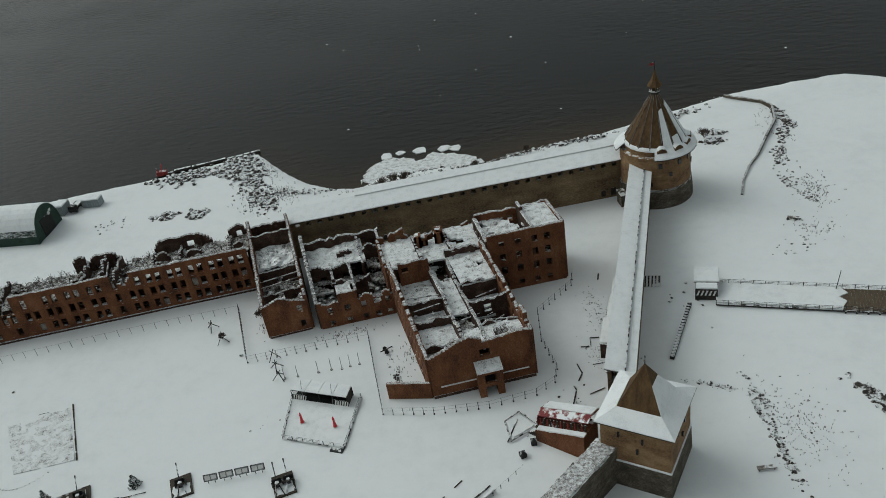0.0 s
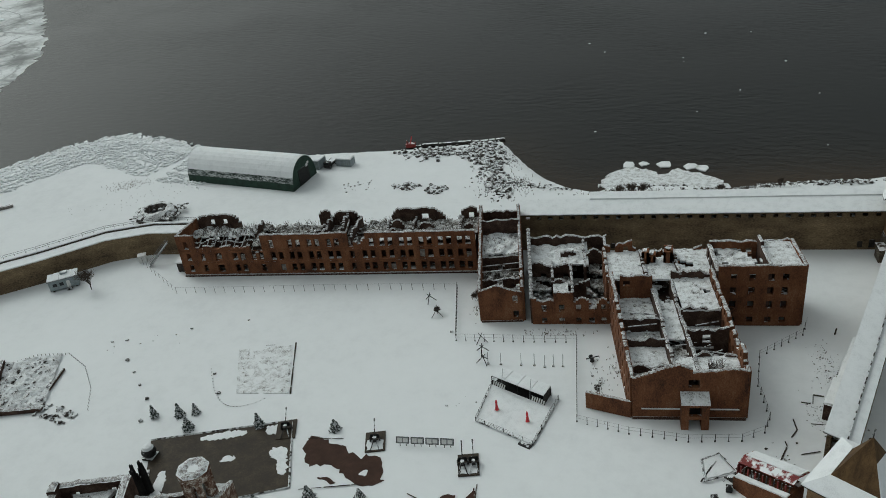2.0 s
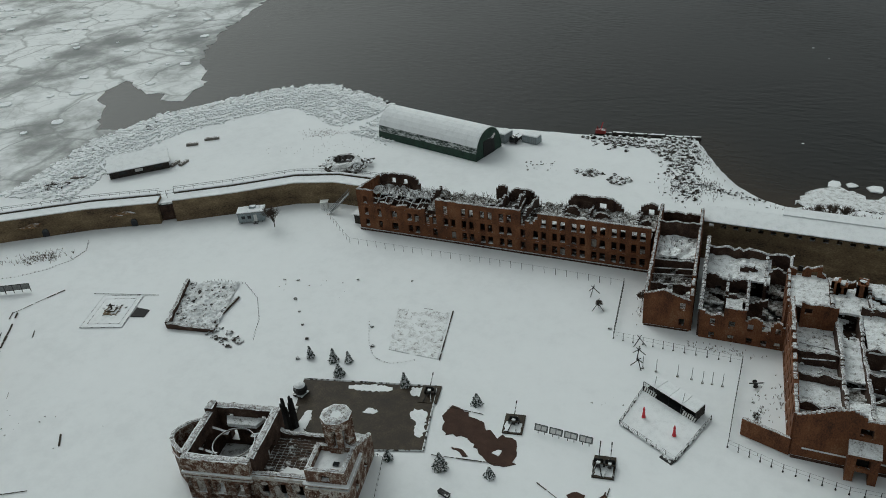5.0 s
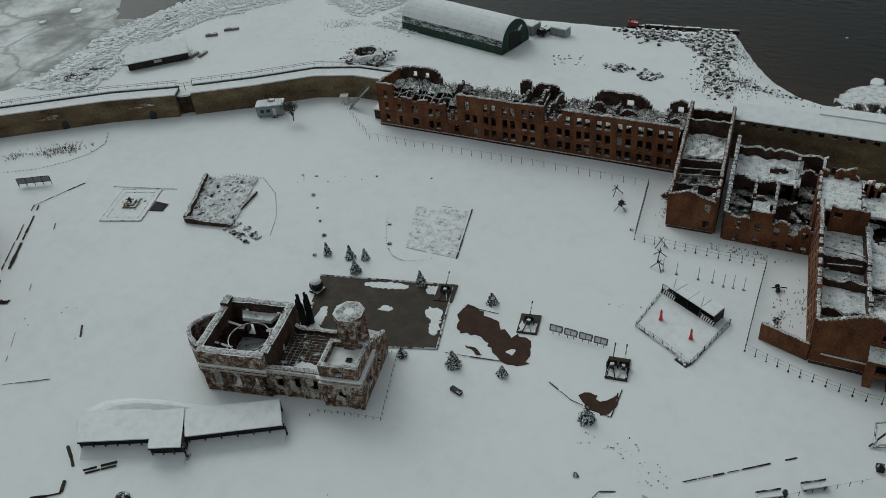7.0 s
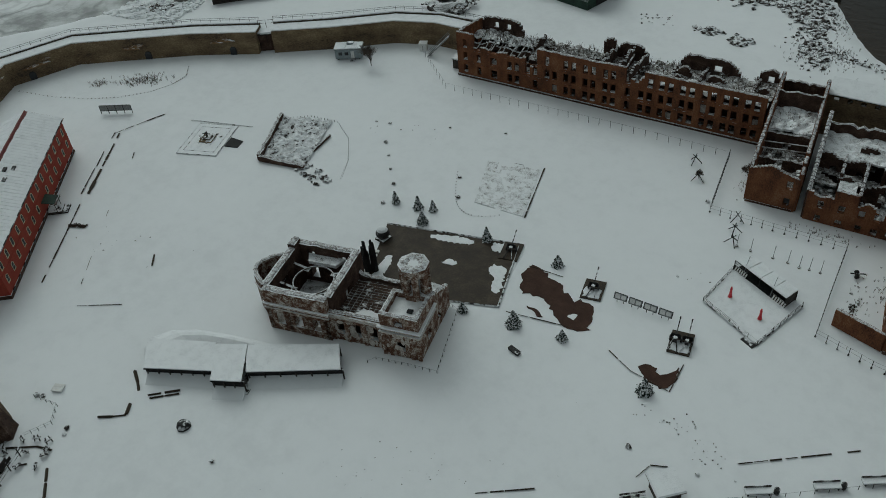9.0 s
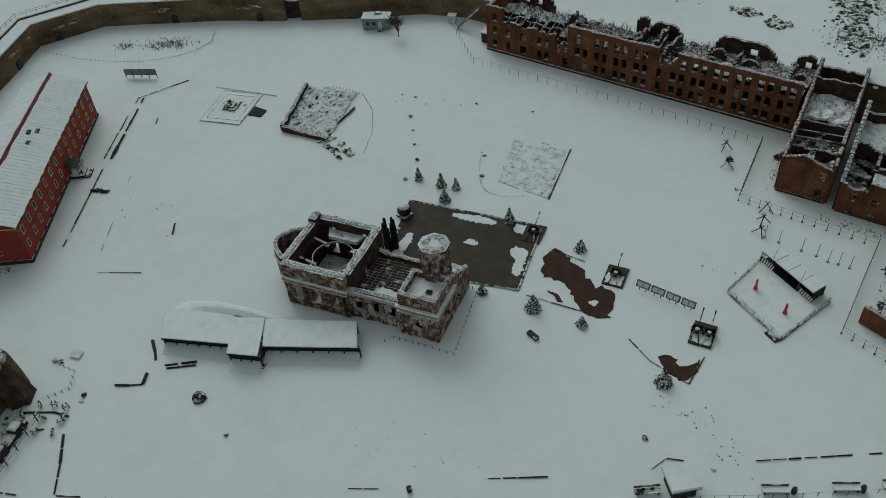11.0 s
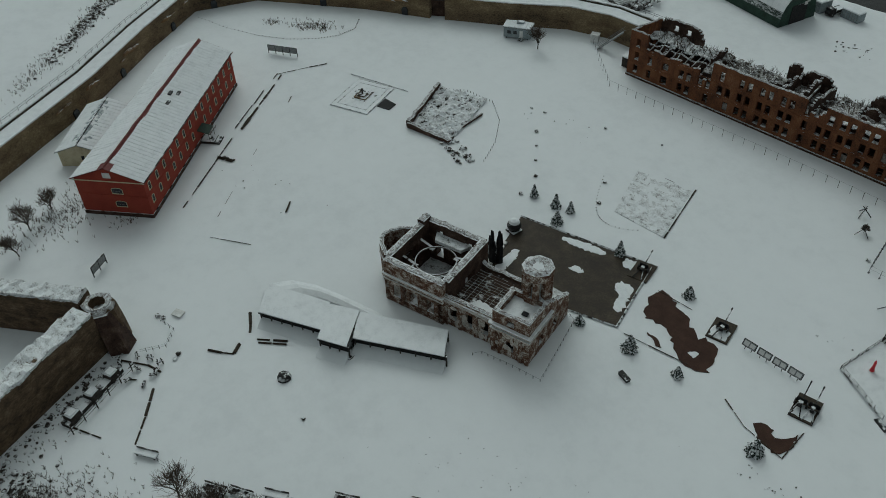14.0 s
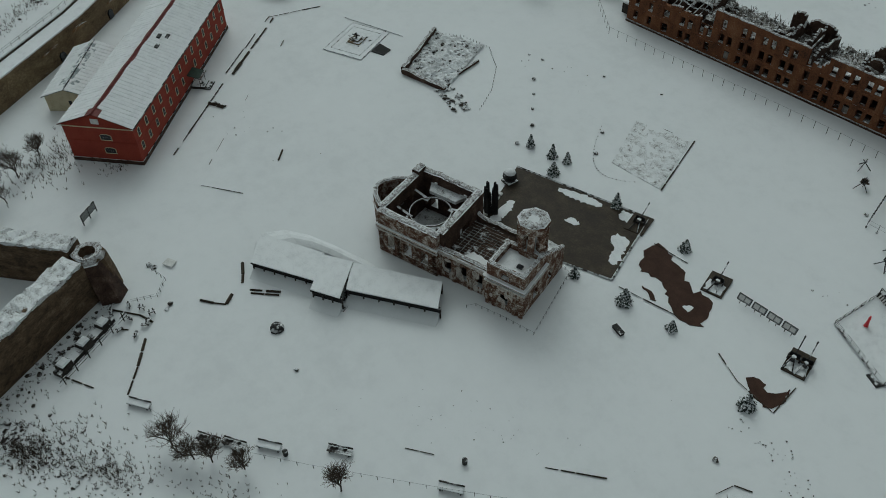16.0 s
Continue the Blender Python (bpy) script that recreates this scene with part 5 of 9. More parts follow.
    # rear range with chimneys
    E, F, G, H = W((-19.0, 141.8), (4.5, 146.2), (1.8, 157.5), (-21.5, 153.5))
    wall_run(ob, E, H, lambda s: 11.6, 0.8, BRICK, ring_of_cols(12, 2.8, 1.1), rows, 0.6, 101, 0.35)
    wall_run(ob, H, G, lambda s: 10.6 + (1.6 if s < 6 else 0), 0.8, BRICK, ring_of_cols(23, 2.8, 1.1), rows, 0.8, 102, 0.35)
    for i, f in enumerate((0.33, 0.62, 0.99)):
        wall_run(ob, lerp(E, F, f), lerp(H, G, f), lambda s: 11.4 + 0.8 * math.sin(s), 0.7, BRICK_DARK, [(5, 1.3)], rows[2:3], 0.6, 103 + i, 0.35)
    snow_floor(ob, [E, F, G, H], 10.6, 0.34, 106, 0.6, 0.25, SNOW_ROUGH, "upper_floor", "snowed-over floor with dark holes", 0.5)
    # shade of the lower rooms put into the floor colour
    snow_floor(ob, [E, F, G, H], 5.0, 0.0, 107, 1.6, 0.3, VAULT_BRICK, "lower_floor")
    for f, d, h in ((0.36, 0.6, 13.2), (0.42, 0.62, 12.2), (0.56, 0.6, 13.6)):
        p = lerp(lerp(E, F, f), lerp(H, G, f), d)
        w = 0.75 if h < 13.5 else 0.95
        m = Mesh(int(f * 99))
        for a, b in (((-w, -w), (w, -w + .5)), ((-w, w - .5), (w, w)), ((-w, -w), (-w + .5, w)), ((w - .5, -w), (w, w))):
            m.box(p[0] + a[0], p[1] + a[1], 8.0, p[0] + b[0], p[1] + b[1], h + m.rng.uniform(-0.4, 0.4))
        part("chimney", m, BRICK, ob, "broken square brick chimney")
        part("chimney_snow", Mesh().lump(p[0], p[1] + 0.4, h, 0.7, 0.5), SNOW, ob)
    # tall side range
    I, J, K, M = W((3.0, 143.9), (19.5, 146.1), (17.2, 156.2), (0.8, 154.0))
    r4 = [(0.9, 2.2), (4.4, 6.2), (7.8, 9.6), (11.2, 12.8)]
    wall_run(ob, I, J, lambda s: 14.6, 0.9, BRICK, [(c, 1.25) for c in (3.0, 6.6, 10.2, 13.0)], r4, 0.06, 111, 0.35, skip=0.15)
    wall_run(ob, J, K, lambda s: 14.6, 0.9, BRICK, ring_of_cols(10, 3, 1.2), r4, 0.06, 112, 0.35)
    wall_run(ob, M, K, lambda s: 14.2, 0.9, BRICK, ring_of_cols(16, 3, 1.2), r4, 0.5, 113, 0.35)
    wall_run(ob, I, M, lambda s: 13.6, 0.9, BRICK_DARK, ring_of_cols(10, 3, 1.2), r4, 0.6, 114, 0.35)
    wall_run(ob, lerp(I, J, 0.6), lerp(M, K, 0.6), lambda s: 14.7 + (1.0 if s > 7 else 0), 0.7, BRICK_DARK, (), (), 0.25, 115, 0.4)
    snow_floor(ob, [lerp(I, J, 0.6), J, K, lerp(M, K, 0.6)], 14.3, 0.0, 116, 0.7, 0.2, SNOW_ROUGH, "attic_snow", "deep snow over the attic", 0.6)
    snow_floor(ob, [I, lerp(I, J, 0.6), lerp(M, K, 0.6), M], 12.6, 0.6, 117, 0.7, 0.5, SNOW_ROUGH, "upper_floor", "half-fallen floor", 0.4)
    # dark floor colour stands for the shade inside the lower storeys
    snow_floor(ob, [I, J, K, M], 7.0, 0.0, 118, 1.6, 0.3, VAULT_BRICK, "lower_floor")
    return ob


main_ruin()


def mid_ruin():
    o = (-35.1, 138.9)
    ob = thing("low_prison_ruin", *o, 0, 0, "low crumbling brick prison ruin with arched openings", "ruined building")
    A, B, C, D = quad(o, (-35.1, 138.9), (-18.2, 141.4), (-22.2, 163.0), (-40.2, 160.8))
    lerp = lambda p, q, f: (p[0] + (q[0] - p[0]) * f, p[1] + (q[1] - p[1]) * f)
    L = 17.1

    def front(s):
        if s < 1.2:
            return 6.8
        if s < 4.5:
            return 6.0 + 0.25 * math.sin(s * 2)
        if s < 9.0:
            return 8.2
        if s < 12.6:
            return 5.4 + 1.2 * max(0, 1 - ((s - 10.8) / 1.8) ** 2)
        return 4.0 + 2.4 * max(0, 1 - ((s - 15.2) / 1.6) ** 2)

    wall_run(ob, A, B, front, 0.8, BRICK, [(2.6, 1.1), (6.4, 1.2), (10.0, 1.1), (12.8, 1.2), (15.4, 1.2)], [(0.4, 1.7), (3.4, 5.1)], 0.15, 121, 0.3, step=0.5)
    wall_run(ob, A, D, lambda s: 6.9 + 0.2 * s, 0.8, BRICK_DARK, ring_of_cols(21, 3, 1.1), [(1, 2.6), (4.4, 6)], 0.45, 122, 0.4)
    wall_run(ob, D, C, lambda s: 9.0, 0.8, BRICK_DARK, ring_of_cols(18, 3, 1.1), [(1, 2.6), (4.4, 6.2)], 0.8, 123, 0.35)
    for i, (f, h, v0, v1) in enumerate(((0.28, 7.2, 0.3, 0.62), (0.52, 8.4, 0.02, 0.5), (0.7, 7.8, 0.45, 1.0), (0.97, 8.6, 0.3, 1.0))):
        wall_run(ob, lerp(lerp(A, B, f), lerp(D, C, f), v0), lerp(lerp(A, B, f), lerp(D, C, f), v1), lambda s, h=h: h + 1.2 * wobble(s, h, 0.4), 0.6, BRICK_DARK, [(5, 1.2), (11, 1.2), (17, 1.2)], [(3.2, 5.2)], 0.6, 124 + i, 0.35)
    for i, (f, u0, u1) in enumerate(((0.3, 0.26, 0.75), (0.55, 0.0, 0.55), (0.74, 0.4, 1.0))):
        wall_run(ob, lerp(lerp(A, D, f), lerp(B, C, f), u0), lerp(lerp(A, D, f), lerp(B, C, f), u1), lambda s, f=f: 5.2 + 3.6 * f + 0.8 * math.sin(s), 0.6, BRICK_DARK, [(3, 1.2), (8, 1.2), (14, 1.2)], [(3.2, 5.2)], 0.6, 130 + i, 0.35)
    sub = lambda u0, u1, v0, v1: [lerp(lerp(A, B, u), lerp(D, C, u), v) for u, v in ((u0, v0), (u1, v0), (u1, v1), (u0, v1))]
    for i, (u0, u1, v0, v1, z, hole) in enumerate(((0.02, 0.28, 0.02, 0.3, 2.6, 0.4), (0.28, 0.52, 0.02, 0.32, 6.2, 0.55), (0.52, 0.98, 0.02, 0.3, 2.0, 0.3), (0.02, 0.5, 0.3, 0.55, 4.2, 0.5),
                                                   (0.5, 0.98, 0.3, 0.55, 3.6, 0.45), (0.02, 0.5, 0.55, 0.98, 7.0, 0.2), (0.5, 0.75, 0.55, 0.98, 7.4, 0.0), (0.75, 0.98, 0.55, 0.98, 5.0, 0.4))):
        snow_floor(ob, sub(u0, u1, v0, v1), z, hole, 140 + i, 0.7, 0.6, SNOW_DIRTY if i in (0, 3, 4, 7) else SNOW_ROUGH, "upper_floor", "broken floor under rough snow", 0.4)
    debris(ob, sub(0.05, 0.95, 0.05, 0.95), 3.0, 90, 0.2, 0.7, BRICK_DARK, 150)
    snow_floor(ob, sub(0.02, 0.98, 0.02, 0.98), 0.5, 0, 151, 1.5, 0.4, SNOW_DIRTY, "lower_floor")


mid_ruin()


# ---- church ruin and its terrace ----
def church():
    ob = thing("church_ruin", -70.8, 65.8, 0, 20.5, "roofless brick church ruin with flaking plaster walls", "ruined church")
    win = [(1.6, 4.6)]
    # bell-tower block
    wall_run(ob, (-7.0, 0.4), (0, 0.4), lambda s: 9.6, 0.8, BRICK_PLASTER, [(3.4, 1.5)], [(1.5, 3.6), (7.4, 8.6)], 0.12, 201, 0.25)
    wall_run(ob, (-0.4, 0.8), (-0.4, 14.2), lambda s: 9.6 - (0 if s < 5.5 else 0.62 * (s - 5.5)), 0.8, BRICK_PLASTER, [(3.5, 1.3), (8.5, 1.3)], [(1.5, 3.6)], 0.25, 202, 0.3)
    wall_run(ob, (-6.6, 0.8), (-6.6, 6.0), lambda s: 9.5, 0.8, BRICK_PLASTER, [(2.6, 1.3)], [(6.6, 8.4)], 0.1, 203, 0.3)
    wall_run(ob, (-7.0, 6.3), (-0.8, 6.3), lambda s: 9.4, 0.7, BRICK_PLASTER, [(3.4, 1.6)], [(5, 7.6)], 0.1, 204, 0.3)
    snow_floor(ob, [(-6.2, 0.9), (-0.9, 0.9), (-0.9, 6.0), (-6.2, 6.0)], 8.3, 0.0, 205, 0.8, 0.2, SNOW, "tower_floor_snow", "snow on the tower floor", 0.5)
    part("hatch", Mesh().box(-3.0, 2.6, 8.3, -2.0, 3.4, 8.62), GLASS_DARK, ob)
    for z, e, mat in ((5.5, 0.35, PLASTER), (6.7, 0.5, SNOW), (6.4, 0.42, PLASTER)):
        part("cornice", Mesh().box(-7.0 - e, -e, z, e, 0.05, z + 0.3).box(-0.05, 0.05, z, e, 7.5, z + 0.3), mat, ob)
    for x in (-6.7, -5.4, -1.5, -0.2):
        part("pilaster", Mesh().box(x - 0.35, -0.18, 0, x + 0.35, 0.05, 5.5), BRICK_PLASTER, ob)
    # octagonal bell stage
    oct_c = (-3.2, 8.0)
    part("bell_stage_base", Mesh(2).prism([(oct_c[0] + 2.65 * math.cos(math.pi / 8 + i * math.pi / 4), oct_c[1] + 2.65 * math.sin(math.pi / 8 + i * math.pi / 4)) for i in range(8)], 3.0, 9.6), BRICK_PLASTER, ob)
    for i in range(8):
        a = math.pi / 8 + i * math.pi / 4
        p = Vector((oct_c[0] + 2.15 * math.cos(a), oct_c[1] + 2.15 * math.sin(a), 0))
        m = Mesh(i)
        w = 0.72
        m.prism([(p.x + w * math.cos(a + k), p.y + w * math.sin(a + k)) for k in (-2.2, -0.9, 0.9, 2.2)], 9.5, 14.0)
        part("bell_stage_pier", m, BRICK_PLASTER, ob)
    ring = lambda r: [(oct_c[0] + r * math.cos(math.pi / 8 + i * math.pi / 4), oct_c[1] + r * math.sin(math.pi / 8 + i * math.pi / 4)) for i in range(8)]
    part("bell_stage_drum", Mesh(5).prism(ring(2.65), 13.2, 14.9, -0.04), BRICK_PLASTER, ob, "dark broken octagonal drum")
    sc = Mesh(5)
    sc.rings([(2.4, 14.75), (2.3, 15.05), (1.8, 15.2), (1.1, 14.95), (0.5, 14.8)], 18, 0.16)
    e = part("bell_stage_snow", sc, WALL_SNOW, ob, "lumpy snow on the broken bell stage")
    e.matrix_basis = pose(oct_c[0], oct_c[1], 0)
    snow_floor(ob, [(-6.2, 6.8), (-0.9, 6.8), (-0.9, 13.8), (-6.2, 13.8)], 5.2, 0.1, 206, 0.7, 0.6, SNOW_ROUGH, "broken_vault", "fallen vault under snow")
    # refectory between tower and nave
    wall_run(ob, (-17.2, 1.3), (-7.0, 1.3), lambda s: 6.6, 0.9, BRICK_PLASTER, [(1.8, 1.4), (5.0, 1.4), (8.2, 1.4)], win, 0.12, 207, 0.35)
    part("cornice", Mesh().box(-17.2, 0.55, 5.6, -7.0, 0.9, 5.9).box(-17.2, 0.5, 6.1, -7.0, 0.9, 6.35), PLASTER, ob)
    for x in (-16.9, -14.0, -10.7, -7.4):
        part("pilaster", Mesh().box(x - 0.35, 0.66, 0, x + 0.35, 0.9, 5.6), BRICK_PLASTER, ob)
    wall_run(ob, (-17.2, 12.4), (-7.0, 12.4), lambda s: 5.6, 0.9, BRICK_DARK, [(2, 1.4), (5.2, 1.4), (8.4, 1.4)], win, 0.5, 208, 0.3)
    snow_floor(ob, [(-16.8, 1.8), (-7.0, 1.8), (-7.0, 12), (-16.8, 12)], 4.8, 0.0, 209, 0.7, 0.12, VAULT_BRICK, "brick_vault", "brick vault with snow in its joints", 0.6)
    g = random.Random(77)
    joints = Mesh(9)
    for i in range(9):
        x = -16.6 + i * 1.04
        a = g.uniform(2.4, 6.0)
        joints.box(x, a, 4.72, x + 0.03, 11.8 - g.uniform(0, 3), 4.92 + 0.06 * math.sin(i))
    for i in range(14):
        y = 2.4 + i * 0.68
        joints.box(-16.7, y, 4.72, -7.6 - g.uniform(0, 3.5), y + 0.03, 4.9 + 0.06 * math.sin(i))
    part("joint_snow", joints, WALL_SNOW, ob, "lines of snow in the joints of the vault")["kind"] = "stuff"
    part("vault_snow", Mesh(4).prism(jag([(-14, 2.0), (-8.4, 2.0), (-8.6, 4.2), (-12.5, 4.6)], 0.4, 0.8), 4.4, 5.25, 0.1), SNOW, ob)
    # nave cube
    x0, x1, y0, y1, h = -29.6, -17.2, 0.9, 14.0, 9.4
    wall_run(ob, (x0, y0), (x1, y0), lambda s: h, 1.5, BRICK_PLASTER, [(2.6, 1.6), (6.2, 1.8), (9.8, 1.6)], [(1.6, 4.4)], 0.1, 211, 0.4)
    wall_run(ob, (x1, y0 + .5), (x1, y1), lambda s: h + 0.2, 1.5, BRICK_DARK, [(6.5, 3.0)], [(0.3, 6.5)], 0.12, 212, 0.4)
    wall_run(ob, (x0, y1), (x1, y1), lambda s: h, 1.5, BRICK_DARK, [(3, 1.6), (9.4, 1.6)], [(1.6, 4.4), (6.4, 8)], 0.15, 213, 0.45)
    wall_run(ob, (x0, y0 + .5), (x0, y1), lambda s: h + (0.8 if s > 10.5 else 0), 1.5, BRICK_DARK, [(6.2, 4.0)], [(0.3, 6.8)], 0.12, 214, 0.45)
    part("cornice", Mesh().box(x0 - .3, y0 - 1.0, 6.0, x1 + .3, y0 - 0.5, 6.35).box(x0 - .2, y0 - 0.9, 5.2, x1 + .2, y0 - 0.5, 5.45), PLASTER, ob)
    part("cornice_snow", Mesh().box(x0 - .3, y0 - 1.0, 6.35, x1 + .3, y0 - 0.5, 6.6), SNOW, ob)
    for x in (x0 + .5, x0 + 4.4, x0 + 8.0, x1 - .5):
        part("pilaster", Mesh().box(x - 0.45, y0 - 0.75, 0, x + 0.45, y0 - 0.5, 5.3), BRICK_PLASTER, ob)
    part("pediment", Mesh().add([(x0 + 2.4, y0 - .7, 6.6), (x1 - 2.4, y0 - .7, 6.6), (x1 - 4.8, y0 - .7, 8.3), (x0 + 4.8, y0 - .7, 8.3), (x0 + 2.4, y0, 6.6), (x1 - 2.4, y0, 6.6), (x1 - 4.8, y0, 8.3), (x0 + 4.8, y0, 8.3)],
                                [(0, 1, 2, 3), (5, 4, 7, 6), (3, 2, 6, 7), (1, 5, 6, 2), (4, 0, 3, 7), (4, 5, 1, 0)]), BRICK_PLASTER, ob)
    cx, cy = (x0 + x1) / 2, (y0 + y1) / 2
    drum = Mesh(3)
    n = 28
    for i in range(n):
        a0, a1 = 2 * math.pi * i / n, 2 * math.pi * (i + 1) / n
        q = [(cx + r * math.cos(a), cy + r * math.sin(a)) for r, a in ((3.65, a0), (3.85, a0), (3.85, a1), (3.65, a1))]
        drum.hexa([(*p, 6.5) for p in q] + [(*p, 6.75) for p in q])
    part("dome_ring", drum, WOOD_GREY, ob, "bare ring of the lost dome, with snow")
    part("dome_ring_snow", Mesh(3).add([(cx + r * math.cos(2 * math.pi * i / n), cy + r * math.sin(2 * math.pi * i / n), 6.79) for i in range(n) for r in (3.7, 3.8)],
                                       [(2 * i, 2 * i + 1, (2 * i + 3) % (2 * n), (2 * i + 2) % (2 * n)) for i in range(n)]), SNOW, ob)
    for sx, sy in ((-1, -1), (1, -1), (1, 1), (-1, 1)):
        px, py = cx + sx * 2.7, cy + sy * 2.7
        part("pendentive", Mesh().hexa([(px - .1, py - .1, 5.2), (px + .1, py - .1, 5.2), (px + .1, py + .1, 5.2), (px - .1, py + .1, 5.2)] + [(px - .5, py - .5, 6.3), (px + .5, py - .5, 6.3), (px + .5, py + .5, 6.3), (px - .5, py + .5, 6.3)]), BRICK_DARK, ob)
        part("arch", Mesh().hexa([(px, py, 5.6), (px + sx * 3, py, 5.6), (px + sx * 3, py + .5, 5.6), (px, py + .5, 5.6), (px, py, 6.3), (px + sx * 3, py, 7.2), (px + sx * 3, py + .5, 7.2), (px, py + .5, 6.3)]), BRICK_DARK, ob)
    snow_floor(ob, [(x0 + .5, y0 + .5), (x1 - .5, y0 + .5), (x1 - .5, y1 - .5), (x0 + .5, y1 - .5)], 0.5, 0, 216, 1, 0.3, SNOW_ROUGH, "nave_floor")
    part("dark_floor", Mesh().box(-31.6, 4.5, -.1, -29.6, 10.5, .1).box(-17, 1.8, -.1, -0.9, 12, .12), SOIL, ob)
    part("vault_remnant", Mesh(1).prism([(cx - 2.8, cy + 3.8), (cx + 2.8, cy + 3.8), (cx + 3.8, y1 - .6), (cx - 3.8, y1 - .6)], 6.8, 7.5), SNOW_ROUGH, ob, "snowy remnant of a vault")
    part("fallen_girder", Mesh().box(cx - 1.5, cy - 2.6, 0.5, cx + 3.4, cy - 0.6, 3.0), BRICK_DARK, ob, "fallen masonry in the nave")
    # patches of plaster that still cling to the front
    g = random.Random(21)
    fronts = [(-6.6, -0.4, 0.0, 10), (-16.8, -7.4, 0.85, 14), (-29.2, -17.6, 0.4, 16)]
    for xa, xb, yy, n in fronts:
        for _ in range(n):
            cx2, cz, w, hh = g.uniform(xa + .4, xb - .4), g.uniform(0.8, 5.0), g.uniform(.3, 1.1), g.uniform(.4, 1.5)
            q = [(cx2 + w * g.uniform(.5, 1.1) * math.cos(k * .698), cz + hh * g.uniform(.5, 1.1) * math.sin(k * .698)) for k in range(9)]
            m = Mesh().add([(x, yy - .05, z) for x, z in q] + [(x, yy + .04, z) for x, z in q], [tuple(range(9)), tuple(reversed(range(9, 18)))] + [((k + 1) % 9, k, 9 + k, 9 + (k + 1) % 9) for k in range(9)])
            part("plaster_patch", m, PLASTER, ob, "patch of pale flaking plaster")
    # apse
    arc = [(x0 - 5.4 * math.sin(math.pi * k / 8) ** 0.8, y0 + 1.6 + 10 * k / 8) for k in range(9)]
    for k in range(8):
        wall_run(ob, arc[k], arc[k + 1], lambda s: 7.8, 0.8, BRICK_PLASTER, [(0.8, 0.9)] if k in (1, 3, 5) else (), [(1.6, 3.8)], 0.08, 220 + k, 0.35, name="apse_wall", step=0.6)
    apse_y = y0 + 6.6
    grow = lambda p, k: (x0 + (p[0] - x0) * k, apse_y + (p[1] - apse_y) * k)
    rim = Mesh(2)
    for p, q in zip(arc, arc[1:]):
        ring4 = [grow(p, 1.0), grow(p, 1.13), grow(q, 1.13), grow(q, 1.0)]
        rim.hexa([(*v, 5.9) for v in ring4] + [(*v, 6.2) for v in ring4])
    part("apse_cornice", rim, PLASTER, ob)
    snow_floor(ob, [(x0 - 3.2, y0 + 3), (x0 - 0.3, y0 + 2.4), (x0 - 0.3, y0 + 10.6), (x0 - 3.2, y0 + 10)], 2.6, 0.0, 230, 0.8, 0.2, VAULT_BRICK, "apse_vault")
    return ob


church()
TER = [(-101.8, 90.0), (-75.7, 100.3), (-68.3, 83.9), (-77.0, 79.6), (-92.4, 72.4)]
terrace = patch("terrace", TER, SOIL, 0.15, 1.5, 0.06, 1, "dark wet paved terrace swept partly clear of snow", "terrace", "structure")
for pts, s in (([(-92.5, 92.8), (-84, 96.2), (-82.6, 95.2), (-85.6, 93.4), (-91, 91.6)], 3), ([(-84.6, 88.6), (-82.2, 89.4), (-81.8, 88.0), (-84.4, 87.0)], 4), ([(-76.4, 92.5), (-73.4, 93.6), (-70.0, 86.4), (-71.8, 86.0), (-73.6, 89.4), (-75.6, 90.4)], 5),
               ([(-95.4, 83.4), (-93.0, 82.6), (-91.0, 75.4), (-92.6, 74.4)], 6), ([(-80.6, 97.6), (-76.4, 99.4), (-75.6, 96.4), (-78.6, 95.6)], 7)):
    patch("snow_patch", pts, SNOW, 0.4, 0.4, 0.13, s, "snow patch lying on the dark terrace", "snow patch", group="snow patches on the terrace")
kerb = thing("terrace_kerb", -88.5, 95.0, 0, 0, "low dark stone kerb edging the terrace", "kerb")
for a, b in (((-101.8, 90.0), (-75.7, 100.3)), ((-68.3, 83.9), (-77.0, 79.6)), ((-75.4, 100.0), (-68.3, 83.9))):
    part("kerbstone", Mesh().tube((a[0] + 88.5, a[1] - 95, 0.06), (b[0] + 88.5, b[1] - 95, 0.06), 0.2, n=4), WOOD_DARK, kerb)

statue = Mesh(4)
for i, (x, y, h, r) in enumerate(((0, 0, 7.4, .75), (1.1, .6, 8.2, .7), (-.9, .9, 6.6, .65), (.4, 1.6, 7.0, .7))):
    q = [(x + r * math.cos(k * 1.047) * (1 + .2 * math.sin(k * 5 + i)), y + r * math.sin(k * 1.047)) for k in range(6)]
    statue.prism(q, 0, h * 0.55, 0.1)
    for k in range(3):
        dx, dy = .35 * math.cos(k * 2.1 + i), .35 * math.sin(k * 2.1 + i)
        statue.prism([(x + dx + (a - x) * .55, y + dy + (b - y) * .55) for a, b in q], h * 0.5, h * (0.72 + 0.13 * ((k * 2 + i) % 3)), 0.5)
whole("memorial_sculpture", statue, BLACK, -94.6, 77.0, 0, 20, "tall dark weathered memorial sculpture beside the church", "sculpture")
mine = thing("naval_mine", -99.2, 86.0, 0, 0, "large dark round sea mine with a snowy top", "sea mine")
part("ball", Mesh(1).rings([(0.3, 0.2), (1.1, 0.55), (1.45, 1.3), (1.35, 1.9), (0.9, 2.5), (0.2, 2.75)], 16), IRON, mine)
part("plinth", Mesh().box(-1.2, -1.2, -0.2, 1.2, 1.2, 0.35), WOOD_DARK, mine)
part("snow_cap", Mesh(2).rings([(1.15, 2.25), (0.85, 2.7), (0.2, 2.95)], 14), SNOW, mine)
slabs = thing("grave_slabs", -96.6, 80.0, 0, 0, "row of pale snow-covered memorial slabs", "memorial slabs")
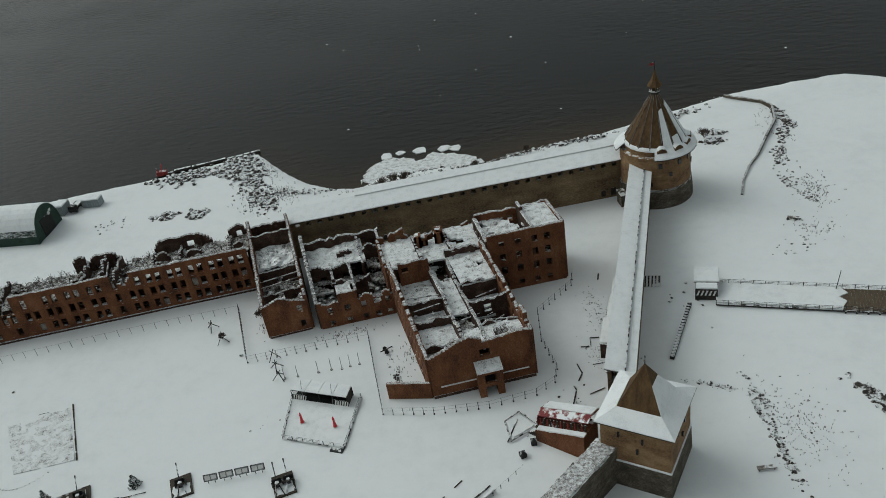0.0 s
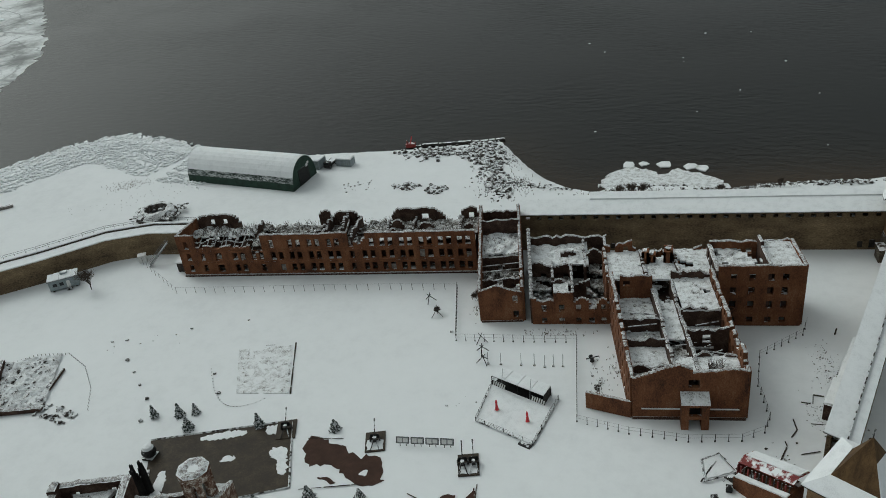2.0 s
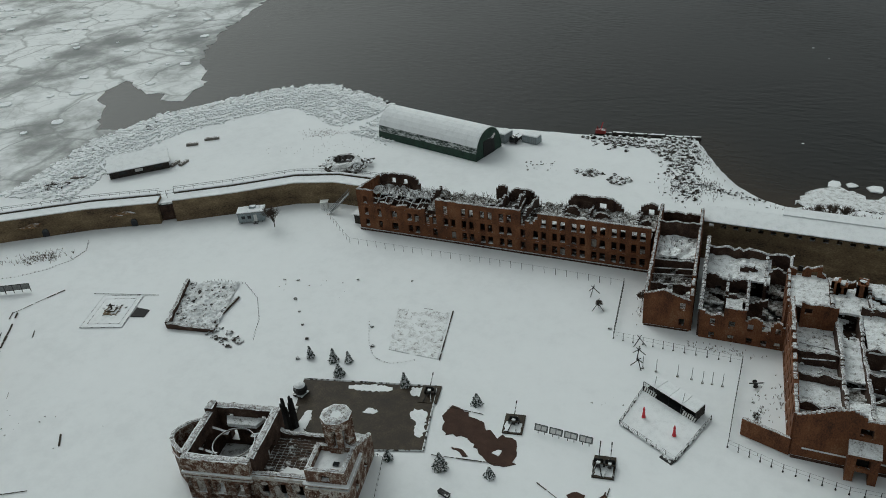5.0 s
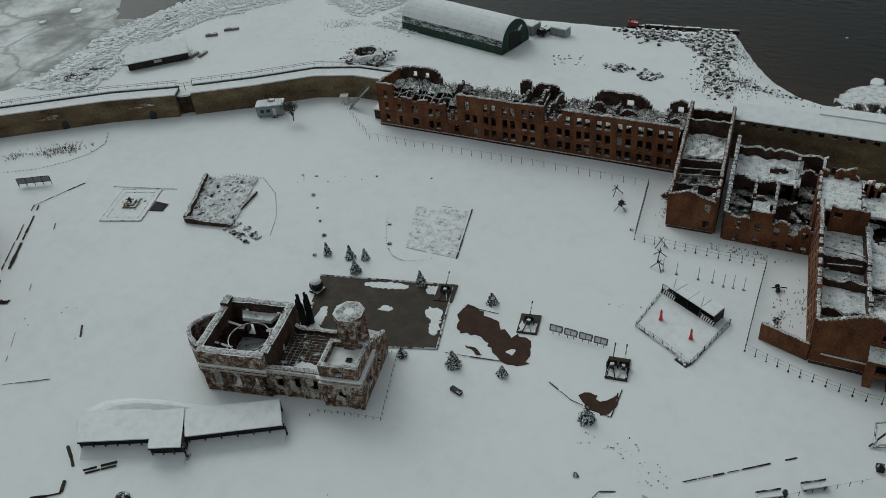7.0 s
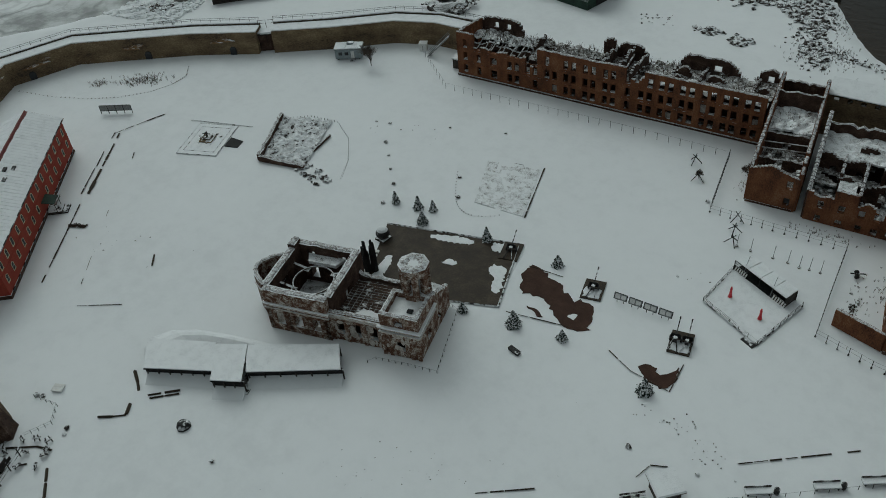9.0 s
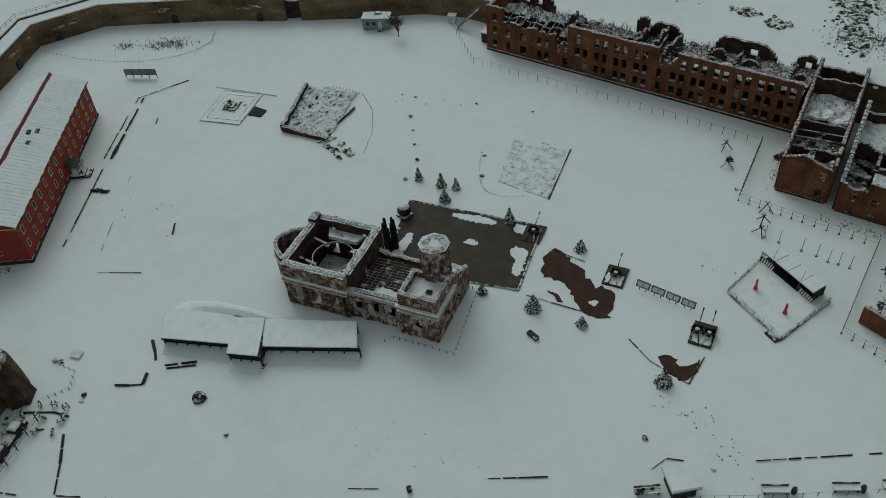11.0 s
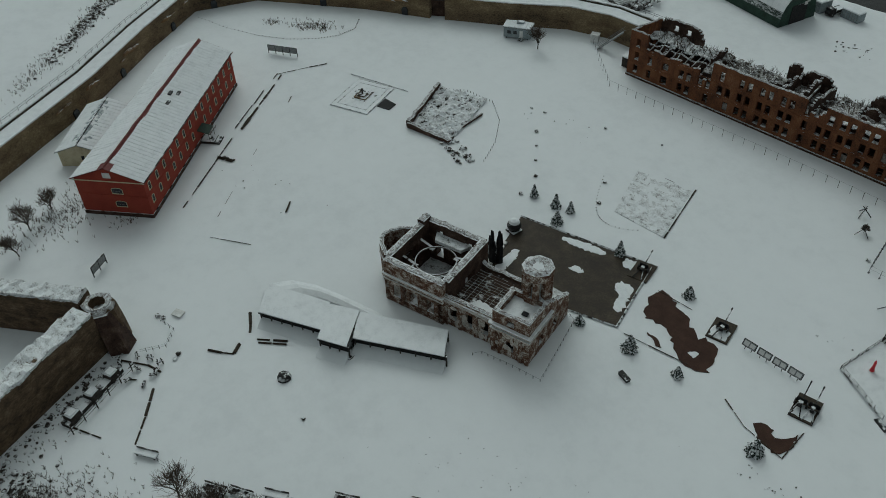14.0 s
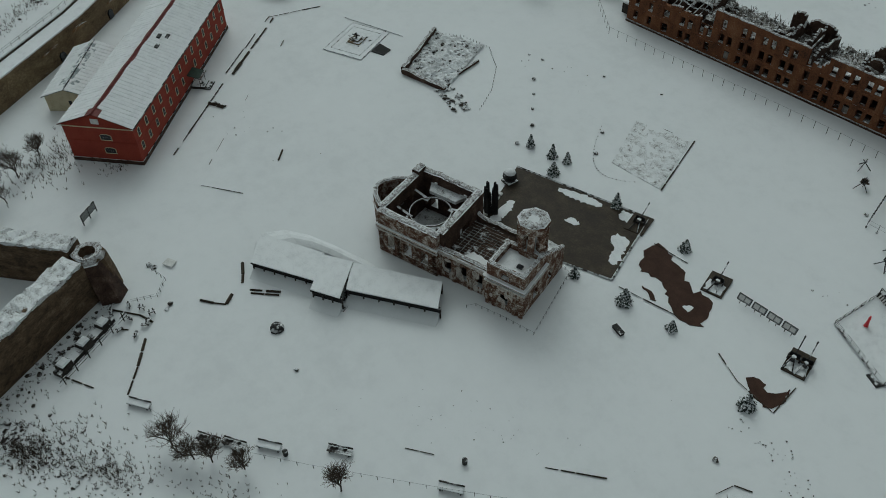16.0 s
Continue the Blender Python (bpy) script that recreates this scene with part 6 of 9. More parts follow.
for i in range(8):
    part("slab", Mesh().box(-0.9, -0.36, -0.1, 0.9, 0.36, 0.4), WHITE, slabs).matrix_basis = pose(2.8 - i * 0.56, -5.8 + i * 1.1, 0, 0, 0, 20)
dark_patch = [(-70.6, 96.3), (-67.8, 96.9), (-65.4, 96.0), (-62.8, 95.4), (-60.6, 94.2), (-57.6, 93.4), (-54.2, 94.4), (-51.4, 88.0), (-54.6, 86.8), (-58.6, 87.6), (-60.6, 89.6), (-63.6, 90.8), (-67.0, 89.4), (-69.4, 92.2)]
patch("melted_clay", dark_patch, CLAY, 0.6, 0.7, 0.03, 11, "bare red-brown clay showing through melted snow", "bare ground", "structure")
patch("snow_patch", [(-57.2, 89.6), (-55.6, 90.6), (-55.2, 89.4), (-56.6, 88.7)], SNOW, 0.25, 0.5, 0.1, 12, "small snow patch on the bare clay", "snow patch", group="snow patches on the terrace")
patch("melted_clay", [(-41.4, 86.9), (-38.8, 88.4), (-37.4, 86.6), (-35.6, 88.6), (-35.4, 91.0), (-34.1, 84.9), (-38.2, 84.2)], CLAY, 0.4, 0.5, 0.03, 13, "bare red-brown clay showing through melted snow", "bare ground", "structure")
patch("melted_clay", [(-64.6, 87.2), (-62.0, 87.6), (-60.2, 86.5), (-60.8, 86.1), (-63.2, 86.9)], CLAY, 0.25, 0.5, 0.03, 14, "bare clay streak in the snow", "bare ground", "structure")


def kerb_line(pts, name="kerb", r=0.1, label="dark strip of bare kerb along a snowy path", dash=0.0):
    ob = thing(name, pts[0][0], pts[0][1], 0, 0, label, "kerb", "path kerbs")
    g = random.Random(int(abs(pts[0][0] * 7)))
    for (ax, ay), (bx, by) in zip(pts, pts[1:]):
        n = max(1, int(math.hypot(bx - ax, by - ay) / 2.2))
        for i in range(n):
            if g.random() < dash:
                continue
            f0, f1 = i / n, (i + g.uniform(0.75, 1.0)) / n
            p = Mesh().tube((ax + (bx - ax) * f0 - pts[0][0], ay + (by - ay) * f0 - pts[0][1], 0.03), (ax + (bx - ax) * f1 - pts[0][0], ay + (by - ay) * f1 - pts[0][1], 0.03), r * g.uniform(0.6, 1.3), n=4)
            part("kerbstone", p, SOIL, ob)


kerb_line([(-70.2, 96.2), (-63.2, 97.4)])
kerb_line([(-66.4, 83.8), (-59.8, 85.8), (-52.1, 88.2)], dash=0.2)
kerb_line([(-46.6, 86.6), (-41.4, 84.8), (-34.2, 84.6), (-35.2, 91.6)])
kerb_line([(-67.2, 32.0), (-54.7, 42.4)], dash=0.45, r=0.07)
kerb_line([(-47.3, 51.0), (-40.8, 57.0)], r=0.12)
kerb_line([(-19.5, 78.6), (-6.3, 91.5)], r=0.12, dash=0.15)
kerb_line([(-182.9, 77.4), (-178.0, 72.0), (-173.1, 66.3)], r=0.26, dash=0.2)
kerb_line([(-184.2, 77.0), (-178.8, 70.4), (-174.6, 65.8)], r=0.14, dash=0.2)
kerb_line([(-172.4, 65.6), (-169.2, 61.9), (-165.8, 58.0)], r=0.42, dash=0.1)
kerb_line([(-174.2, 65.0), (-167.2, 57.0)], r=0.14, dash=0.1)
kerb_line([(-167.2, 58.4), (-156.0, 46.2), (-146.5, 35.8)], r=0.16, dash=0.2)
kerb_line([(-159.0, 49.3), (-155.2, 51.6)], r=0.4)
kerb_line([(-156.6, 57.7), (-139.0, 40.1)], r=0.07, dash=0.55)
kerb_line([(-184, 76.5), (-182, 85), (-179.9, 92.6)], r=0.1, dash=0.2)
kerb_line([(-172.0, 74.6), (-169.8, 72.5)], r=0.14, dash=0.1)
kerb_line([(-134.7, 54.7), (-131.6, 51.9)], r=0.18, dash=0.0)
kerb_line([(-134.3, 36.6), (-127.1, 42.3)], r=0.08, dash=0.05)


# ---- red prison, annex and shelter ----
def red_prison():
    ob = thing("red_prison", -147.3, 29.9, 0.1, 136.4, "long two-storey red-painted brick building with snowy roof", "building")
    L, D, h, r = 52.6, 14.8, 8.8, 11.9
    part("wall", Mesh().add([(0, 0, -.3), (L, 0, -.3), (L, D, -.3), (0, D, -.3), (0, 0, h), (L, 0, h), (L, D, h), (0, D, h), (0, D / 2, r - .3), (L, D / 2, r - .3)],
                            [(3, 2, 1, 0), (0, 1, 5, 4), (2, 3, 7, 6), (1, 2, 6, 9, 5), (3, 0, 4, 8, 7), (4, 5, 9, 8), (6, 7, 8, 9)]), BRICK_RED, ob)
    part("plinth", Mesh().box(-.15, -.15, -.3, L + .15, D + .15, 0.7), BRICK_DARK, ob)
    for z in (4.9, 8.4):
        part("string_course", Mesh().box(-.1, -.1, z, L + .1, D + .1, z + 0.22), BRICK_RED if z < 6 else CREAM, ob)
    part("eaves", Mesh().box(-.35, -.45, h - .12, L + .35, 0.1, h + .16).box(-.35, D - .1, h - .12, L + .35, D + .45, h + .16), WHITE, ob)
    part("gutter", Mesh().tube((-.3, -.5, h + .22), (L + .3, -.5, h + .22), 0.12, n=6), IRON, ob)

    def window(m4, w, hh, z0):
        f = Mesh().box(-w / 2 - .1, -.07, -.1, -w / 2, .05, hh).box(w / 2, -.07, -.1, w / 2 + .1, .05, hh).box(-w / 2 - .12, -.1, -.14, w / 2 + .12, .05, 0)
        k = 6
        arc = [(math.cos(math.pi * i / k), math.sin(math.pi * i / k)) for i in range(k + 1)]
        for (c0, s0), (c1, s1) in zip(arc, arc[1:]):
            f.hexa([(c0 * w / 2, -.07, hh + s0 * .3), (c0 * w / 2, .05, hh + s0 * .3), (c1 * w / 2, .05, hh + s1 * .3), (c1 * w / 2, -.07, hh + s1 * .3),
                    (c0 * (w / 2 + .1), -.07, hh + s0 * .4), (c0 * (w / 2 + .1), .05, hh + s0 * .4), (c1 * (w / 2 + .1), .05, hh + s1 * .4), (c1 * (w / 2 + .1), -.07, hh + s1 * .4)])
        win = part("window", f, CREAM, ob, "arched window with a cream surround")
        win.matrix_basis = m4
        part("pane", Mesh().hexa([(-w / 2, -.02, 0), (w / 2, -.02, 0), (w / 2, .04, 0), (-w / 2, .04, 0), (-w / 2, -.02, hh), (w / 2, -.02, hh), (w / 2, .04, hh), (-w / 2, .04, hh)])
             .prism([(-w / 2, -.02), (w / 2, -.02), (w / 2, .04), (-w / 2, .04)], hh, hh + .28, 0.35), GLASS_DARK, win)
        part("glazing_bar", Mesh().box(-.035, -.045, 0, .035, 0, hh + .2).box(-w / 2, -.045, hh * .5, w / 2, 0, hh * .5 + .06), WOOD_DARK, win)

    for i in range(14):
        x = 2.0 + i * 3.72
        window(pose(x, 0, 5.9), 0.95, 1.45, 0)
        if i != 7:
            window(pose(x, 0, 2.7), 0.95, 1.35, 0)
        part("cellar_window", Mesh().box(x - .5, -.2, .15, x + .5, .05, .75), GLASS_DARK, ob)
    for y in (D * 0.5, ):
        window(pose(0, D * 0.42, 5.6, 0, 0, -90), 2.2, 1.0, 0)
        window(pose(0, D * 0.42, 2.3, 0, 0, -90), 2.2, 1.0, 0)
    part("attic_window", Mesh().box(-.12, D / 2 - .8, 9.4, .05, D / 2 + .8, 10.6), WHITE, ob)
    for s in (0, 1):
        y0, y1 = (-.6, D / 2) if s == 0 else (D + .6, D / 2)
        q = [(-.5, y0, h + .05), (L + .5, y0, h + .05), (L + .5, y1, r), (-.5, y1, r)]
        roof = part("roof", Mesh().hexa(([q[0], q[1], q[2], q[3]] if s == 0 else [q[1], q[0], q[3], q[2]]) + [(x, y, z + .14) for x, y, z in ((q[0], q[1], q[2], q[3]) if s == 0 else (q[1], q[0], q[3], q[2]))]), RUST_BARE, ob, "rust-red sheet roof")
        sm = Mesh(s + 1)
        n = 48
        for i in range(n):
            x0, x1 = -.42 + (L + .84) * i / n, -.42 + (L + .84) * (i + .93) / n
            f1 = 0.93 + 0.045 * wobble(i * 0.25, s, 1.0, 3) if i > 1 else 0.82
            for j in range(4):
                a, b = 0.02 + (f1 - 0.02) * j / 4, 0.02 + (f1 - 0.02) * (j + 1) / 4
                k = sm.rng.uniform(0.07, 0.13)
                ya, yb, za, zb = y0 + (y1 - y0) * a, y0 + (y1 - y0) * b, h + .19 + (r - h - .05) * a, h + .19 + (r - h - .05) * b
                p = [(x0, ya), (x1, ya), (x1, yb), (x0, yb)] if s == 0 else [(x0, yb), (x1, yb), (x1, ya), (x0, ya)]
                zz = [za, za, zb, zb] if s == 0 else [zb, zb, za, za]
                sm.hexa([(u, v, z - .05) for (u, v), z in zip(p, zz)] + [(u, v, z + k) for (u, v), z in zip(p, zz)])
        rs = part("roof_snow", sm, SNOW, roof, "snow in bands between the roof seams")
        rs["kind"] = "stuff"
    part("ridge_cap", Mesh().tube((-.5, D / 2, r + .12), (L + .5, D / 2, r + .12), 0.24, n=6), RUST_BARE, ob, "bare rust-red ridge")
    for x, y in ((25, 4.2), (28.5, 5.0), (29.5, 3.6)):
        z = h + (r - h) * y / (D / 2)
        part("roof_hatch", Mesh().box(x, y, z, x + 1.5, y + .7, z + .7), IRON, ob)
    part("entrance_canopy", Mesh().hexa([(26.6, -2.6, 2.7), (30.0, -2.6, 2.7), (30.0, 0, 3.3), (26.6, 0, 3.3), (26.6, -2.6, 2.85), (30, -2.6, 2.85), (30, 0, 3.45), (26.6, 0, 3.45)]), GREEN_SHEET, ob, "dark green entrance canopy")
    part("entrance_steps", Mesh().box(26.8, -3.4, -.2, 29.8, -.05, .5).box(26.8, -4.6, -.2, 29.8, -3.4, .25), WOOD_DARK, ob)
    for x in (26.8, 29.8):
        part("canopy_post", Mesh().tube((x, -2.5, 0), (x, -2.5, 2.75), 0.07), IRON, ob)


red_prison()
whole("bench", Mesh().box(-2.2, -.35, .25, 2.2, .35, .5).box(-2, -.3, -.1, -1.8, .3, .25).box(1.8, -.3, -.1, 2, .3, .25), WOOD_GREY, -162.6, 43.4, 0, 137, "long grey bench by the red building", "bench", "benches by the red building")
whole("bench", Mesh().box(-2.2, -.35, .25, 2.2, .35, .5).box(-2, -.3, -.1, -1.8, .3, .25).box(1.8, -.3, -.1, 2, .3, .25), WOOD_GREY, -169.6, 52.4, 0, 137, "long grey bench by the red building", "bench", "benches by the red building")
whole("rubble_heap", Mesh(3).lump(0, 0, 0, .5).lump(.9, .3, 0, .45).lump(1.8, .5, 0, .4).lump(2.6, .9, 0, .35), ROCK, -158.2, 50.4, 0, 10, "small heap of dark rubble in snow", "rubble")


def annex():
    ob = thing("annex", -171.4, 28.0, 0, 142, "low cream outbuilding with a snowy gable roof", "outbuilding")
    L, D, h, r = 19.0, 10.0, 3.6, 5.4
    part("wall", Mesh().add([(0, 0, -.3), (L, 0, -.3), (L, D, -.3), (0, D, -.3), (0, 0, h), (L, 0, h), (L, D, h), (0, D, h), (0, D / 2, r), (L, D / 2, r)],
                            [(3, 2, 1, 0), (0, 1, 5, 4), (2, 3, 7, 6), (1, 2, 6, 9, 5), (3, 0, 4, 8, 7), (4, 5, 9, 8), (6, 7, 8, 9)]), CREAM, ob)
    for y in (3.2, 4.3):
        part("window", Mesh().box(-.08, y, 1.6, .05, y + .7, 2.6), GLASS_DARK, ob)
    for y0, mat in ((-.6, BLUEGREY), (D + .6, BLUEGREY)):
        q = [(-.5, y0, h), (L + .5, y0, h), (L + .5, D / 2, r + .2), (-.5, D / 2, r + .2)]
        if y0 > 0:
            q = [q[1], q[0], q[3], q[2]]
        part("roof", Mesh().hexa(q + [(x, y, z + .12) for x, y, z in q]), BLUEGREY, ob)
        m = Mesh(2)
        for i in range(16):
            x0, x1 = -.4 + i * 1.24, -.4 + i * 1.24 + 1.12
            f = m.rng.uniform(.6, .93)
            ya, yb = y0 + (D / 2 - y0) * .04, y0 + (D / 2 - y0) * f
            za, zb = h + .1 + (r + .2 - h) * .04, h + .1 + (r + .2 - h) * f
            p = [(x0, ya, za), (x1, ya, za), (x1, yb, zb), (x0, yb, zb)] if y0 < 0 else [(x0, yb, zb), (x1, yb, zb), (x1, ya, za), (x0, ya, za)]
            m.hexa(p + [(x, y, z + .14) for x, y, z in p])
        part("roof_snow", m, SNOW, ob)["kind"] = "stuff"
    part("ridge_cap", Mesh().tube((-.5, D / 2, r + .3), (L + .5, D / 2, r + .3), .14), IRON, ob)


annex()


def shelter():
    ob = thing("visitor_shelter", -95.0, 44.0, 0, 0, "long open-fronted timber shelter with flat snowy roof", "shelter")
    R = lambda x, y: (x + 95.0, y - 44.0)
    bays = (([(-112.5, 38.9), (-107.0, 34.3), (-96.6, 41.1), (-101.4, 45.8)], 2.5), ([(-100.8, 45.4), (-94.9, 39.5), (-90.3, 42.5), (-96.2, 48.7)], 2.8), ([(-96.4, 48.6), (-91.6, 44.5), (-78.9, 54.6), (-83.3, 58.6)], 2.5))
    for k, (q, z) in enumerate(bays):
        p = [R(*v) for v in q]
        part("roof", Mesh().hexa([(*v, z - .25) for v in p] + [(*v, z) for v in p]), WOOD_DARK, ob)
        part("roof_snow", Mesh().hexa([(*v, z - .02) for v in p] + [(v[0] * .995, v[1] * .995, z + .22) for v in p]), SNOW, ob, "smooth flat snow")
        part("fascia", Mesh().tube((*p[1], z - .15), (*p[2], z - .15), .17, n=4), BLACK, ob)
        part("shutter_wall", Mesh().hexa([(p[1][0] - .3, p[1][1] + .5, 0), (p[2][0] - .3, p[2][1] + .5, 0), (p[2][0] - .4, p[2][1] + .7, 0), (p[1][0] - .4, p[1][1] + .7, 0), (p[1][0] - .3, p[1][1] + .5, z - .3), (p[2][0] - .3, p[2][1] + .5, z - .3), (p[2][0] - .4, p[2][1] + .7, z - .3), (p[1][0] - .4, p[1][1] + .7, z - .3)]), BLACK, ob, "dark boarded front")
        part("back_wall", Mesh().hexa([(*p[0], -.2), (p[0][0] + .3, p[0][1] - .3, -.2), (p[3][0] + .3, p[3][1] - .3, -.2), (*p[3], -.2), (*p[0], z - .3), (p[0][0] + .3, p[0][1] - .3, z - .3), (p[3][0] + .3, p[3][1] - .3, z - .3), (*p[3], z - .3)]), WOOD_DARK, ob)
        part("snow_bank", Mesh().hexa([(p[1][0] + 1.2, p[1][1] - 1.6, -.3), (p[2][0] + 1.2, p[2][1] - 1.6, -.3), (p[2][0] - .25, p[2][1] + .5, -.3), (p[1][0] - .25, p[1][1] + .5, -.3), (p[1][0] + 1.2, p[1][1] - 1.6, -.28), (p[2][0] + 1.2, p[2][1] - 1.6, -.28), (p[2][0] - .25, p[2][1] + .45, 1.0), (p[1][0] - .25, p[1][1] + .45, 1.0)]), GROUND, ob, "snow banked against the front")
        n = 6 if k != 1 else 3
        for i in range(n + 1):
            x, y = p[1][0] + (p[2][0] - p[1][0]) * i / n, p[1][1] + (p[2][1] - p[1][1]) * i / n
            part("post", Mesh().box(x - .1, y + .25, -.2, x + .1, y + .45, z - .2), WOOD_DARK, ob)
    part("inner_floor", sheet([R(-110.5, 38.6), R(-105.8, 34.6), R(-95, 41.4), R(-93.8, 39.8), R(-89.8, 42.6), R(-90.6, 44.6), R(-78.6, 54.0), R(-82.4, 57.4)], -.1, .06), WOOD_DARK, ob)


shelter()
drift = Mesh(6)
crest = [(-109.7, 35.3), (-113.6, 38.0), (-114.8, 40.6), (-113.4, 43.8), (-109.6, 46.8), (-104.6, 49.2), (-98.5, 51.6), (-93.0, 53.6), (-86.0, 58.6)]
for (ax, ay), (bx, by) in zip(crest, crest[1:]):
    for lo, hi, z0, z1 in ((0.0, .35, .02, .5), (.35, .6, .5, .62), (.6, 1.0, .62, .25)):
        inner = lambda x, y, f: (x + (-96 - x) * f * .32, y + (44.5 - y) * f * .32)
        p = [inner(ax, ay, lo), inner(bx, by, lo), inner(bx, by, hi), inner(ax, ay, hi)]
        drift.add([(*p[0], z0), (*p[1], z0), (*p[2], z1), (*p[3], z1)], [(3, 2, 1, 0)])
whole("snow_drift", drift, SNOW, label="wind-blown snow drift curving behind the shelter", category="snow drift", kind="structure")


# ---- yard things ----
def fence(name, pts, h, spacing, label, wires=(0.9, ), r=0.05, category="fence", feet=True, mat=None):
    ob = thing(name, pts[0][0], pts[0][1], 0, 0, label, category, "fences round the ruins" if name == "fence" else "")
    ox, oy = pts[0]
    for (ax, ay), (bx, by) in zip(pts, pts[1:]):
        d = math.hypot(bx - ax, by - ay)
        n = max(1, round(d / spacing))
        for i in range(n):
            x, y = ax + (bx - ax) * i / n - ox, ay + (by - ay) * i / n - oy
            m = Mesh().tube((x, y, -.1), (x, y, h), r, n=4)
            if feet:
                m.box(x - .14, y - .14, -.1, x + .14, y + .14, .1)
            part("post", m, mat or IRON, ob)
        for w in wires:
            part("rail", Mesh().tube((ax - ox, ay - oy, h * w), (bx - ox, by - oy, h * w), 0.02 if len(wires) < 3 else .035, n=3), mat or STEEL, ob)
    return ob


F = "thin metal post fence round the ruins in snow"
fence("fence", [(-150.5, 154.1), (-138.5, 146.0), (-127.4, 139.0), (-114.4, 140.9), (-86.0, 145.6), (-72, 147.6), (-56.0, 149.5)], 1.8, 2.7, F, (0.95, ), feet=False)
fence("fence", [(-55.8, 150.0), (-50.6, 131.0)], 2.0, 1.2, "dense dark metal fence run crossing the snow", (0.95, .75, .5, .25), 0.07, feet=False)
fence("fence", [(-50.4, 130.4), (-38, 131.8), (-24.6, 133.5)], 1.8, 2.2, F, (0.95, .5), feet=True)
fence("fence", [(-24.6, 133.5), (-22.6, 121), (-20.7, 109.8)], 2.0, 1.2, "dense dark metal fence run crossing the snow", (0.95, .75, .5, .25), 0.07, feet=False)
fence("fence", [(-20.7, 109.6), (-11, 108.0), (-0.6, 107.8), (8.4, 109.6), (12.2, 112.4), (13.1, 116.0), (11.2, 125.0), (11.6, 134), (20.0, 142.6), (21.0, 146.8)], 1.7, 2.1, F, (0.95, .5), 0.055)
fence("fence", [(-78.2, 59.9), (-77.6, 61.4), (-72.1, 63.6), (-67.0, 65.3), (-73.7, 78.8), (-76.3, 79.3)], 0.55, 1.25, "low rope barrier posts round the church", (0.9, ), 0.07, feet=False)
for i, (x, y) in enumerate(((-41.5, 123.7), (-38.8, 123.9), (-34.6, 124.3), (-31.9, 124.6), (-29.7, 124.4), (-28.0, 124.9), (-26.1, 125.2))):
    p = thing("flag_post", x, y, 0, 7 * i, "slim grey post standing in a snowy foot", "post", "row of posts")
    part("pole", Mesh().tube((0, 0, 0), (0.1, 0, 3.0), .06, .05), STEEL, p)
    part("foot", Mesh().rings([(.28, -.1), (.25, .12), (.15, .2)], 8), STONE_DARK, p)


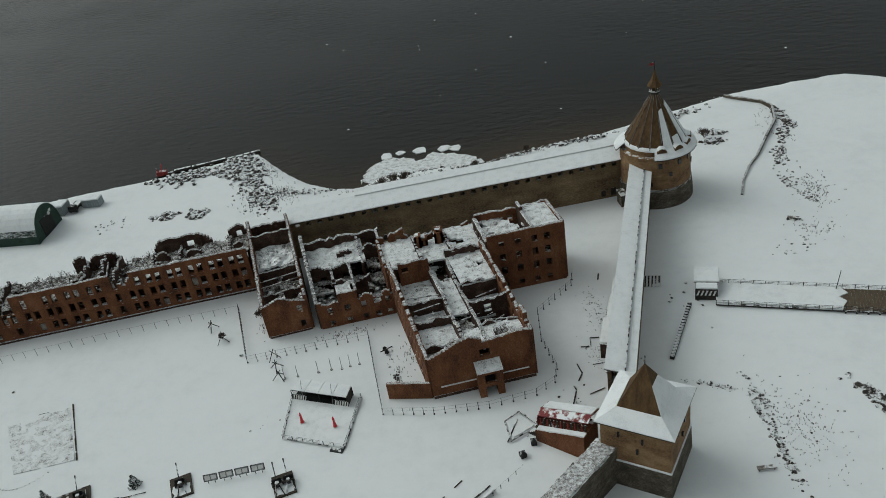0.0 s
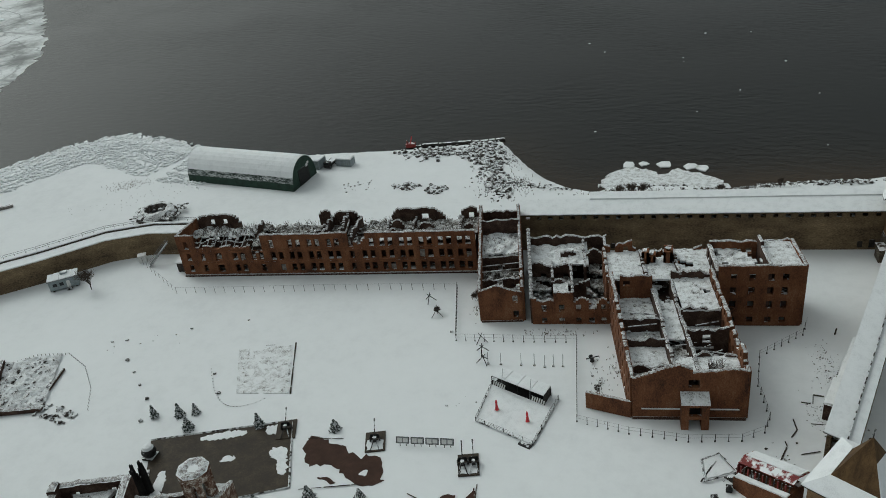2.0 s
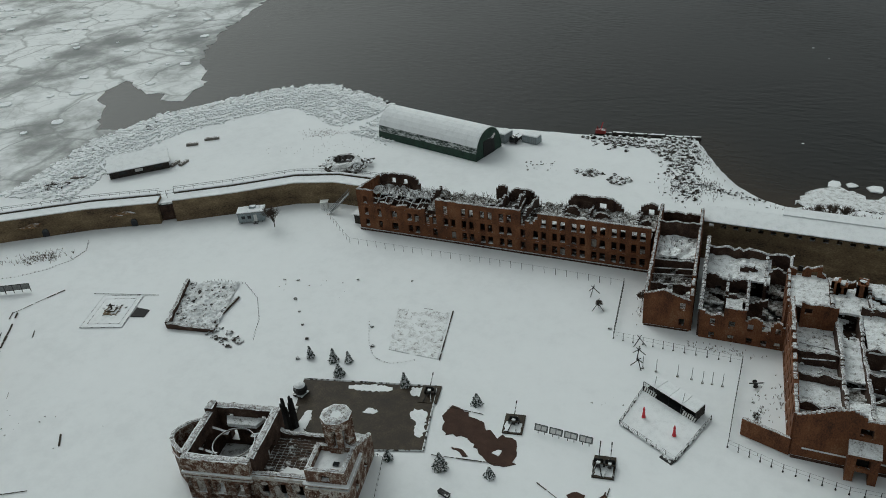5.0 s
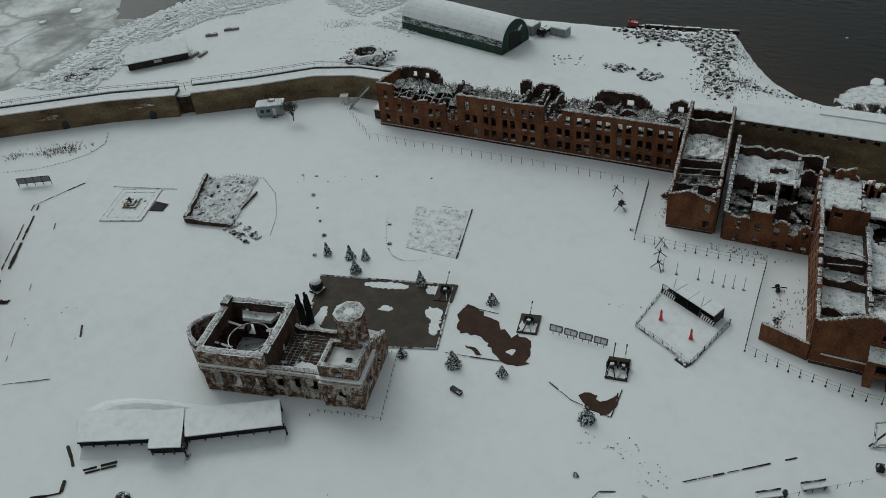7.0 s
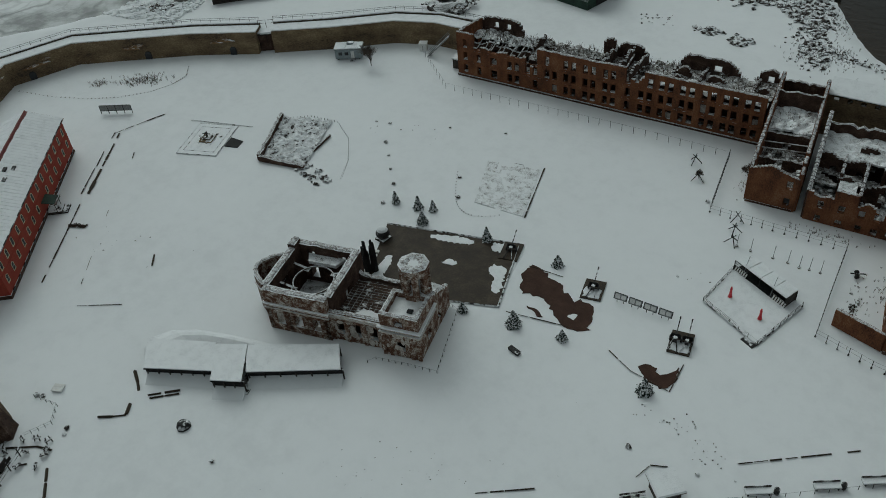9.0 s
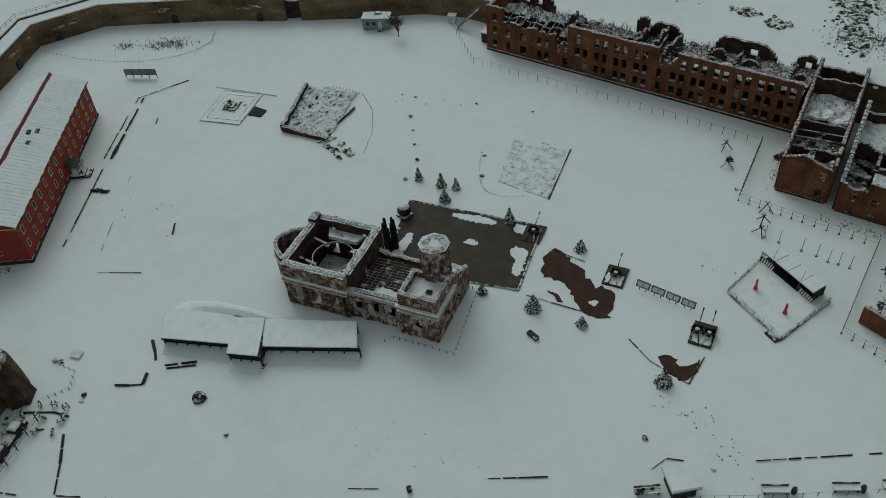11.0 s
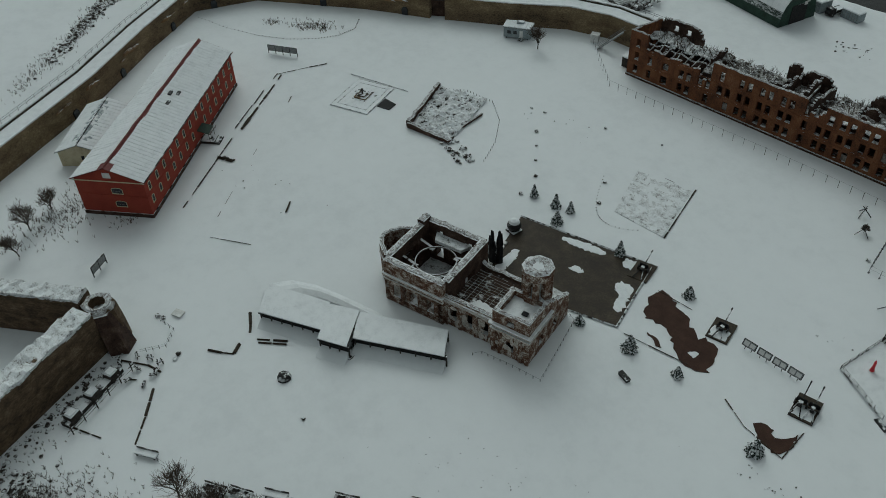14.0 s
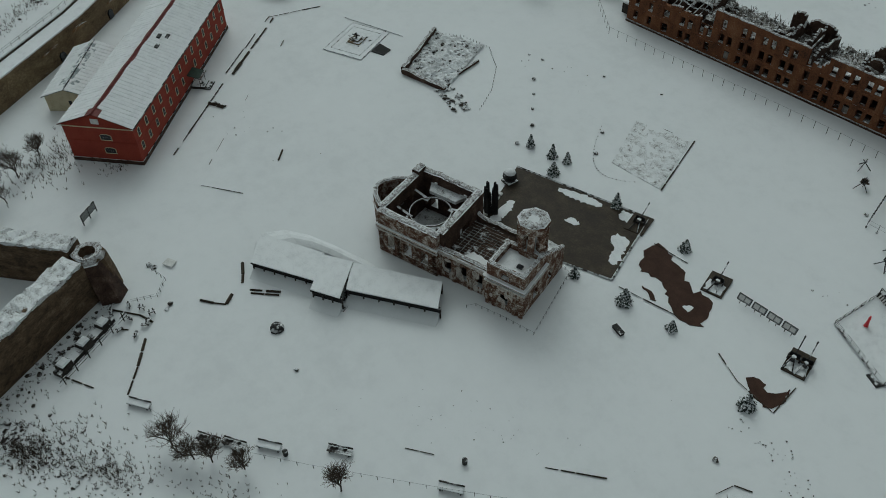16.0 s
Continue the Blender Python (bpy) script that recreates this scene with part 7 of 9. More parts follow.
def stage():
    ob = thing("fenced_stage", -32.8, 110.4, 0, 0, "fenced square platform with a snow-roofed bandstand", "stage")
    R = lambda x, y: (x + 32.8, y - 110.4)
    c = [(-39.5, 106.4), (-27.5, 102.0), (-25.2, 115.1), (-38.9, 119.2)]
    q = [R(*p) for p in c]
    part("platform", sheet(q, -.2, .16), SNOW, ob, "snow-covered platform")
    edge = [(q[0], q[1]), (q[1], q[2]), (q[3], q[0])]
    for a, b in edge:
        part("platform_edge", Mesh().tube((*a, .1), (*b, .1), .14, n=4), WOOD_DARK, ob)
        n = 6
        for i in range(n + 1):
            x, y = a[0] + (b[0] - a[0]) * i / n, a[1] + (b[1] - a[1]) * i / n
            part("post", Mesh().tube((x, y, 0), (x, y, 1.15), .06, n=4), IRON, ob)
        for z in (.4, .75, 1.1):
            part("rail", Mesh().tube((*a, z), (*b, z), .03, n=3), IRON, ob)
    s0, s1 = q[1], (q[1][0] - 2.4, q[1][1] + .9)
    for i in range(4):
        d = .45 * i
        part("step", Mesh().hexa([(s1[0] - .3 * d, s1[1] - .8 * d, -.2), (s0[0] - .3 * d, s0[1] - .8 * d, -.2), (s0[0] - .3 * d + .1, s0[1] - .8 * d + .35, -.2), (s1[0] - .3 * d + .1, s1[1] - .8 * d + .35, -.2),
                                  (s1[0] - .3 * d, s1[1] - .8 * d, .1), (s0[0] - .3 * d, s0[1] - .8 * d, .1), (s0[0] - .3 * d + .1, s0[1] - .8 * d + .35, .1), (s1[0] - .3 * d + .1, s1[1] - .8 * d + .35, .1)]), IRON, ob)
    b = [R(*p) for p in ((-38.9, 117.1), (-27.5, 112.8), (-26.8, 116.2), (-37.6, 120.3))]
    part("bandstand_back", Mesh().hexa([(*b[3], 0), (b[3][0] + .1, b[3][1] - .3, 0), (b[2][0] + .1, b[2][1] - .3, 0), (*b[2], 0), (*b[3], 2.05), (b[3][0] + .1, b[3][1] - .3, 2.05), (b[2][0] + .1, b[2][1] - .3, 2.05), (*b[2], 2.05)]), BLACK, ob)
    part("bandstand_floor", sheet(b, .1, .24), BLACK, ob)
    part("side_wall", Mesh().hexa([(*b[1], .1), (*b[2], .1), (b[2][0] - .12, b[2][1], .1), (b[1][0] - .12, b[1][1], .1), (*b[1], 2.3), (*b[2], 2.05), (b[2][0] - .12, b[2][1], 2.05), (b[1][0] - .12, b[1][1], 2.3)]), WOOD_DARK, ob)
    part("bandstand_roof", Mesh().hexa([(*p, 2.3 if i < 2 else 2.05) for i, p in enumerate(b)] + [(*p, 2.45 if i < 2 else 2.2) for i, p in enumerate(b)]), WOOD_DARK, ob)
    for i in range(4):
        f0, f1 = i / 4 + .006, (i + 1) / 4 - .006
        l = lambda u, v, f: (u[0] + (v[0] - u[0]) * f, u[1] + (v[1] - u[1]) * f)
        p = [l(b[0], b[1], f0), l(b[0], b[1], f1), l(b[3], b[2], f1), l(b[3], b[2], f0)]
        part("roof_snow", Mesh().hexa([(*v, (2.43 if k < 2 else 2.18)) for k, v in enumerate(p)] + [(*v, (2.62 if k < 2 else 2.4)) for k, v in enumerate(p)]), SNOW, ob)
    for e0, e1, n in ((b[0], b[1], 5), ):
        for i in range(n):
            x, y = e0[0] + (e1[0] - e0[0]) * i / (n - 1), e0[1] + (e1[1] - e0[1]) * i / (n - 1)
            part("roof_post", Mesh().tube((x, y, .1), (x, y, 2.3), .09, n=5), IRON, ob)
    for k in (0, 3):
        e0 = (b[0][0] + (b[1][0] - b[0][0]) * k / 4, b[0][1] + (b[1][1] - b[0][1]) * k / 4)
        e1 = (b[0][0] + (b[1][0] - b[0][0]) * (k + 1) / 4, b[0][1] + (b[1][1] - b[0][1]) * (k + 1) / 4)
        for j in range(6):
            f = (j + .2) / 6
            x, y = e0[0] + (e1[0] - e0[0]) * f, e0[1] + (e1[1] - e0[1]) * f
            part("striped_board", Mesh().hexa([(x, y - .08, .2), (x + .28, y - .18, .2), (x + .28, y - .1, .2), (x, y, .2), (x + .3, y - .2, 1.3), (x + .58, y - .3, 1.3), (x + .58, y - .2, 1.3), (x + .3, y - .1, 1.3)]), WHITE, ob, "white diagonal stripe")
        part("front_board", Mesh().hexa([(*e0, .15), (*e1, .15), (e1[0], e1[1] + .08, .15), (e0[0], e0[1] + .08, .15), (*e0, 1.4), (*e1, 1.4), (e1[0], e1[1] + .08, 1.4), (e0[0], e0[1] + .08, 1.4)]), WOOD_DARK, ob)
    for x, y in ((-36.2, 110.0), (-29.7, 107.8)):
        rp = thing("red_post", x, y, .16, 0, "bright red tapered post on the snowy platform", "post", "red posts on the stage")
        part("column", Mesh(2).rings([(.42, 0), (.3, .6), (.2, 1.6), (.24, 1.9), (.1, 2.5)], 8), RED_PAINT, rp)
        part("foot", Mesh().rings([(.55, -.05), (.5, .1)], 10), WHITE, rp)
    for t in (0.18, 0.72):
        x, y = b[0][0] + (b[1][0] - b[0][0]) * t, b[0][1] + (b[1][1] - b[0][1]) * t
        part("flagpole", Mesh().tube((x, y, .1), (x + .4, y + .8, 4.6), .06, .04), STEEL, ob)


stage()


def gun(x, y, turn, barrels, label, dark=False):
    ob = thing("field_gun_memorial", x, y, 0, turn, label, "gun memorial", "gun memorials")
    part("pad", Mesh().box(-1.9, -2.6, -.2, 1.9, 2.6, .2), SOIL, ob)
    if not dark:
        part("pad_snow", Mesh(2).prism(jag([(-1.5, -2.3), (1.5, -2.3), (1.5, 0.2), (-1.5, 0.4)], .2, .6), .18, .28), SNOW, ob)
    for b in range(barrels):
        ox = (b - (barrels - 1) / 2) * 2.0
        g = part("gun", Mesh().tube((ox, -.4, 1.0), (ox, 3.6, 2.3), .1, .09, 8), IRON, ob, "long dark gun barrel")
        part("muzzle", Mesh().tube((ox, 3.5, 2.26), (ox, 3.9, 2.42), .13, .13, 8), IRON, g)
        part("breech", Mesh().box(ox - .28, -.9, .75, ox + .28, .4, 1.35), IRON, g)
        part("shield", Mesh().hexa([(ox - .95, .55, .4), (ox + .95, .55, .4), (ox + .95, .62, .4), (ox - .95, .62, .4), (ox - .8, .25, 1.75), (ox + .8, .25, 1.75), (ox + .8, .33, 1.75), (ox - .8, .33, 1.75)]), IRON, g)
        for s in (-1, 1):
            part("wheel", Mesh().tube((ox + s * .85, .2, .62), (ox + s * 1.0, .2, .62), .52, .52, 12), IRON, g)
            part("trail", Mesh().tube((ox + s * .25, -.4, .8), (ox + s * .85, -2.6, .3), .1, .1, 5), IRON, g)
        part("gun_snow", Mesh(b).lump(ox, -.2, 1.35, .35, .4), SNOW, g)


gun(-56.8, 97.6, 19, 1, "single field gun on a dark snowy pad")
gun(-37.8, 95.1, 17, 2, "pair of field guns on a dark snowy pad")
gun(-75.6, 97.6, 20, 1, "single field gun on a bare dark pad", True)

for i in range(4):
    f = i / 3
    s = thing("information_stand", -51.2 + 8.4 * f, 97.6 + 1.0 * f, 0, 7, "grey glazed information panel on two short legs", "sign", "information stands")
    part("panel", Mesh().hexa([(-1.15, -.05, .75), (1.15, -.05, .75), (1.15, .05, .75), (-1.15, .05, .75), (-1.15, .45, 1.75), (1.15, .45, 1.75), (1.15, .55, 1.75), (-1.15, .55, 1.75)]), STEEL, s)
    part("text_bars", Mesh().hexa([(-1.0, -.03, .9), (-.1, -.03, .9), (-.1, -.02, .9), (-1, -.02, .9), (-1.0, .36, 1.65), (-.1, .36, 1.65), (-.1, .37, 1.65), (-1, .37, 1.65)]).hexa([(.1, -.03, 1.0), (1.0, -.03, 1.0), (1, -.02, 1.), (.1, -.02, 1.), (.1, .34, 1.6), (1, .34, 1.6), (1, .35, 1.6), (.1, .35, 1.6)]), WHITE, s, "pale unreadable text block")
    part("frame", Mesh().tube((-1.2, -.05, .72), (1.2, -.05, .72), .07, n=4).tube((-1.2, .5, 1.78), (1.2, .5, 1.78), .07, n=4).tube((-1.2, -.05, .72), (-1.2, .5, 1.78), .07, n=4).tube((1.2, -.05, .72), (1.2, .5, 1.78), .07, n=4), IRON, s)
    for x in (-.6, .6):
        part("leg", Mesh().tube((x, .1, -.1), (x, .15, .95), .07, n=5), IRON, s)
for (x, y, turn, n) in ((-192.2, 82.8, 37, 4), (-138.2, 15.7, -52, 2)):
    s = thing("notice_board", x, y, 0, turn, "dark framed notice board standing in snow", "sign", "notice boards")
    for i in range(n):
        part("panel", Mesh().box((i - n / 2) * 2.1 + .08, -.06, .9, (i - n / 2) * 2.1 + 2.02, .06, 2.3), STEEL, s)
        part("frame", Mesh().box((i - n / 2) * 2.1, -.09, .78, (i - n / 2) * 2.1 + 2.1, .09, .9).box((i - n / 2) * 2.1, -.09, 2.3, (i - n / 2) * 2.1 + 2.1, .09, 2.42), IRON, s)
    for i in range(n + 1):
        part("leg", Mesh().box((i - n / 2) * 2.1 - .06, -.09, -.1, (i - n / 2) * 2.1 + .06, .09, 2.4), IRON, s)


def spruce(x, y, h, r, seed):
    ob = thing("spruce", x, y, 0, seed * 40, "small dark spruce dusted with snow", "conifer", "young spruces")
    g, m = random.Random(seed), Mesh(seed)
    part("trunk", Mesh().tube((0, 0, -.1), (0, 0, h * .95), .09, .02, 5), BARK, ob)
    tiers = int(h / .26)
    for t in range(tiers):
        f = t / tiers
        z, rr = .18 + f * (h - .25), r * (1 - f) ** .85 * (1 + .12 * g.uniform(-1, 1)) + .06
        n = max(5, int(13 * (1 - f) + 4))
        a0 = g.uniform(0, 6)
        for i in range(n):
            a = a0 + i * 2 * math.pi / n + g.uniform(-.2, .2)
            q, w, d = rr * g.uniform(.75, 1.15), .26 + .22 * (1 - f), rr * .22
            c, s = math.cos(a), math.sin(a)
            m.add([(c * .05, s * .05, z + .16), (c * q * .55 - s * w, s * q * .55 + c * w, z + .02 - d * .4), (c * q, s * q, z - d), (c * q * .55 + s * w, s * q * .55 - c * w, z + .02 - d * .4), (c * q * .5, s * q * .5, z + .14)],
                  [(0, 1, 4), (1, 2, 4), (2, 3, 4), (3, 0, 4), (0, 3, 2, 1)])
    part("crown", m, NEEDLE, ob)["kind"] = "stuff"


for i, (x, y, h, r) in enumerate(((-105.3, 96.3, 3.2, 1.0), (-100.0, 97.6, 3.4, 1.15), (-97.0, 98.9, 2.7, 1.0), (-96.0, 94.4, 3.1, 1.4), (-81.6, 97.6, 3.6, 1.25), (-66.0, 99.6, 2.6, 1.25), (-72.9, 79.3, 2.3, 1.15), (-63.4, 82.0, 3.6, 1.5), (-54.6, 84.2, 2.3, 1.1), (-37.4, 82.3, 3.2, 1.7))):
    spruce(x, y, h, r, i + 1)


def bare_tree(x, y, h, spread, seed, label="leafless grey-brown tree with a dense twiggy crown", z=0.0):
    h *= 1.5
    ob = thing("bare_tree", x, y, z, seed * 53, label, "bare tree", "leafless trees")
    g, wood, fine = random.Random(seed), Mesh(seed), Mesh(seed + 1)

    def grow(p, d, length, r, depth):
        e = p + d * length
        (wood if depth < 3 else fine).tube(p, e, r, r * .65, 5 if depth < 2 else 3)
        if depth == 5:
            return
        for _ in range((7, 4, 4, 3, 2)[depth]):
            nd = (d + Vector((g.uniform(-1, 1), g.uniform(-1, 1), g.uniform(-.1, .8))) * spread).normalized()
            grow(p + d * length * g.uniform(.55, 1.0), nd, length * g.uniform(.72, .95), max(.022, r * .58), depth + 1)

    grow(Vector((0, 0, -.2)), Vector((g.uniform(-.1, .1), g.uniform(-.1, .1), 1)).normalized(), h * .2, h * .017, 0)
    part("trunk", wood, BARK, ob)
    part("twig_crown", fine, TWIG, ob)["kind"] = "stuff"


for i, (x, y, h) in enumerate(((-82.4, 8.9, 6.5), (-78.4, 10.6, 5.2), (-76.4, 12.6, 5.0), (-72.6, 15.9, 4.6), (-61.4, 25.4, 5.6), (-152.8, 137.6, 6.0), (-159.0, 8.0, 6.0), (-163, 13.5, 5.5), (-152.0, 4.0, 5.0))):
    bare_tree(x, y, h, .75, 300 + i)
for i, (x, y, h) in enumerate(((-24.0, 200.4, 3.6), (-20.6, 200.6, 4.2), (-17.4, 201.8, 4.0), (66.4, 203.0, 3.6), (3.0, 204.0, 3.0), (18.0, 209.5, 2.8), (-57.6, 139.6, 2.0), (-49.8, 146.0, 2.6))):
    bare_tree(x, y, h, .95, 340 + i, "low leafless shrub in deep snow", -.3 if y > 190 else 0)


def plot(name, pts, z, seed, mat, label, relief=0.3, category="garden plot"):
    ob = snow_floor(None, pts, z, 0, seed, 0.7, relief, mat, name, "", 0.5)
    return tagged(ob, label, category, kind="structure")


plot("garden_plot", [(-98.6, 119.8), (-91.6, 106.0), (-80.2, 107.8), (-86.8, 123.4)], 0.0, 401, SNOW_ROUGH, "rough snowed-over excavation plot with dark edging")
kerb_line([(-86.4, 124.2), (-79.7, 107.6)], r=.14)
kerb_line([(-97.4, 121.2), (-88.6, 123.2)], r=.08, dash=.5)
g = random.Random(12)
stones = Mesh(12)
for i in range(26):
    a = i / 25
    stones.lump(-101.5 + 17 * a, 112.5 - 10.5 * math.sin(a * 2.4), 0, .15, .6)
whole("stone_border", stones, ROCK, label="curving row of small dark border stones", category="stone border", kind="stuff")


def foundation():
    ob = thing("foundation_ruin", -138.0, 99.0, 0, 0, "low brick foundation ruin filled with rubble and snow", "ruin")
    R = lambda *p: [(x + 138, y - 99) for x, y in p]
    a, b, c, d = R((-153.0, 105.8), (-143.1, 90.0), (-131.6, 93.6), (-141.0, 111.5))
    wall_run(ob, b, a, lambda s: 1.5, .9, BRICK_DARK, (), (), .25, 421, .2)
    wall_run(ob, b, c, lambda s: 1.3 - .03 * s, .9, BRICK_DARK, (), (), .25, 422, .2)
    snow_floor(ob, [b, c, d, a], .45, 0, 423, .6, .8, SNOW_ROUGH, "rubble_fill", "rubble fill under thin snow", .6)
    debris(ob, [b, c, d, a], .4, 130, .15, .55, ROCK, 424)
    debris(ob, R((-137, 92.4), (-124, 90.6), (-122, 94), (-133, 96.6)), .1, 60, .2, .65, ROCK, 425)
    wall_run(ob, R((-134.2, 96.2))[0], R((-136.5, 106.6))[0], lambda s: .5, .4, BRICK_DARK, (), (), .2, 426, .1)
    posts = R((-152.2, 105.4), (-147.1, 110.2), (-139.4, 112.0), (-132.1, 108.4), (-125.6, 102.0), (-120.8, 94.6))
    for (ax, ay), (bx, by) in zip(posts, posts[1:]):
        for i in range(8):
            x, y = ax + (bx - ax) * i / 8, ay + (by - ay) * i / 8
            part("rope_post", Mesh().tube((x, y, -.1), (x, y, .45), .07, n=4), IRON, ob)


foundation()


def cross_memorial():
    ob = thing("cross_memorial", -161.1, 88.6, 0, 27, "square snowy memorial plot with a low cross", "memorial")
    part("plot_snow", Mesh().box(-5.2, -6.6, -.2, 5.2, 6.6, .1), SNOW, ob)
    for a, b in (((-5.2, -6.6), (5.2, -6.6)), ((5.2, -6.6), (5.2, 6.6)), ((5.2, 6.6), (-5.2, 6.6)), ((-5.2, 6.6), (-5.2, -6.6)), ((-4, -5.2), (4, -5.2)), ((4, -5.2), (4, 5.2)), ((4, 5.2), (-4, 5.2)), ((-4, 5.2), (-4, -5.2)), ((-8.4, 7.9), (9.0, 6.6))):
        part("kerbstone", Mesh().tube((*a, .09), (*b, .09), .09, n=4), WOOD_DARK, ob)
    part("base", Mesh().box(-1.6, -1.6, 0, 1.6, 1.6, .45), STONE, ob)
    part("base", Mesh().box(-1.0, -1.0, .45, 1.0, 1.0, .8), STONE_DARK, ob)
    part("cross", Mesh().box(-.18, -.15, .8, .18, .15, 2.3).box(-1.0, -.14, 1.6, 1.0, .14, 1.85), WOOD_DARK, ob)
    debris(ob, [(-3, -2), (3, -2), (3, 2.4), (-3, 2.4)], .1, 22, .15, .4, ROCK, 431)
    part("dark_slab", Mesh().hexa([(5.5, -2.4, -.1), (9.0, -2.6, -.1), (9.3, .2, -.1), (5.6, 1.4, -.1), (5.5, -2.4, .12), (9.0, -2.6, .12), (9.3, .2, .12), (5.6, 1.4, .12)]), BLACK, ob, "bare black slab")


cross_memorial()
for i, (x, y) in enumerate(((-131.6, 117.7), (-128.1, 118.9), (-123.3, 112.2), (-118.9, 108.5), (-114.8, 104.8), (-110.4, 101.1), (-114.7, 125.5), (-99.8, 111.1), (-95.4, 105.3), (-102.1, 130.7), (-83.7, 30.3), (-33.9, 71.5), (-23.4, 73.3), (-52.3, 133.2), (-107.6, 94.6), (-54.7, 42.1))):
    p = thing("stump", x, y, 0, i * 31, "small dark stump or stone in the snow", "stump", "small stumps in the snow")
    part("top", Mesh(i).lump(0, 0, 0, .34 + .1 * (i % 3), .8), ROCK, p)
    part("snow_cap", Mesh(i).lump(0, .05, .25, .26, .4), SNOW, p)
whole("manhole_mound", Mesh(3).rings([(1.25, -.2), (1.2, .3), (.9, .75), (.4, .95)], 9, .06), IRON, -93.1, 31.8, 0, 0, "dark round boulder bare of snow", "boulder")
whole("dark_crate", Mesh().box(-1.1, -.4, -.1, 1.1, .4, .45).box(-1.15, -.45, .45, 1.15, .45, .53), IRON, -59.4, 76.9, 0, -8, "low dark metal crate on the snow", "crate")
whole("pallet", Mesh().box(-.9, -.7, -.1, .9, .7, .22).box(-1, -.8, .22, 1, .8, .34), WHITE, -117.9, 23.2, 0, 30, "flat pale board lying on the snow", "board")
for name, pts, r in (("ditch_edge", [(-110.3, 33.8), (-107.6, 32.6), (-105.4, 31.4)], .3), ("ditch_edge", [(-104.5, 29.0), (-103.0, 27.2), (-104.6, 25.6), (-106.7, 23.9)], .28), ("log_stack", [(-103.6, 32.0), (-99.8, 36.3)], .22), ("log_stack", [(-102.8, 31.8), (-99.4, 35.6)], .2)):
    kerb_line(pts, name, r, "dark timber edging half buried in snow")
w = thing("gun_wreck", -20.6, 128.0, 0, 20, "small wrecked dark gun carriage in snow", "gun wreck")
part("carriage", Mesh(1).tube((-1.2, 0, .5), (1.4, .2, .7), .12).box(-.35, -.4, .1, .35, .4, .45), IRON, w)
for s in (-.7, .7):
    part("wheel", Mesh().tube((-.1, s, .45), (-.1, s * 1.15, .45), .45, .45, 10), IRON, w)
for i, (x, y) in enumerate(((-44.8, 130.7), (-43.6, 127.0), (-42.5, 123.8), (-57.4, 138.7), (-60.8, 144.0))):
    t = thing("anti_tank_hedgehog" if i < 3 else "tripod_stand", x, y, 0, 37 * i, "dark crossed-beam steel obstacle in snow" if i < 3 else "small dark tripod stand in the snow", "obstacle" if i < 3 else "tripod", "steel obstacles" if i < 3 else "tripods")
    for a in range(3):
        c, s = math.cos(a * 2.094), math.sin(a * 2.094)
        part("beam", Mesh().tube((1.5 * c, 1.5 * s, 0), (-.5 * c, -.5 * s, 2.2), .11, .09, 4), IRON, t)


# ---- outside the walls ----
def hangar():
    ob = thing("hangar", -161.9, 200.2, 0, -6.5, "dark green arched hangar with a snowy roof", "hangar")
    L, D, H = 40.6, 13.5, 8.6
    n = 14
    arc = [(D / 2 - D / 2 * math.cos(math.pi * i / n), H * math.sin(math.pi * i / n) ** .85) for i in range(n + 1)]
    shell, lower = Mesh(), Mesh()
    for (y0, z0), (y1, z1) in zip(arc, arc[1:]):
        (shell if min(z0, z1) > 2.2 else lower).add([(0, y0, z0), (L, y0, z0), (L, y1, z1), (0, y1, z1)], [(0, 1, 2, 3)])
    part("side_wall", lower, GREEN_SHEET, ob, "dark green sheet side")
    part("roof", shell, THIN_SNOW, ob, "dark sheet roof under thin broken snow")
    for x in (0, L):
        m = Mesh()
        m.add([(x, y, z) for y, z in arc], [tuple(range(n + 1))])
        part("end_wall", m, GREEN_SHEET, ob)
    s = Mesh(3)
    k = 26
    for i in range(k):
        x0, x1 = L * i / k, L * (i + 1) / k
        for (y0, z0), (y1, z1) in zip(arc, arc[1:]):
            low = min(z0, z1)
            if low < 4.0 and (y0 + y1) / 2 < D / 2:
                continue
            if low < 2.5:
                continue
            c = D / 2
            o = lambda y, z, d: (c + (y - c) * (1 + d / 7), z * (1 + d / 8))
            a0, a1 = o(y0, z0, .03), o(y1, z1, .03)
            b0, b1 = o(y0, z0, .26), o(y1, z1, .26)
            s.hexa([(x0, *a0), (x1, *a0), (x1, *a1), (x0, *a1), (x0, *b0), (x1, *b0), (x1, *b1), (x0, *b1)])
    part("roof_snow", s, SNOW, ob, "snow over the arched roof")["kind"] = "stuff"
    part("door", Mesh().box(L + .02, 3.8, 0, L + .14, 9.6, 5.2), IRON, ob)
    part("door_mark", Mesh().box(L + .15, 8.2, 4.6, L + .17, 9.4, 5.6).box(L + .15, 9.0, 5.2, L + .17, 10.2, 6.0), WHITE, ob, "pale painted mark")


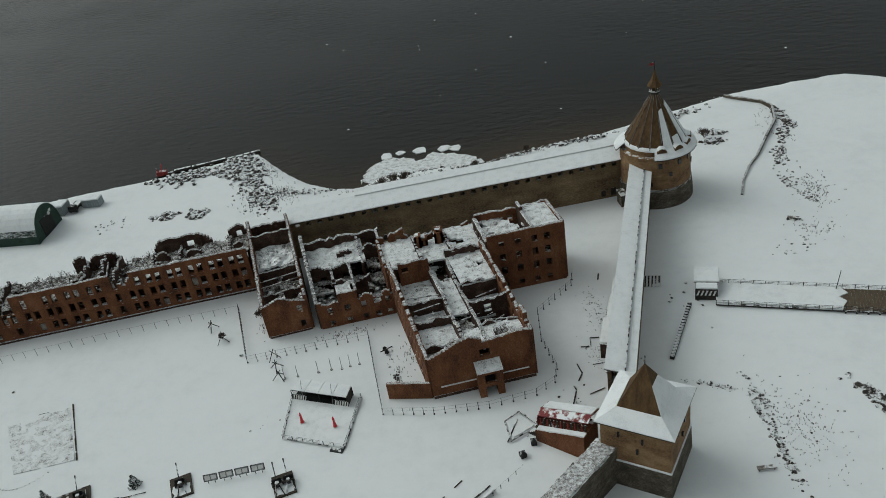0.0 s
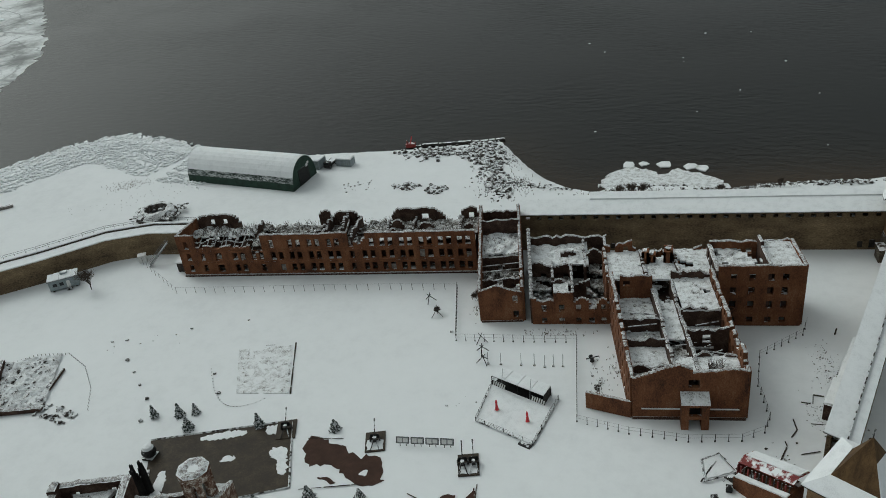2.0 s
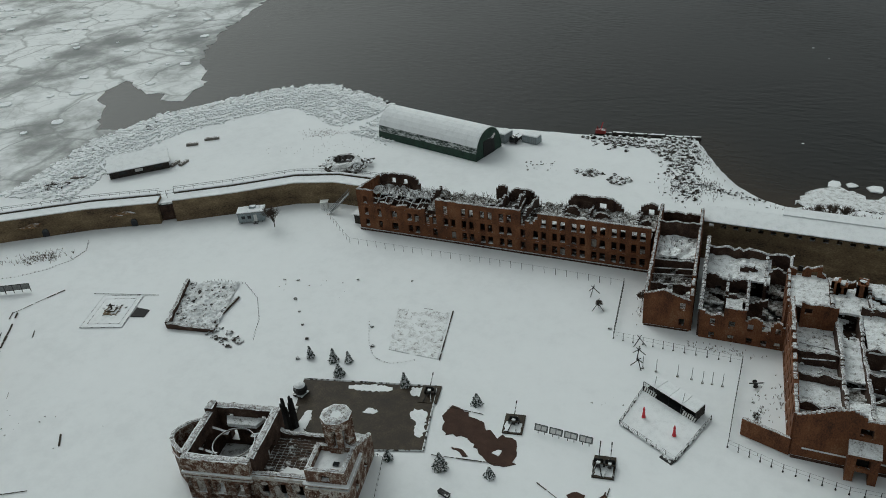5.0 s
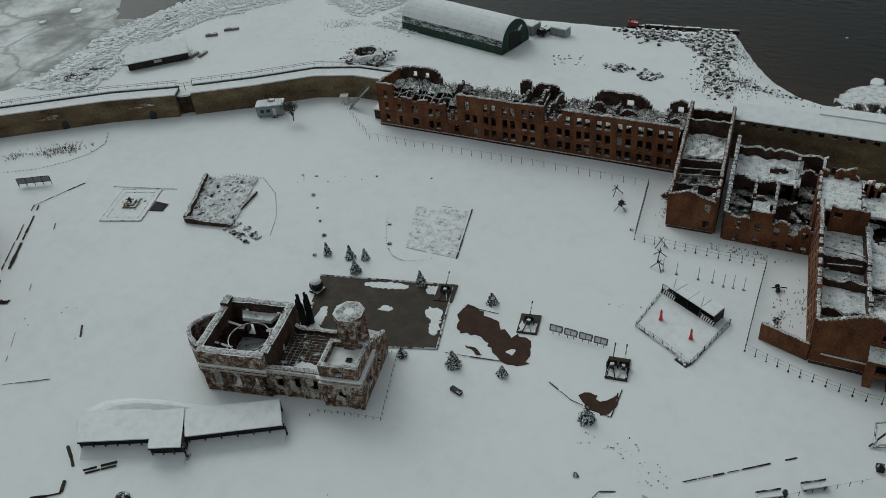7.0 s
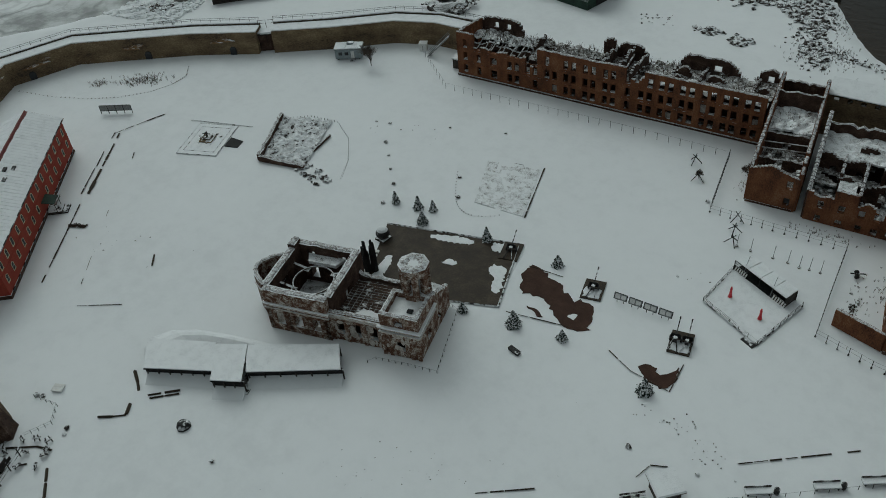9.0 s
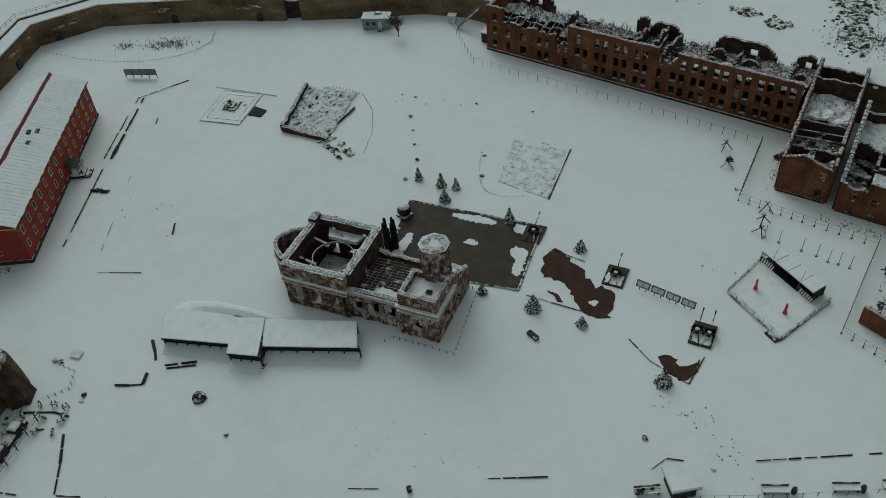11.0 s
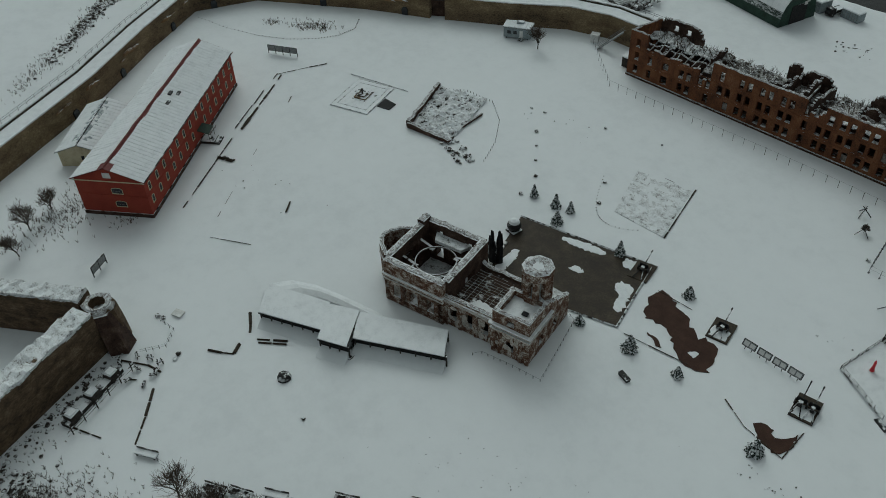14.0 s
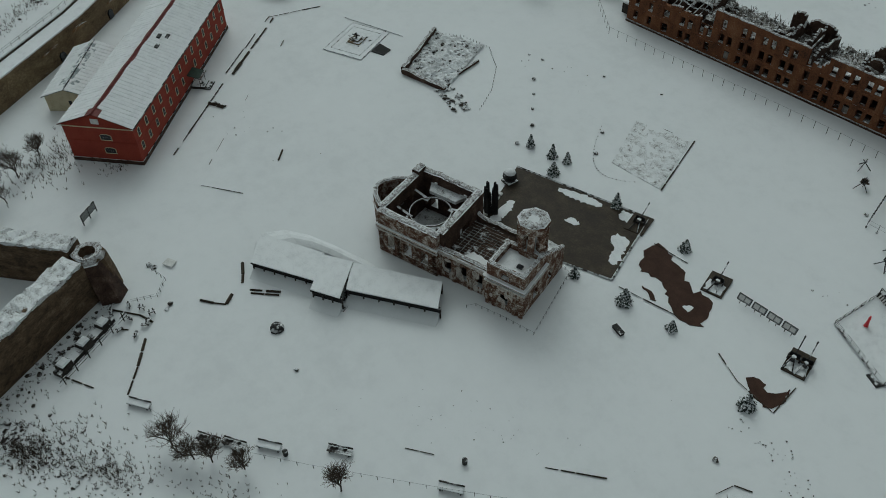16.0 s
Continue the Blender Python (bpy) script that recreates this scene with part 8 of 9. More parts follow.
hangar()
for x, y, w, d, h, tn, lab in ((-121.2, 213.4, 3.2, 4.4, 3.0, -8, "pale grey metal container with snow on top"), (-112.6, 215.6, 5.4, 3.0, 2.4, -4, "low pale storage box with snow on top")):
    c = thing("container", x, y, 0, tn, lab, "container", "storage containers")
    part("body", Mesh().box(-w / 2, -d / 2, 0, w / 2, d / 2, h), BLUEGREY, c)
    for i in range(7):
        part("rib", Mesh().box(-w / 2 + w * (i + .4) / 7, -d / 2 - .06, .1, -w / 2 + w * (i + .6) / 7, -d / 2 + .02, h - .1), STEEL, c)
    part("roof_snow", Mesh(2).prism([(-w / 2 - .05, -d / 2 - .05), (w / 2 + .05, -d / 2 - .05), (w / 2 + .05, d / 2 + .05), (-w / 2 - .05, d / 2 + .05)], h - .01, h + .3, .05), SNOW, c)
t = thing("truck", -117.3, 214.2, 0, 82, "small dark truck with snow on its bed", "truck")
part("cab", Mesh().prism([(-2.6, -1.1), (-.7, -1.1), (-.7, 1.1), (-2.6, 1.1)], .6, 2.3, .12), IRON, t)
part("windscreen", Mesh().box(-2.66, -.85, 1.4, -2.4, .85, 2.0), GLASS_DARK, t)
part("bed", Mesh().box(-.6, -1.15, .8, 2.7, 1.15, 1.0).box(-.6, -1.15, 1.0, 2.7, -1.05, 1.6).box(-.6, 1.05, 1.0, 2.7, 1.15, 1.6), IRON, t)
part("bed_snow", Mesh().box(-.55, -1.0, 1.0, 2.65, 1.0, 1.5), SNOW, t)
for x in (-1.8, 1.6):
    for y in (-1.05, 1.05):
        wh = part("wheel", Mesh().tube((x, y - .15, .5), (x, y + .15, .5), .5, .5, 12), IRON, t)
        part("rim", Mesh().tube((x, y - .17, .5), (x, y + .17, .5), .22, .22, 8), STEEL, wh)

sh = thing("long_shack", -224.6, 139.0, 0, 51, "long low shed with snowy roof and dark front", "shed")
part("wall", Mesh().box(0, .6, -.4, 18.6, 9.5, 2.4), WOOD_DARK, sh)
part("roof", Mesh().hexa([(-.5, -.5, 2.3), (19.1, -.5, 2.3), (19.1, 10.2, 3.6), (-.5, 10.2, 3.6), (-.5, -.5, 2.5), (19.1, -.5, 2.5), (19.1, 10.2, 3.8), (-.5, 10.2, 3.8)]), WOOD_DARK, sh)
part("roof_snow", Mesh().hexa([(-.5, -.5, 2.48), (19.1, -.5, 2.48), (19.1, 10.2, 3.78), (-.5, 10.2, 3.78), (-.45, -.4, 2.75), (19.05, -.4, 2.75), (19.05, 10.1, 4.05), (-.45, 10.1, 4.05)]), SNOW, sh)
for x in (3, 8, 14):
    part("window", Mesh().box(x, .5, .9, x + 2.4, .62, 1.8), WHITE if x == 8 else GLASS_DARK, sh)
for i, (x, y, tn, l) in enumerate(((-220.3, 170.4, 40, 4), (-217.3, 176.8, 40, 5), (-236.4, 135.7, 35, 5), (-213.6, 156.4, 100, 4), (-211.2, 158.0, 100, 4))):
    whole("timber_stack", Mesh(i).box(-l / 2, -.6, -.3, l / 2, .6, .6).box(-l / 2, -.5, .6, l / 2, .5, .75), WOOD_GREY, x, y, 0, tn, "stack of grey timber lying in the snow", "timber stack", "timber stacks on the shore")

rr = thing("ring_ruin", -158.6, 177.0, 0, 10, "low arched brick ring ruin heaped with snow", "ruin")
part("arch_bank", Mesh(4).rings([(6.6, -.5), (5.8, 1.2), (4.6, 2.3), (3.3, 2.6), (2.7, 0.8)], 17, .16, False), ROCK, rr)
part("inner_pit", Mesh(3).rings([(3.2, -.4), (3.0, .15)], 14), BRICK_DARK, rr)
part("bank_snow", Mesh(7).rings([(5.9, 1.0), (5.2, 2.0), (4.2, 2.65), (3.5, 2.7)], 17, .14, False, False), SNOW_ROUGH, rr)
debris(rr, [(-7, -5), (8, -5), (8, 5), (-7, 5)], 1.2, 80, .3, .9, ROCK, 501)
for i, (x, y) in enumerate(((-128.2, 161.6), (-124.4, 162.2))):
    whole("barrel", Mesh(i).tube((0, 0, 0), (0, 0, 1.6), 1.0, 1.0, 12).rings([(.95, 1.58), (.6, 1.8)], 10), IRON, x, y, 0, 0, "dark round iron barrel behind the ruin", "barrel", "barrels")


def scatter(name, areas, mat, seed, label, category, lump=None, twig=None):
    """Countless small stones or weeds over some patches of ground: (x, y, rx, ry, turn, count, size)."""
    g, m = random.Random(seed), Mesh(seed)
    for x, y, rx, ry, tn, n, size in areas:
        c, s = math.cos(radians(tn)), math.sin(radians(tn))
        pts = [(g.gauss(0, .45) * rx, g.gauss(0, .45) * ry) for _ in range(n)]
        px, py = np.array([x + u * c - v * s for u, v in pts]), np.array([y + u * s + v * c for u, v in pts])
        hz, _d = ground_height(px, py)
        for a, b, z in zip(px, py, hz):
            z = float(z) - .05
            if lump:
                m.lump(float(a), float(b), z, size * g.uniform(.4, 1.3), .7)
            else:
                for _ in range(4):
                    k = size * g.uniform(.4, 1.2)
                    m.tube((float(a), float(b), z - .1), (float(a) + g.uniform(-.45, .45) * k, float(b) + g.uniform(-.45, .45) * k, z + k * g.uniform(.5, 1)), .035, .015, 3)
    whole(name, m, mat, label=label, category=category, kind="stuff")


scatter("shore_rubble", [(-86, 226, 12, 5, 10, 150, .8), (-70, 228, 6, 10, 10, 190, .85), (-86.5, 201.6, 3.4, 2.6, 0, 70, .7), (-77.2, 200.4, 3.4, 2.6, 0, 70, .7), (-60, 205, 5, 9, 20, 120, .6), (-64, 218, 6, 8, 10, 140, .6),
                         (-102, 201, 5, 4, 0, 26, .3), (-48, 205, 14, 3, -10, 80, .4), (10, 210, 16, 2.5, 12, 130, .6), (30, 212.5, 14, 2, 8, 120, .6), (-14, 212, 10, 4, 5, 150, .55), (60, 219, 16, 2, 18, 70, .6)], ROCK, 511, "dark broken stones and rubble on the snowy shore", "rubble", lump=True)
scatter("bank_stones", [(80, 234, 8, 2, 20, 60, .6), (84, 170, 5, 8, 0, 30, .25), (77, 152, 4, 6, 0, 30, .2), (68, 200.5, 3, 2, 0, 60, .6), (42, 133, 4, 8, 0, 12, .35), (70, 146, 8, 4, 40, 20, .3),
                        (47, 100, 1.2, 10, 5, 70, .25), (46.5, 88, 1.2, 8, 0, 60, .3), (53, 96, 6, 9, 0, 40, .18), (41, 106, 6, 1.2, -25, 30, .2), (73.5, 157, 1.5, .8, -20, 8, .5), (66, 98, 2, 8, 20, 80, .5), (52, 134, 6, 4, 0, 8, .3)], ROCK, 512, "small dark stones along the snowy bank", "stones", lump=True)
scatter("dead_grass", [(-20, 203, 14, 3, 5, 260, .9), (8, 208, 16, 2, 10, 160, .8), (52, 92, 6, 12, 10, 110, .35), (48, 100, 3, 12, 0, 60, .35), (83, 168, 4, 10, -10, 120, .4), (86, 205, 4, 14, 0, 70, .5), (77, 152, 6, 5, 0, 50, .4),
                       (-56, 204, 10, 10, 20, 260, .7), (-62, 222, 7, 12, 10, 160, .6), (-202, 97, 8, 3.5, 40, 220, .8), (-211, 89, 3, 2, 40, 50, .8), (-244, 46, 4, 26, 50, 330, .9), (-224, 26, 3, 14, 50, 160, .7), (-160, 14, 8, 14, 10, 360, 1.0),
                       (-90, -4, 10, 7, 35, 300, .8), (-94, -9, 5, 4, 30, 260, 1.0), (-84, 0, 7, 3, 35, 160, .9), (-104, -6, 4, 10, 30, 60, .5), (-74, 10, 14, 3, 40, 110, .5), (-150, 26, 3, 5, 0, 60, .6), (-48, 144, 3, 6, 10, 60, .6), (-172, 188, 24, 7, 25, 60, .3), (-182, 196, 8, 4, 20, 120, .5),
                       (-18, 120, 1.5, 8, 15, 50, .5), (-16, 126, 2, 6, 10, 40, .5), (-30, 136, 8, 1.5, 8, 60, .5), (-130, 160, 26, 2, 8, 180, .8)], TWIG, 513, "dry brown grass and weeds poking through snow", "dead grass")
scatter("scree", [(-243, 45, 2.2, 22, 50, 240, .55), (-258, 62, 2.5, 12, 40, 80, .6), (-86, -4, 12, 5, 35, 90, .28), (-97, -10, 6, 5, 30, 80, .3), (-110, 2, 2, 10, 28, 80, .4), (-240, 128, 5, 3, 40, 60, .8), (-30.5, 79.5, 8, 2, 20, 26, .14), (-24, 78, 5, 4, 0, 26, .14), (-60, 46, 20, 6, 40, 40, .1),
                  (-150, 52, 20, 8, 40, 16, .2), (-125, 120, 14, 8, 0, 10, .2), (-44, 112, 4, 3, 0, 5, .2), (-18, 118, 1.5, 8, 15, 26, .35), (27, 120, 2, 12, 12, 40, .22), (25, 130, 3, 10, 12, 260, .13), (22, 118, 3, 6, 12, 120, .12), (14, 104, 6, 6, 0, 40, .25)], ROCK, 514, "scattered dark stones half covered by snow", "stones", lump=True)

rm = thing("red_crane", -95.7, 231.4, -.2, 10, "small red machine standing at the quay edge", "machine")
part("base", Mesh().box(-1.6, -.8, -.4, 1.6, .8, .8), RUST_RED, rm)
part("boom", Mesh().tube((0, 0, .7), (.6, .2, 3.2), .18, .12), RED_PAINT, rm)
part("arm", Mesh().tube((-.9, 0, .7), (-1.2, 0, 1.9), .2, .15), RUST_RED, rm)
quay = thing("quay_edge", -97, 232.6, -.5, 14, "dark timber quay edging with snow", "quay", kind="structure")
for i in range(6):
    part("beam", Mesh(i).box(-1 + i * 5.6, -.5 + .4 * math.sin(i), -1.2, 4.2 + i * 5.6, .5 + .4 * math.sin(i), -.5 + .15 * (i % 2)), WOOD_DARK, quay)


bank = thing("bank_wall", 79.5, 227.9, 0, 0, "low snow-topped stone wall curving along the bank", "stone wall")
line = [(79.5, 227.9), (83.4, 224.2), (87.9, 220.4), (89.5, 215.6), (87.3, 207.2), (81.6, 197.9), (76.4, 189.1), (72.4, 183.8), (68.7, 177.1), (66.2, 170.5)]
for i, (a, b) in enumerate(zip(line, line[1:])):
    w = wall_run(bank, (a[0] - 79.5, a[1] - 227.9), (b[0] - 79.5, b[1] - 227.9), lambda s, i=i: (.7, .9, 1.0, 1.0, .9, .7, .45, .15, .05)[i], .6, STONE_DARK, (), (), .15, 560 + i, .3, step=.9)
scatter("bank_boulders", [(90.4, 210, 1.3, 7, 5, 120, .7), (86.5, 199, 1.4, 6, -25, 90, .6), (81.5, 187, 2.2, 7, -20, 60, .4), (79, 173, 2.5, 7, 0, 60, .3), (81, 165, 3, 2, 0, 30, .3), (71, 206, 2.5, 1.5, -40, 40, .6), (68, 201, 1.5, 1.2, 0, 30, .5)], ROCK, 570, "dark boulders tumbled along the snowy bank", "boulders", lump=True)
scatter("drive_stones", [(40, 106.5, 6, .5, -25, 60, .16), (45.6, 99, .6, 4, 0, 60, .2), (46.4, 90, .7, 7, 0, 110, .22), (51, 94, 4, 8, 0, 90, .12)], ROCK, 571, "small dark stones edging the snowy track", "stones", lump=True)


# ---- bridge and gatehouse east of the fortress ----
br = thing("footbridge", 48.5, 132.4, 0, -17.5, "long wooden footbridge with rails, partly swept of snow", "bridge")
part("deck_snow", Mesh(3).prism(jag([(0, -3.2), (23.4, -3.4), (24.6, -1), (23.2, .6), (24.8, 2.2), (23.6, 3.6), (0, 3.6)], .4, 1.2), .35, .75), SNOW, br)
part("deck", Mesh().box(0, -3.6, .1, 60, 3.8, .4), WOOD_DARK, br)
for i in range(62):
    part("plank", Mesh().box(22.6 + i * .6, -3.4, .4, 22.6 + i * .6 + .56, 3.6, .5), BRIDGE_DECK, br)
for y in (-3.6, 3.8):
    for i in range(24):
        part("post", Mesh().tube((i * 2.4, y, .3), (i * 2.4, y, 1.5), .07, n=4), WOOD_DARK if y < 0 else IRON, br)
    for z in (.8, 1.1, 1.45):
        part("rail", Mesh().tube((0, y, z), (57, y, z), .05, n=4), IRON, br)
for i in range(16):
    part("pile", Mesh().tube((24 + i * 2, -3.7, -1.8), (24 + i * 2, -3.7, .3), .18, n=6), WOOD_DARK, br)
part("lamp_post", Mesh().tube((22.8, 3.0, .4), (23.4, 3.6, 5.0), .09, .06), IRON, br)
gc = thing("gate_cabin", 46.6, 133.0, 0, -15, "small snow-roofed gatehouse with striped boards", "gatehouse")
part("wall", Mesh().box(-2.2, -1.6, -.2, 2.2, 5.0, 2.6), WOOD_DARK, gc)
part("roof", Mesh().hexa([(-2.5, .6, 2.6), (2.5, .6, 2.6), (2.5, 5.6, 2.8), (-2.5, 5.6, 2.8), (-2.5, .6, 2.8), (2.5, .6, 2.8), (2.5, 5.6, 3.0), (-2.5, 5.6, 3.0)]), WOOD_DARK, gc)
part("roof_snow", Mesh().hexa([(-2.5, .6, 2.78), (2.5, .6, 2.78), (2.5, 5.6, 2.98), (-2.5, 5.6, 2.98), (-2.4, .7, 3.1), (2.4, .7, 3.1), (2.4, 5.5, 3.3), (-2.4, 5.5, 3.3)]), SNOW, gc)
part("porch_snow", Mesh().box(-2.0, -1.5, 2.58, 2.0, .4, 2.85), SNOW, gc)
for i in range(5):
    part("stripe", Mesh().hexa([(-2.0 + i * .8, -1.66, 1.0), (-1.65 + i * .8, -1.66, 1.0), (-1.65 + i * .8, -1.6, 1.0), (-2.0 + i * .8, -1.6, 1.0), (-1.6 + i * .8, -1.66, 2.2), (-1.25 + i * .8, -1.66, 2.2), (-1.25 + i * .8, -1.6, 2.2), (-1.6 + i * .8, -1.6, 2.2)]), WHITE, gc)
ck = thing("striped_barrier", 36.9, 139.0, 0, -12, "black and white striped barrier board in snow", "barrier")
part("board", Mesh().hexa([(-1.8, -.9, .1), (1.8, -.9, .1), (1.8, -.8, .1), (-1.8, -.8, .1), (-1.8, .8, 1.7), (1.8, .8, 1.7), (1.8, .9, 1.7), (-1.8, .9, 1.7)]), WHITE, ck)
for i in range(5):
    part("stripe", Mesh().hexa([(-1.7 + i * .72, -.93, .1), (-1.4 + i * .72, -.93, .1), (-1.4 + i * .72, -.9, .1), (-1.7 + i * .72, -.9, .1), (-1.6 + i * .72, .77, 1.7), (-1.3 + i * .72, .77, 1.7), (-1.3 + i * .72, .8, 1.7), (-1.6 + i * .72, .8, 1.7)]), IRON, ck)
for s in (-1.5, 1.5):
    part("leg", Mesh().tube((s, .9, -.1), (s, .8, 1.6), .06), IRON, ck)
fp = thing("fallen_panel", 39.0, 123.2, 0, 0, "long dark strip of fallen fence lying in snow", "fallen fence")
for i in range(20):
    f = i / 20
    part("slat", Mesh(i).box(-.5 + .35 * f, -.42, -.1, .5 - .3 * f, .42, .55), WOOD_DARK, fp).matrix_basis = pose(-4.0 + 7.8 * f, -8.0 + 16 * f, 0, 0, 0, 64)
for x, y, tn in ((42.5, 86.0, 0), (73.7, 156.9, -25)):
    whole("bench", Mesh().box(-1.5, -.35, .3, 1.5, .35, .5).box(-1.3, -.3, -.2, -1.1, .3, .3).box(1.1, -.3, -.2, 1.3, .3, .3), WOOD_GREY, x, y, 0, tn, "lone grey bench in deep snow", "bench", "lone benches")


# ---- between the towers ----
def stair_porch():
    ob = thing("stair_porch", 12.0, 97.4, 0, -38, "red-roofed timber stair gallery climbing to the wall", "stair")
    part("brick_base", Mesh().hexa([(-4.6, -2.4, -.2), (5.0, -2.4, -.2), (5.0, 2.4, -.2), (-4.6, 2.4, -.2), (-4.6, -2.4, 2.4), (5.0, -2.4, 5.2), (5.0, 2.4, 5.2), (-4.6, 2.4, 2.4)]), BRICK, ob)
    part("roof", Mesh().hexa([(-4.9, .2, 5.2), (5.2, .2, 8.0), (5.2, 3.0, 7.2), (-4.9, 3.0, 4.4), (-4.9, .2, 5.35), (5.2, .2, 8.15), (5.2, 3.0, 7.35), (-4.9, 3.0, 4.55)]), RUST_RED, ob, "red sheet roof")
    part("front_roof", Mesh().hexa([(-4.9, -1.0, 4.5), (5.2, -1.0, 7.2), (5.2, .2, 8.0), (-4.9, .2, 5.2), (-4.9, -1.0, 4.65), (5.2, -1.0, 7.35), (5.2, .2, 8.15), (-4.9, .2, 5.35)]), RUST_RED, ob)
    part("roof_snow", Mesh().hexa([(-4.6, .5, 5.28), (5.0, .5, 8.0), (5.0, 2.9, 7.35), (-4.6, 2.9, 4.6), (-4.6, .5, 5.5), (5.0, .5, 8.2), (5.0, 2.9, 7.6), (-4.6, 2.9, 4.85)]), SNOW, ob)
    part("gable", Mesh().add([(-4.7, -1.4, 2.3), (-4.7, 3.0, 2.3), (-4.7, 3.0, 4.5), (-4.7, .4, 5.3), (-4.7, -1.4, 4.4)], [(0, 1, 2, 3, 4)]), RUST_RED, ob)
    part("snow_ledge", Mesh().hexa([(-4.4, -2.3, 2.4), (5.0, -2.3, 5.1), (5.0, -1.3, 5.1), (-4.4, -1.3, 2.4), (-4.4, -2.3, 2.75), (5.0, -2.3, 5.45), (5.0, -1.3, 5.45), (-4.4, -1.3, 2.75)]), SNOW, ob)
    for i in range(14):
        x = -4.2 + i * .68
        z = 2.6 + (x + 4.6) * .28
        part("baluster", Mesh().box(x, -1.3, z, x + .2, -1.15, z + 1.7), WOOD_DARK if i % 2 else RUST_RED, ob)
    for i in range(6):
        part("step", Mesh().box(-4.9 - i * .4, -1.6, -.2, -4.6 - i * .4, 1.6, 1.5 - i * .28), WOOD_DARK, ob)


stair_porch()
nw = thing("wall_south", 17.6, 88.4, 0, 0, "broken stone wall stub deep in snow", "fortress wall", kind="structure")
wall_run(nw, (0, 0), (-14.5, -14.5), lambda s: 7.6 + .4 * wobble(s, 3, .4), 3.8, STONE_DARK, (), (), .25, 520, 0, step=1.0)
snow_floor(nw, [(-1.2, 1.2), (1.2, -1.2), (-13.3, -15.7), (-15.7, -13.3)], 7.9, 0, 521, .6, .4, WALL_SNOW, "wall_top_snow", "rough snow on the broken wall top", 1.0)

lt = thing("lean_to", 27.8, 127.6, 0, 74, "low snowy lean-to against the wall foot", "lean-to")
for i, (x0, x1, w, z) in enumerate(((-11, -3, 3.2, 3.6), (-3, 4, 2.6, 3.4), (4, 11, 2.4, 3.2))):
    part("roof", Mesh().hexa([(x0, 0, z), (x1, 0, z), (x1, w, z - .4), (x0, w, z - .4), (x0, 0, z + .15), (x1, 0, z + .15), (x1, w, z - .25), (x0, w, z - .25)]), WOOD_DARK, lt)
    part("roof_snow", Mesh().hexa([(x0, 0, z + .13), (x1, 0, z + .13), (x1, w, z - .27), (x0, w, z - .27), (x0 + .1, 0, z + .4), (x1 - .1, 0, z + .4), (x1 - .1, w - .1, z), (x0 + .1, w - .1, z)]), SNOW, lt)
    part("front_wall", Mesh().box(x0, w - .5, -.1, x1, w - .25, z - .4), BRICK_DARK if i == 0 else WOOD_DARK, lt)
part("end_wall", Mesh().box(-11.2, .2, -.1, -10.9, 3.0, 3.4), BRICK_DARK, lt)
for i, pts in enumerate(([(18.6, 121.6), (20.6, 121.4), (20.8, 124.0), (23.0, 123.8)], [(16.6, 112.0), (17.6, 114.0), (17.0, 117.0)], [(14.0, 104), (15.8, 109.6), (15.4, 111)], [(20.0, 116), (22.6, 116.2)], [(18, 108), (21.4, 109.4)], [(26.0, 143.5), (26.6, 146.0)])):
    kerb_line(pts, "low_railing", .12, "low dark railing half buried in snow")
rf = thing("snowy_raft", 3.8, 102.2, 0, 32, "square timber frame lying under snow", "timber frame")
for a, b in (((-3, -2.4), (3, -2.6)), ((3, -2.6), (2.6, 2.4)), ((-3, -2.4), (-1, 2.2)), ((-1, 2.2), (2.6, 2.4)), ((-3.6, -2.2), (1, 1))):
    part("beam", Mesh().tube((*a, .25), (*b, .35), .14, n=5), WOOD_DARK, rf)
part("cover_snow", Mesh(3).prism(jag([(-2.7, -2.2), (2.7, -2.3), (2.4, 2.2), (-1, 2)], .2, .7), -.2, .3, .12), SNOW, rf)
for i, (x, y) in enumerate(((6.4, 97.6), (4.2, 95.0))):
    whole("rubbish_bin", Mesh(i).prism([(-.5, -.5), (.5, -.5), (.5, .5), (-.5, .5)], -.1, .8, -.1).rings([(.55, .8), (.3, 1.0)], 8), IRON, x, y, 0, 20 * i, "small dark bin with snow on its lid", "bin", "bins")

# ---- cabin, booth, benches ----
cb = thing("site_cabin", -163.5, 134.6, 0, 36, "small grey-blue site cabin with snowy roof", "cabin")
part("wall", Mesh().box(0, 0, .25, 7.4, 3.6, 3.0), BLUEGREY, cb)
part("roof", Mesh().box(-.2, -.2, 3.0, 7.6, 3.8, 3.2), STEEL, cb)
for i in range(5):
    part("roof_snow", Mesh(i).box(-.15 + i * 1.55, -.15, 3.18, 1.3 + i * 1.55, 3.75, 3.38 + .06 * (i % 2)), SNOW, cb)
part("door", Mesh().box(4.4, -.06, .3, 5.3, .02, 2.4), WHITE, cb)
for x in (1.0, 2.7):
    part("window", Mesh().box(x, -.05, 1.3, x + 1.0, .02, 2.2), GLASS_DARK, cb)
for i in range(3):
    part("step", Mesh().box(4.2, -.4 - .35 * i, 0, 5.5, -.05 - .35 * i, .5 - .16 * i), WOOD_DARK, cb)
part("vent_box", Mesh().box(3.2, 2.0, 3.3, 5.0, 3.2, 3.9), BLUEGREY, cb)
for x in (.6, 6.4):
    part("skid", Mesh().box(x, .1, -.1, x + .3, 3.5, .25), WOOD_DARK, cb)
st = thing("iron_stair", -140.5, 151.8, 0, 30, "grey metal stair climbing the wall", "stair")
